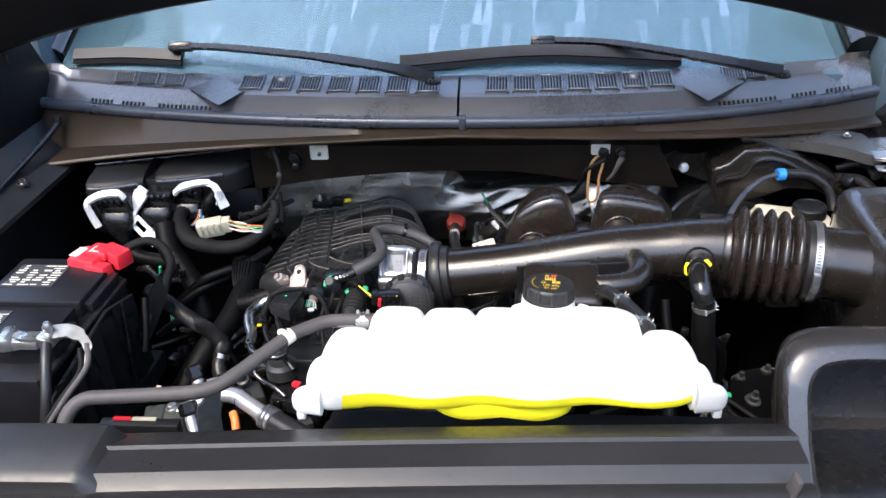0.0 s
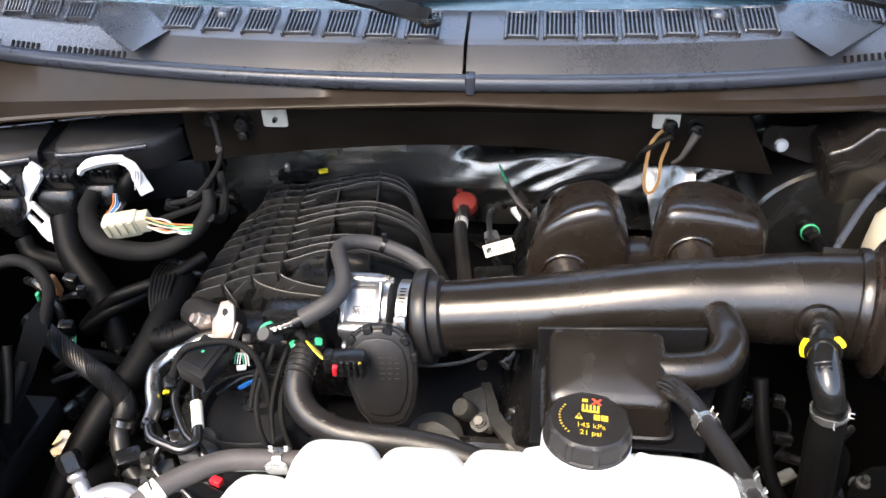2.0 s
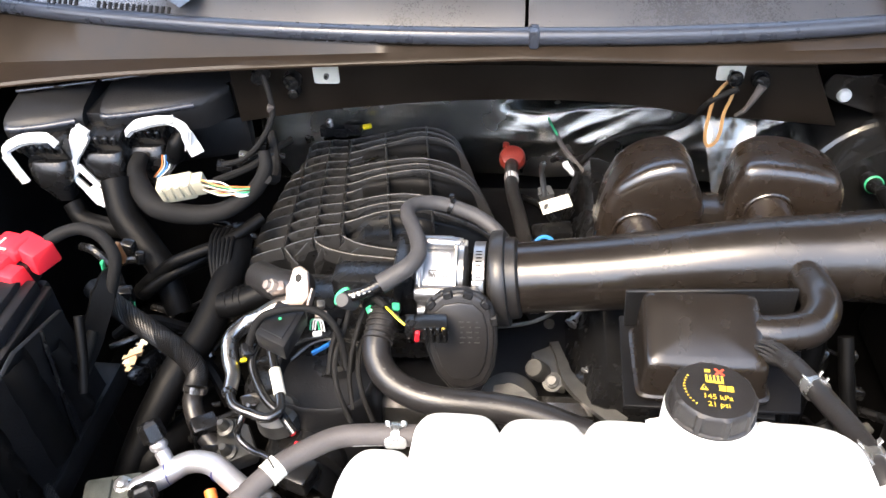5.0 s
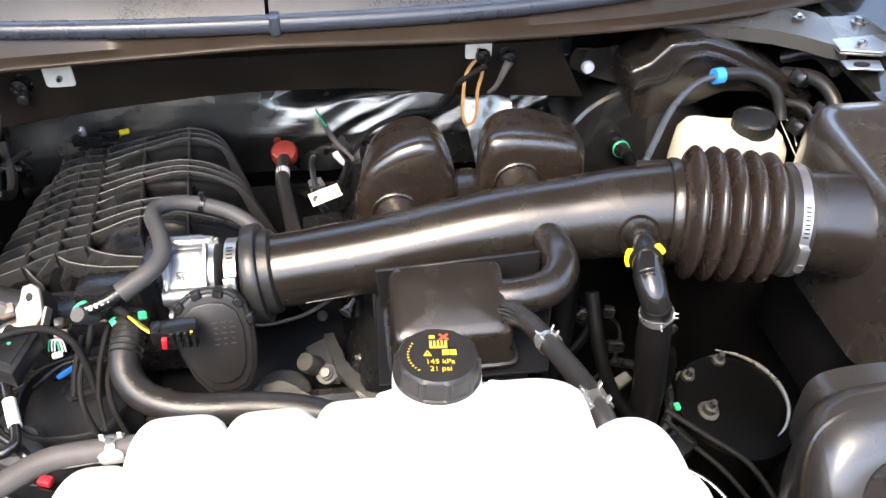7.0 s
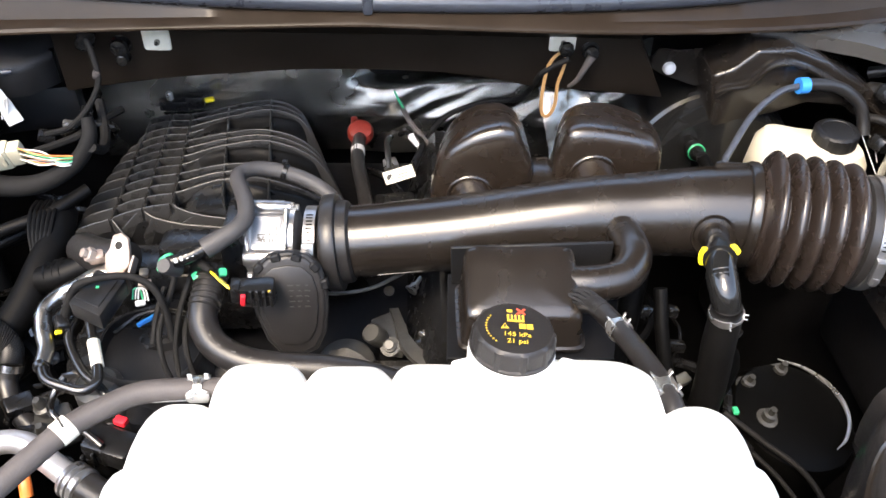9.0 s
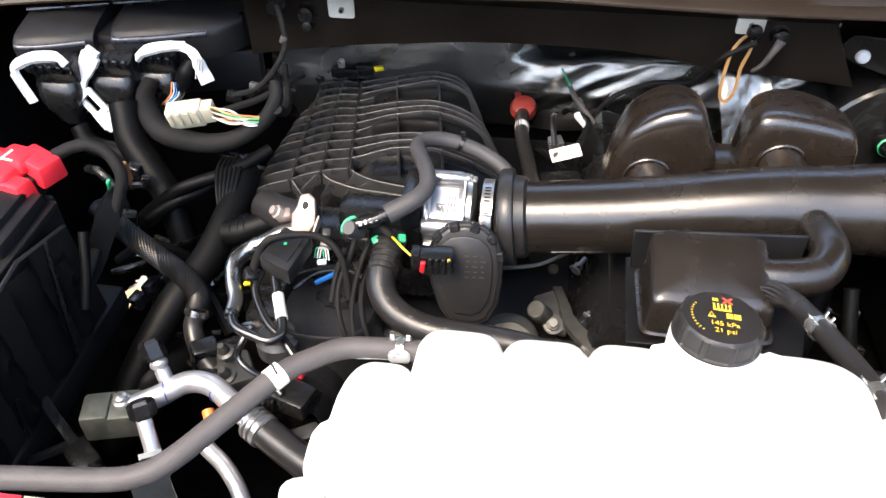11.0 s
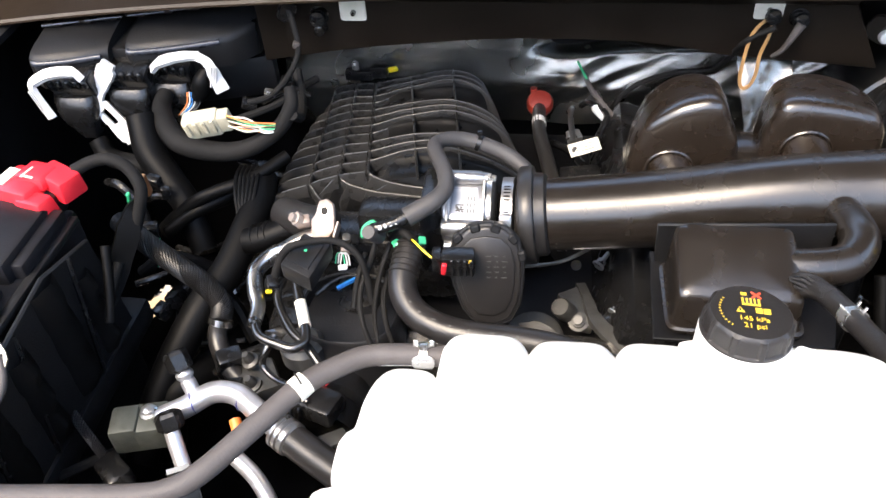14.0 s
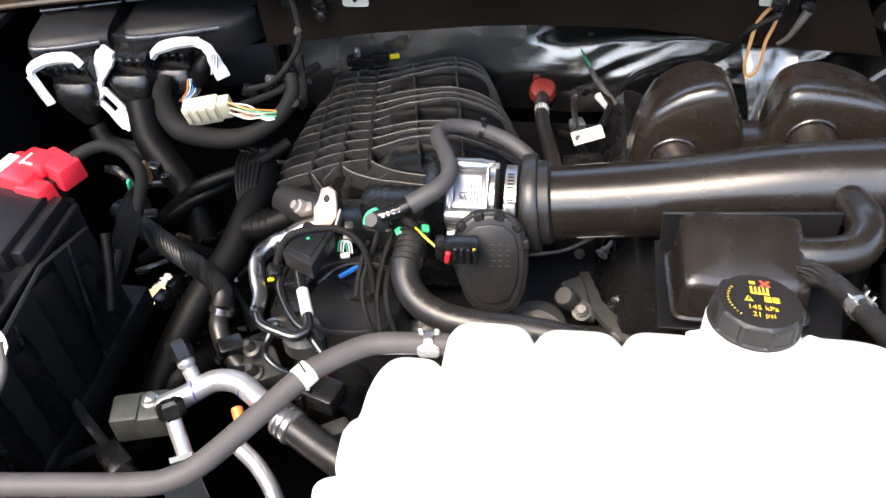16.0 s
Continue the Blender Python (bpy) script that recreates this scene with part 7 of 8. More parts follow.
fl = thing("firewall_cable", (-0.37, -0.05, 1.06), "thin black cables clipped to the firewall edge", "cable")
for pts, r, m in (([(-0.375, -0.012, 1.22), (-0.362, -0.03, 1.185), (-0.358, -0.045, 1.155), (-0.375, -0.065, 1.125), (-0.40, -0.08, 1.105), (-0.43, -0.09, 1.10)], 0.0042, "tape"), ([(-0.345, -0.02, 1.10), (-0.365, -0.05, 1.10), (-0.395, -0.08, 1.09), (-0.44, -0.11, 1.085)], 0.0055, "tape"), ([(-0.37, -0.03, 1.12), (-0.36, -0.06, 1.09), (-0.352, -0.10, 1.085), (-0.345, -0.15, 1.12)], 0.007, "tape"), ([(-0.42, -0.06, 1.08), (-0.38, -0.06, 1.10), (-0.35, -0.05, 1.09)], 0.0045, "plastic")):
    part("strand", hose(pts, r, 8), m, fl)
for c, s, m in (((-0.372, -0.014, 1.205), (0.022, 0.016, 0.03), "plastic"), ((-0.360, -0.040, 1.165), (0.010, 0.010, 0.012), "greyrubber"), ((-0.40, -0.075, 1.108), (0.016, 0.012, 0.008), "steel"), ((-0.378, -0.06, 1.118), (0.016, 0.014, 0.014), "plastic"), ((-0.43, -0.085, 1.095), (0.022, 0.018, 0.012), "plastic")):
    bm = B()
    box(bm, c, s, 0.003, (10, 20, 15))
    part("clip", bm, m, fl)

# pads and clips on the cowl panel
for x, z in ((-0.286, 1.1945), (0.280, 1.203)):
    p = thing("adhesive_pad", (x, -0.004, z - 0.018), "square cream adhesive pad with a stud on the cowl panel", "pad", "pads on the cowl panel")
    bm = B()
    plate(bm, squircle(24, 0.019, 0.0175, 9), 0.003, pose(x, PANEL_Y - 0.0015, z, 90, 0, 0), 0.0008, 1)
    part("pad_plate", bm, "pad", p)
    bm = lathe(B(), [(0.004, 0), (0.004, 0.006), (0.002, 0.010)], along((x + 0.001, PANEL_Y - 0.004, z - 0.004), (x + 0.001, -0.03, z - 0.004)), 10)
    part("stud", bm, "darksteel", p)
for x, z, s in ((-0.384, 1.190, 1.0), (-0.336, 1.184, 1.1), (-0.336, 1.166, 0.75), (0.285, 1.193, 1.0), (0.321, 1.188, 1.0)):
    bm = B()
    lathe(bm, [(0.013 * s, 0), (0.013 * s, 0.003), (0.008 * s, 0.004), (0.008 * s, 0.010), (0.011 * s, 0.012), (0.010 * s, 0.018), (0.004 * s, 0.020)], along((x, PANEL_Y, z), (x, -0.03, z + 0.002)), 14)
    k = part("push_clip", bm, "gloss")
    tagged(k, "black push clip in the cowl panel", "clip", "clips on the cowl panel")
st = thing("strap_loop", (0.277, -0.02, 1.07), "tan strap loop hanging from the cowl panel", "strap")
bm = B()
ribbon(bm, [(0.278, 0.004, 1.188), (0.266, -0.006, 1.182), (0.259, -0.008, 1.165), (0.257, -0.006, 1.125), (0.259, -0.004, 1.099), (0.265, -0.003, 1.088), (0.274, -0.002, 1.092), (0.279, -0.001, 1.110), (0.278, -0.003, 1.140), (0.283, -0.004, 1.165), (0.286, 0.000, 1.182)], 0.0046, 0.0018, (0.3, -1, 0))
part("strap", bm, "strap", st)
bm = hose([(0.321, -0.006, 1.187), (0.314, -0.008, 1.172), (0.305, -0.006, 1.150), (0.296, 0.002, 1.135)], [0.0065, 0.0050, 0.0035, 0.003], 10)
part("cable_tail", bm, "greyrubber", st)
bm = hose([(0.288, -0.012, 1.185), (0.268, -0.008, 1.172), (0.252, -0.004, 1.157), (0.246, 0.030, 1.117), (0.2316, 0.070, 1.0735), (0.182, 0.090, 1.0567), (0.1244, 0.090, 1.0301), (0.0905, 0.090, 0.9803), (0.083, 0.09, 0.94)], 0.0042, 10)
part("black_cable", bm, "tape", st)

# foil flap by the strap
bm = B()
rows = []
for j in range(9):
    rows.append([bm.verts.new((0.258 + 0.0115 * i + 0.003 * j - 0.0045 * (j / 8) * i, 0.044 - 0.009 * j + 0.005 * math.sin(i * 1.3 + j), 1.120 - 0.0145 * j - 0.0015 * i)) for i in range(8)])
for a, b in zip(rows, rows[1:]):
    for i in range(7):
        bm.faces.new((a[i], a[i + 1], b[i + 1], b[i]))
bmesh.ops.solidify(bm, geom=bm.faces[:], thickness=0.002)
tagged(part("foil_flap", bm, "foil"), "loose crinkled foil flap below the strap", "foil")

# ---- wipers ----
def on_glass(x, y):
    return 1.3240 + 0.575 * (y - glass_foot(x) - 0.004)


BLADES = [((-0.853, 0.198), (-0.595, 0.161), [(-0.595, 0.161, 1.375), (-0.486, 0.143, 1.374), (-0.292, 0.093, 1.367), (-0.126, 0.038, 1.356), (-0.049, 0.020, 1.342)]), ((-0.123, 0.112), (0.443, 0.135), [(0.167, 0.159, 1.377), (0.292, 0.143, 1.375), (0.437, 0.083, 1.366), (0.544, 0.048, 1.354), (0.615, 0.040, 1.342)])]
for (xa, ya), (xb, yb), arm in BLADES:
    w = thing("wiper", (arm[-1][0], arm[-1][1], arm[-1][2] - 0.015), "black windscreen wiper resting on the glass", "wiper", "windscreen wipers")
    xm, ym = (xa + xb) / 2, (ya + yb) / 2 + (0.004 if xa < -0.5 else 0.012)
    bm = B()
    ribbon(bm, [(xa, ya, on_glass(xa, ya) + 0.018), (xm, ym, on_glass(xm, ym) + 0.018), (xb, yb, on_glass(xb, yb) + 0.018)], 0.024, 0.010, (0, -0.75, 0.66), 8)
    part("blade", bm, "rubber", w)
    bm = B()
    ribbon(bm, [(xa, ya - 0.010, on_glass(xa, ya) + 0.004), (xm, ym - 0.010, on_glass(xm, ym) + 0.004), (xb, yb - 0.010, on_glass(xb, yb) + 0.004)], 0.010, 0.006, (0, -0.9, 0.3), 8)
    part("rubber_edge", bm, "deep", w)
    bm = B()
    ribbon(bm, arm, [0.012, 0.014, 0.018, 0.022], 0.009, (0, -0.6, 0.8), 8)
    part("arm", bm, "plastic", w)
    x, y, z = arm[0]
    part("blade_joint", box(B(), (x, y, z - 0.002), (0.05, 0.022, 0.020), 0.005, (-30, 0, 4)), "plastic", w)
    x, y, z = arm[-1]
    part("pivot", lathe(B(), [(0.016, 0), (0.016, 0.006), (0.012, 0.010), (0.001, 0.011)], pose(x, y, z - 0.010), 18), "plastic", w)

# ---- brake booster corner ----
bo = thing("brake_booster", (0.55, 0.08, 0.87), "round glossy black brake booster on the firewall", "booster")
bm = lathe(B(), [(0.06, 0.0), (0.115, 0.012), (0.125, 0.03), (0.125, 0.06), (0.129, 0.065), (0.129, 0.075), (0.12, 0.085), (0.12, 0.2)], along((0.545, -0.03, 0.985), (0.545, 0.2, 0.985)), 48)
part("drum", bm, "gloss", bo)
bm = lathe(B(), [(0.013, 0), (0.013, 0.02), (0.009, 0.03), (0.009, 0.05)], along((0.487, -0.035, 1.055), (0.487, -0.09, 1.07)), 16)
part("vacuum_valve", bm, "plastic", bo)
bm = lathe(B(), [(0.0118, 0), (0.0130, 0.001), (0.0130, 0.004), (0.0118, 0.005)], along((0.487, -0.052, 1.060), (0.487, -0.09, 1.07)), 16)
part("green_ring", bm, "green", bo)
bm = hose([(0.487, -0.085, 1.068), (0.492, -0.12, 1.06), (0.51, -0.16, 1.02), (0.54, -0.2, 0.98)], 0.009, 12)
part("vacuum_hose", bm, "bayshade", bo)

sh = thing("booster_shield", (0.62, 0.02, 1.03), "black moulded plastic shield arched over the brake reservoir", "shield")
bm = B()
outline = [(0.505, 1.060), (0.508, 1.105), (0.494, 1.168), (0.522, 1.178), (0.550, 1.208), (0.600, 1.211), (0.655, 1.192), (0.727, 1.152), (0.790, 1.110), (0.790, 1.05), (0.770, 1.05), (0.745, 1.09), (0.70, 1.120), (0.645, 1.124), (0.600, 1.106), (0.545, 1.092), (0.530, 1.055)]
plate(bm, outline, 0.085, Matrix(((1, 0, 0, 0), (0, 0, -1, 0.065), (0, 1, 0, 0), (0, 0, 0, 1))), 0.007, 3)
part("arch", bm, "satin", sh)
bm = B()
plate(bm, [(0.428, 1.138), (0.426, 1.156), (0.436, 1.171), (0.470, 1.168), (0.520, 1.172), (0.522, 1.100), (0.505, 1.108), (0.450, 1.126)], 0.006, Matrix(((1, 0, 0, 0), (0, 0, -1, 0.062), (0, 1, 0, 0), (0, 0, 0, 1))), 0.002, 1)
part("side_ear", bm, "satin", sh)
bm = lathe(B(), [(0.010, 0), (0.010, 0.004), (0.008, 0.008), (0.003, 0.010)], along((0.456, 0.056, 1.1395), (0.456, 0.0, 1.148)), 16)
part("push_pin", bm, "white", sh)
bm = hose([(0.505, -0.024, 1.140), (0.520, -0.024, 1.150), (0.548, -0.024, 1.156), (0.572, -0.024, 1.186), (0.605, -0.024, 1.190), (0.655, -0.024, 1.170), (0.725, -0.024, 1.132), (0.770, -0.024, 1.10)], 0.005, 8)
part("moulded_rib", bm, "satin", sh)

rs = thing("brake_fluid_reservoir", (0.64, -0.085, 0.98), "cloudy cream brake fluid reservoir with a ribbed black cap", "reservoir")
bm = B()
loops = []
for z, hx, hy in ((0.985, 0.070, 0.040), (1.00, 0.085, 0.050), (1.045, 0.088, 0.053), (1.075, 0.084, 0.050), (1.092, 0.074, 0.042), (1.098, 0.055, 0.030)):
    loops.append([(0.640 + u * 0.94, -0.080 + v, z + 0.020 * max(0, -u) / 0.088 * (1 if z > 1.05 else 0)) for u, v in squircle(40, hx, hy, 3)])
loft(bm, loops)
part("bottle", bm, "reservoir", rs)
bm = lathe(B(), [(0.029, 0), (0.030, 0.002), (0.030, 0.021), (0.028, 0.024), (0.022, 0.025), (0.021, 0.0238), (0.001, 0.0238)], pose(0.667, -0.083, 1.097, 2, -3, 0), 72, lambda a, h: 1 + (0.03 if (a * 24 / (2 * math.pi)) % 1 < 0.5 and 0.001 < h < 0.023 else 0))
part("screw_cap", bm, "matt", rs)
bm = B()
box(bm, (0.64, -0.06, 0.95), (0.07, 0.12, 0.08), 0.01)
part("master_cylinder", bm, "darksteel", rs)
vl = thing("vent_line", (0.64, -0.05, 1.03), "black vent line arched over the reservoir with a blue clip", "hose")
bm = hose([(0.462, -0.19, 1.055), (0.4837, -0.150, 1.090), (0.5065, -0.120, 1.1125), (0.5406, -0.080, 1.140), (0.5813, -0.052, 1.160), (0.612, -0.044, 1.166)], 0.0048, 12)
part("line", bm, "strip", vl)
bm = hose([(0.612, -0.044, 1.166), (0.635, -0.040, 1.167), (0.6748, -0.038, 1.1605), (0.7058, -0.045, 1.1408), (0.7161, -0.055, 1.1177), (0.718, -0.065, 1.10)], 0.0088, 14)
part("line_boot", bm, "rubber", vl)
bm = lathe(B(), [(0.0078, -0.007), (0.0115, -0.007), (0.0115, 0.007), (0.0078, 0.007)], along((0.616, -0.0435, 1.1665), (0.64, -0.040, 1.167)), 16)
part("clip", bm, "blue", vl, "bright blue clip")
for pts in ([(0.722, -0.058, 1.095), (0.735, -0.075, 1.07), (0.745, -0.09, 1.05)], [(0.728, -0.055, 1.10), (0.742, -0.06, 1.085), (0.750, -0.075, 1.06)]):
    part("tie_tail", hose(pts, 0.0009, 6), "white", vl)
ho = thing("hydraulic_unit_hoses", (0.77, -0.06, 1.0), "black hoses and plugs beside the brake reservoir", "hoses")
for pts, r in (([(0.74, 0.0, 1.14), (0.77, -0.04, 1.15), (0.785, -0.08, 1.13), (0.78, -0.12, 1.08)], 0.0105), ([(0.73, -0.03, 1.11), (0.755, -0.06, 1.115), (0.765, -0.1, 1.09), (0.76, -0.14, 1.05)], 0.007), ([(0.75, 0.03, 1.15), (0.785, 0.0, 1.17), (0.79, -0.05, 1.165)], 0.009)):
    part("hose_run", hose(pts, r, 12), "rubber", ho)
for c in ((0.755, -0.025, 1.145), (0.772, -0.08, 1.12), (0.745, -0.07, 1.09)):
    bm = B()
    box(bm, c, (0.03, 0.026, 0.022), 0.005, (10, 20, 30))
    part("plug", bm, "plastic", ho)
bm = B()
loops = []
for x, y, z, h in ((0.555, 0.030, 1.214, 0.0), (0.590, 0.020, 1.216, 0.001), (0.610, 0.016, 1.218, 0.006), (0.640, 0.010, 1.218, 0.008), (0.665, 0.003, 1.216, 0.003), (0.700, -0.010, 1.215, 0.0), (0.735, -0.032, 1.214, 0.0), (0.760, -0.052, 1.212, 0.0), (0.785, -0.066, 1.210, 0.0)):
    loops.append([(x, y, z), (x, y + 0.035, z + 0.003 + h), (x, y + 0.060, z + 0.010 + h), (x, y + 0.10, z + 0.008), (x, y + 0.10, z + 0.004), (x, y + 0.060, z + 0.006 + h), (x, y + 0.035, z - 0.001 + h), (x, y + 0.004, z - 0.004), (x, y + 0.001, z - 0.020), (x, y - 0.002, z - 0.020)])
loft(bm, loops)
br_ace = thing("wing_brace", (0.67, 0.05, 1.20), "black pressed metal brace between cowl and wing", "brace")
part("pressing", bm, "brace", br_ace)
for x, y, z in ((0.60, 0.060, 1.228), (0.745, 0.010, 1.222)):
    part("fixing", lathe(B(), [(0.009, 0), (0.009, 0.003), (0.005, 0.005), (0.003, 0.009)], pose(x, y, z), 8), "darksteel", br_ace)

wh = thing("washer_hose", (-0.85, -0.1, 1.17), "thin black washer hose beside the cowl end", "hose")
part("hose_run", hose([(-0.842, 0.05, 1.248), (-0.846, 0.0, 1.232), (-0.850, -0.09, 1.214), (-0.850, -0.17, 1.204), (-0.846, -0.28, 1.192)], 0.006, 10), "plastic", wh)
part("hose_clip", box(B(), (-0.842, 0.048, 1.252), (0.016, 0.012, 0.018), 0.003), "matt", wh)

# loom and connectors deep behind the battery
lo = thing("wiring_loom", (-0.52, -0.2, 0.9), "dark wiring loom with small connectors behind the battery", "loom")
for pts, r, m in (([(-0.60, -0.22, 1.05), (-0.57, -0.24, 1.06), (-0.545, -0.25, 1.03), (-0.54, -0.26, 0.98)], 0.006, "plastic"), ([(-0.58, -0.20, 1.0), (-0.54, -0.21, 1.02), (-0.50, -0.20, 1.01), (-0.47, -0.17, 0.99)], 0.005, "plastic"), ([(-0.56, -0.28, 0.94), (-0.52, -0.28, 0.97), (-0.49, -0.27, 0.96), (-0.46, -0.25, 0.92)], 0.008, "tape"), ([(-0.45, -0.12, 1.02), (-0.42, -0.14, 1.03), (-0.39, -0.15, 1.02), (-0.37, -0.13, 1.0)], 0.005, "plastic"), ([(-0.47, -0.30, 0.93), (-0.44, -0.32, 0.95), (-0.41, -0.33, 0.94), (-0.38, -0.36, 0.90)], 0.009, "bayshade"), ([(-0.40, -0.44, 0.93), (-0.37, -0.43, 0.95), (-0.34, -0.41, 0.95), (-0.32, -0.38, 0.93)], 0.006, "plastic"), ([(-0.53, -0.60, 0.93), (-0.49, -0.58, 0.94), (-0.46, -0.55, 0.93), (-0.45, -0.50, 0.90)], 0.006, "tape")):
    part("strand", hose(pts, r, 8), m, lo)
for c, s, m, tn in (((-0.535, -0.262, 1.0), (0.020, 0.016, 0.030), "plastic", 15), ((-0.505, -0.245, 1.055), (0.012, 0.010, 0.022), "plastic", 20), ((-0.525, -0.23, 1.06), (0.018, 0.014, 0.024), "plastic", -10), ((-0.40, -0.145, 1.03), (0.026, 0.016, 0.012), "plastic", 20), ((-0.375, -0.445, 0.955), (0.03, 0.022, 0.045), "plastic", 35), ((-0.36, -0.475, 0.945), (0.02, 0.02, 0.03), "plastic", 15), ((-0.33, -0.40, 0.955), (0.024, 0.02, 0.018), "darksteel", 30)):
    part("connector", box(B(), c, s, 0.003, (12, 8, tn)), m, lo)
for k, m in enumerate(("green", "white", "green")):
    part("wire", hose([(-0.535 + 0.004 * k, -0.262, 0.99), (-0.532 + 0.004 * k, -0.275, 0.975), (-0.530 + 0.003 * k, -0.285, 0.955)], 0.0014, 6), m, lo)

pick = random.Random(11)
for k in range(12):
    x, y, z = pick.uniform(-0.56, -0.40), pick.uniform(-0.38, -0.14), pick.uniform(0.84, 0.93)
    a, r = pick.uniform(0, 6.28), pick.choice((0.0035, 0.005, 0.007, 0.010))
    pts = [(x + 0.05 * j * math.cos(a + 0.25 * j), y + 0.05 * j * math.sin(a + 0.25 * j), z + 0.018 * math.sin(j * 1.1 + a)) for j in range(-2, 3)]
    part("strand", hose(pts, r, 8), ("gloss", "tape", "plastic")[k % 3], lo)
for k in range(7):
    x, y, z = pick.uniform(-0.52, -0.36), pick.uniform(-0.36, -0.16), pick.uniform(0.88, 0.95)
    part("connector", box(B(), (x, y, z), (pick.uniform(0.018, 0.032), pick.uniform(0.014, 0.022), 0.02), 0.003, (pick.uniform(-20, 20), pick.uniform(-20, 20), pick.uniform(0, 90))), "plastic", lo)

# ---- right lower bay ----
sp = thing("suspension_tower", (0.50, -0.42, 0.80), "glossy black round housing with studs low in the bay", "housing")
bm = lathe(B(), [(0.075, 0), (0.078, 0.01), (0.078, 0.10), (0.072, 0.112), (0.060, 0.116), (0.001, 0.118)], pose(0.515, -0.430, 0.835, 8, 6, 0), 40)
part("drum", bm, "drum", sp)
# steel arc added as the highlight on the drum's right rim
bm = hose([(0.516 + 0.0765 * math.cos(a), -0.431 + 0.0765 * math.sin(a), 0.947) for a in (1.3, 0.9, 0.5, 0.1, -0.3, -0.7, -1.0)], [0.0008, 0.002, 0.003, 0.003, 0.0025, 0.002, 0.0008], 8)
part("rim_highlight", bm, "steel", sp)
for x, y in ((0.478, -0.405), (0.487, -0.455), (0.525, -0.385)):
    bm = lathe(B(), [(0.013, 0), (0.013, 0.003), (0.008, 0.004), (0.008, 0.012), (0.004, 0.013), (0.004, 0.022)], pose(x, y, 0.951, 8, 6, 0), 12)
    part("stud_nut", bm, "castiron", sp)
bm = B()
box(bm, (0.452, -0.446, 0.955), (0.007, 0.010, 0.006), 0.002)
part("green_clip", bm, "green", sp)
lh = thing("lower_hoses", (0.35, -0.42, 0.85), "black hoses and wires dropping into the bay", "hoses")
for pts, r, m in (([(0.325, -0.36, 1.11), (0.318, -0.385, 1.05), (0.305, -0.41, 0.97), (0.295, -0.42, 0.88)], 0.014, "bayshade"), ([(0.345, -0.39, 1.10), (0.350, -0.425, 1.05), (0.365, -0.45, 1.0), (0.392, -0.47, 0.965), (0.41, -0.48, 0.94)], 0.008, "bayshade"), ([(0.40, -0.44, 1.06), (0.425, -0.43, 1.03), (0.43, -0.425, 0.99), (0.42, -0.43, 0.95)], 0.016, "bayshade"), ([(0.42, -0.48, 0.98), (0.45, -0.50, 0.955), (0.48, -0.53, 0.94), (0.50, -0.57, 0.93)], 0.003, "tape"), ([(0.43, -0.46, 0.97), (0.47, -0.49, 0.955), (0.51, -0.53, 0.945), (0.53, -0.60, 0.93)], 0.0035, "tape"), ([(0.41, -0.52, 0.96), (0.45, -0.55, 0.955), (0.48, -0.60, 0.94)], 0.003, "darksteel"), ([(0.58, -0.40, 0.93), (0.60, -0.45, 0.92), (0.59, -0.52, 0.91)], 0.006, "bayshade"), ([(0.28, -0.40, 1.08), (0.285, -0.44, 1.03), (0.275, -0.47, 0.95)], 0.006, "bayshade"), ([(0.335, -0.43, 1.0), (0.35, -0.47, 0.98), (0.345, -0.52, 0.94)], 0.012, "bayshade")):
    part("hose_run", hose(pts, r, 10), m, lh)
for c, s, m, tn in (((0.345, -0.445, 1.0), (0.012, 0.010, 0.016), "dullalu", 10), ((0.408, -0.482, 0.945), (0.014, 0.02, 0.014), "steel", 30), ((0.325, -0.47, 0.96), (0.03, 0.03, 0.03), "plastic", 20), ((0.43, -0.50, 0.95), (0.045, 0.03, 0.025), "plastic", 35), ((0.44, -0.40, 1.02), (0.03, 0.008, 0.04), "plastic", 40)):
    bm = B()
    box(bm, c, s, 0.003, (10, 10, tn))
    part("fitting", bm, m, lh)

for k in range(9):
    x, y, z = pick.uniform(0.31, 0.46), pick.uniform(-0.42, -0.25), pick.uniform(0.86, 0.97)
    a, r = pick.uniform(0.6, 2.4), pick.choice((0.003, 0.004, 0.007, 0.010))
    pts = [(x + 0.045 * j * math.cos(a + 0.3 * j), y + 0.045 * j * math.sin(a + 0.3 * j), z + 0.016 * math.sin(j * 1.2 + a)) for j in range(-2, 3)]
    part("hose_run", hose(pts, r, 8), ("gloss", "bayshade", "plastic")[k % 3], lh)
for k in range(5):
    x, y, z = pick.uniform(0.32, 0.44), pick.uniform(-0.42, -0.28), pick.uniform(0.92, 0.99)
    part("fitting", box(B(), (x, y, z), (pick.uniform(0.010, 0.026), 0.014, 0.014), 0.003, (pick.uniform(-20, 20), pick.uniform(-20, 20), pick.uniform(0, 90))), ("dullalu", "plastic", "gloss")[k % 3], lh)

# ---- front of the engine ----
fe = thing("front_accessories", (0.05, -0.40, 0.80), "grey tensioner, brackets and bolts at the engine front", "accessories")
bm = lathe(B(), [(0.036, 0), (0.036, 0.055), (0.0345, 0.060), (0.030, 0.063), (0.001, 0.0645)], along((-0.010, -0.368, 0.905), (-0.010, -0.379, 0.965)), 40)
part("filter_can", bm, "castiron", fe, "grey painted oil filter can")
bm = B()
ribbon(bm, [(-0.026, -0.392, 0.985), (-0.006, -0.398, 0.992), (0.024, -0.420, 0.990), (0.050, -0.436, 0.985)], [0.018, 0.022, 0.020, 0.018], 0.010, (0.1, -0.5, 0.85))
part("outlet_arm", bm, "castiron", fe)
bm = B()
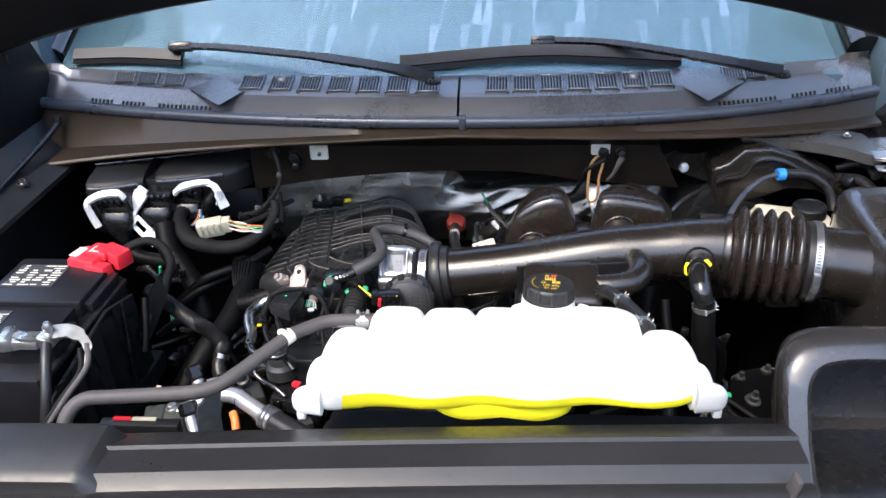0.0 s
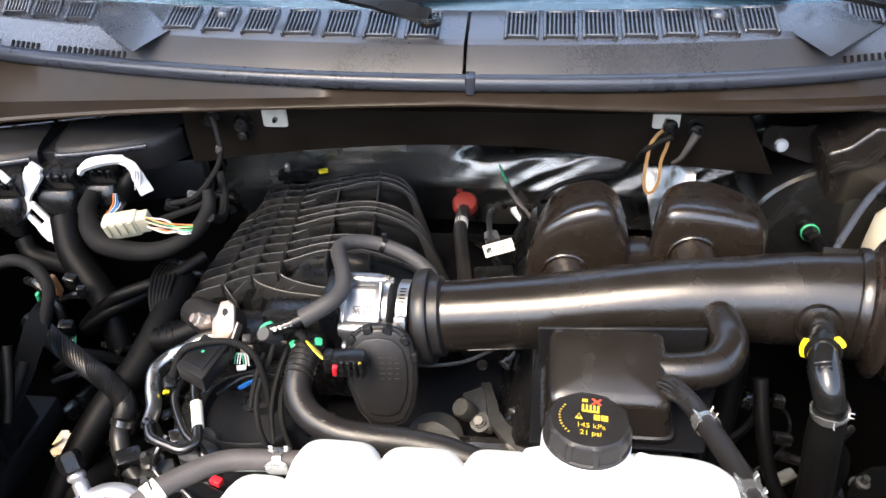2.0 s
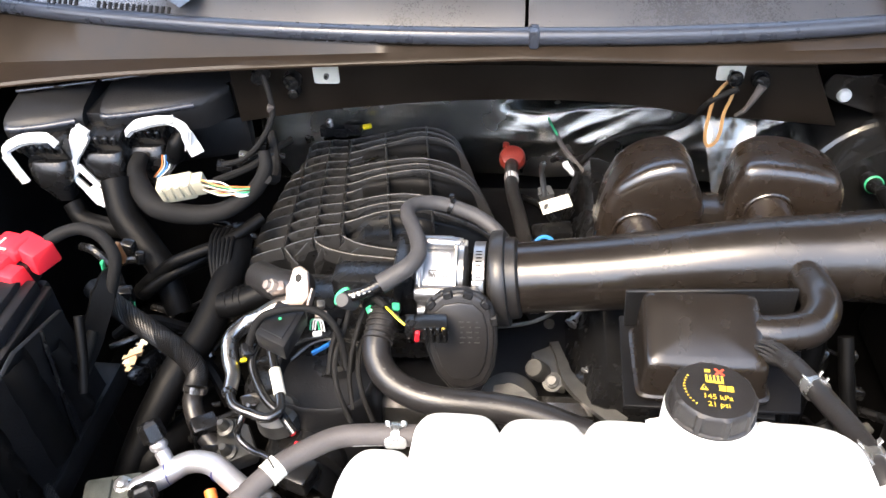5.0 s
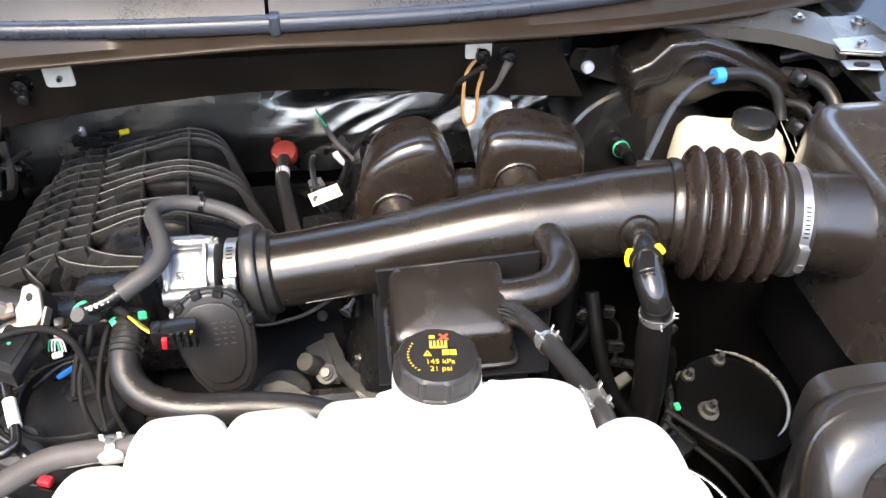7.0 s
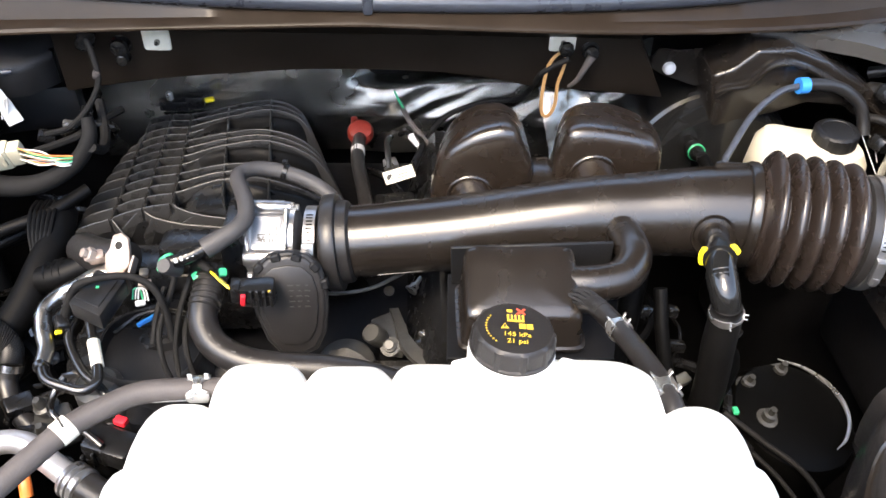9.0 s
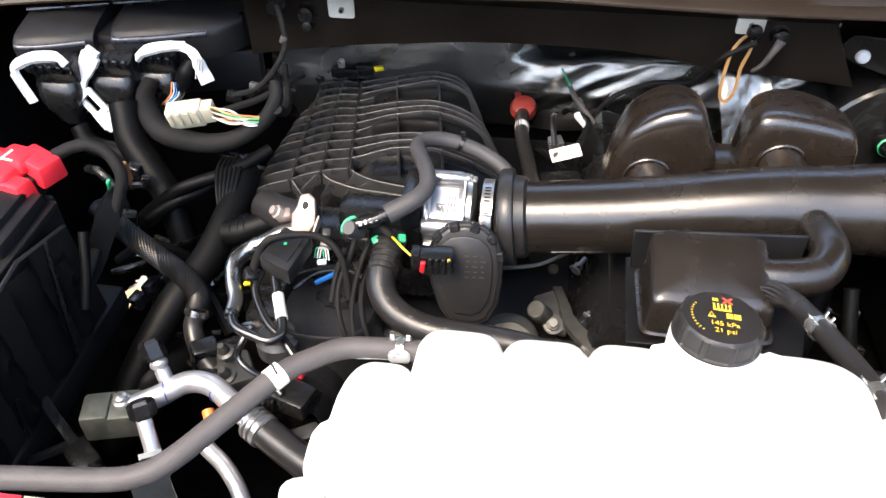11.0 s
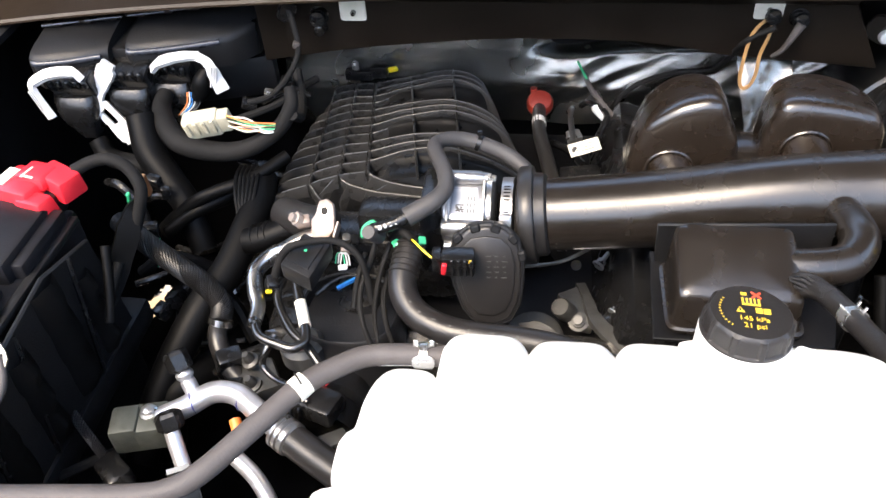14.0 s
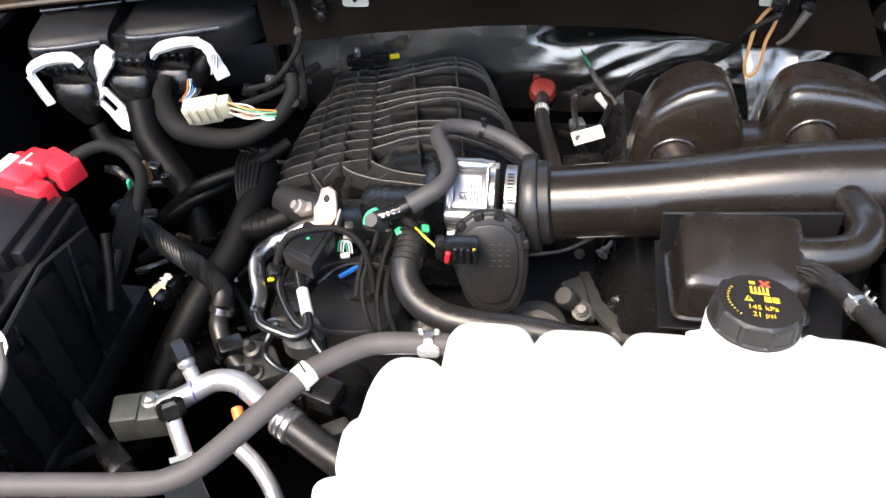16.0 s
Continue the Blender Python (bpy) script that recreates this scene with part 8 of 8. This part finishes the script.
plate(bm, [(0.016, -0.306), (0.044, -0.290), (0.058, -0.333), (0.060, -0.362), (0.036, -0.356)], 0.016, pose(0, 0, 0.950), 0.004, 2)
part("mounting_casting", bm, "castiron", fe)
bm = lathe(B(), [(0.0115, 0), (0.0125, 0.003), (0.0125, 0.026), (0.0105, 0.029), (0.001, 0.029)], along((0.031, -0.341, 0.966), (0.020, -0.352, 0.988)), 24)
part("dowel_boss", bm, "castiron", fe)
bm = lathe(B(), [(0.0125, 0), (0.0125, 0.003), (0.0085, 0.004), (0.0085, 0.009), (0.0055, 0.010), (0.0055, 0.014)], along((0.043, -0.353, 0.964), (0.041, -0.364, 0.982)), 16)
part("flange_bolt", bm, "castiron", fe)
bm = B()
ribbon(bm, [(0.046, -0.286, 0.960), (0.054, -0.318, 0.966), (0.060, -0.346, 0.970), (0.072, -0.370, 0.972), (0.098, -0.396, 0.970), (0.125, -0.415, 0.965)], [0.012, 0.014, 0.017, 0.018, 0.018], 0.010, (0.2, -0.4, 0.9))
part("curved_arm", bm, "castiron", fe)
for a, b in (((0.068, -0.258, 0.970), (0.082, -0.240, 0.978)), ((0.084, -0.348, 0.976), (0.106, -0.322, 0.987))):
    o = Vector(b) - Vector(a)
    bm = lathe(B(), [(0.0085, 0), (0.0085, 0.003), (0.006, 0.004), (0.006, 0.011), (0.0032, 0.012), (0.0032, o.length), (0.001, o.length)], along(a, b), 12)
    part("stud", bm, "steel", fe)
bm = B()
box(bm, (0.108, -0.336, 0.945), (0.060, 0.085, 0.050), 0.010, (8, 0, -32))
box(bm, (0.085, -0.352, 0.955), (0.026, 0.030, 0.040), 0.008, (8, 0, -32))
part("coil_cover", bm, "gloss", fe)
for k in range(3):
    part("cover_rib", box(B(), (0.098 + 0.013 * k, -0.322 - 0.008 * k, 0.972), (0.004, 0.060, 0.006), 0.0015, (8, 0, -32), 1), "gloss", fe)
bm = B()
box(bm, (0.13, -0.36, 0.89), (0.12, 0.12, 0.10), 0.02)
part("coil_base", bm, "deep", fe)
bm = hose([(-0.040, -0.300, 1.005), (-0.020, -0.298, 1.003), (0.018, -0.288, 1.003), (0.050, -0.262, 1.000), (0.075, -0.235, 0.995)], 0.0024, 8)
part("dipstick_tube", bm, "dullalu", fe)
part("cable_eye", lathe(B(), [(0.004, 0), (0.007, 0), (0.007, 0.004), (0.004, 0.004)], along((0.040, -0.262, 0.975), (0.038, -0.285, 0.99)), 14), "gunmetal", fe)
part("resonator_stay", box(B(), (0.176, -0.415, 1.035), (0.026, 0.004, 0.075), 0.001, (-12, 0, 0), 1), "castiron", fe)
bm = lathe(B(), [(0.009, 0), (0.009, 0.012), (0.005, 0.016)], pose(-0.125, -0.435, 1.035), 12)
part("ball_stud", bm, "steel", fe)
bm = hose([(-0.03, -0.46, 0.93), (0.05, -0.475, 0.95), (0.13, -0.48, 0.96), (0.20, -0.47, 0.95)], 0.016, 14)
part("lower_hose", bm, "rubber", fe)
bm = B()
box(bm, (0.05, -0.50, 0.86), (0.40, 0.05, 0.16), 0.02)
part("front_housing", bm, "deep", fe)
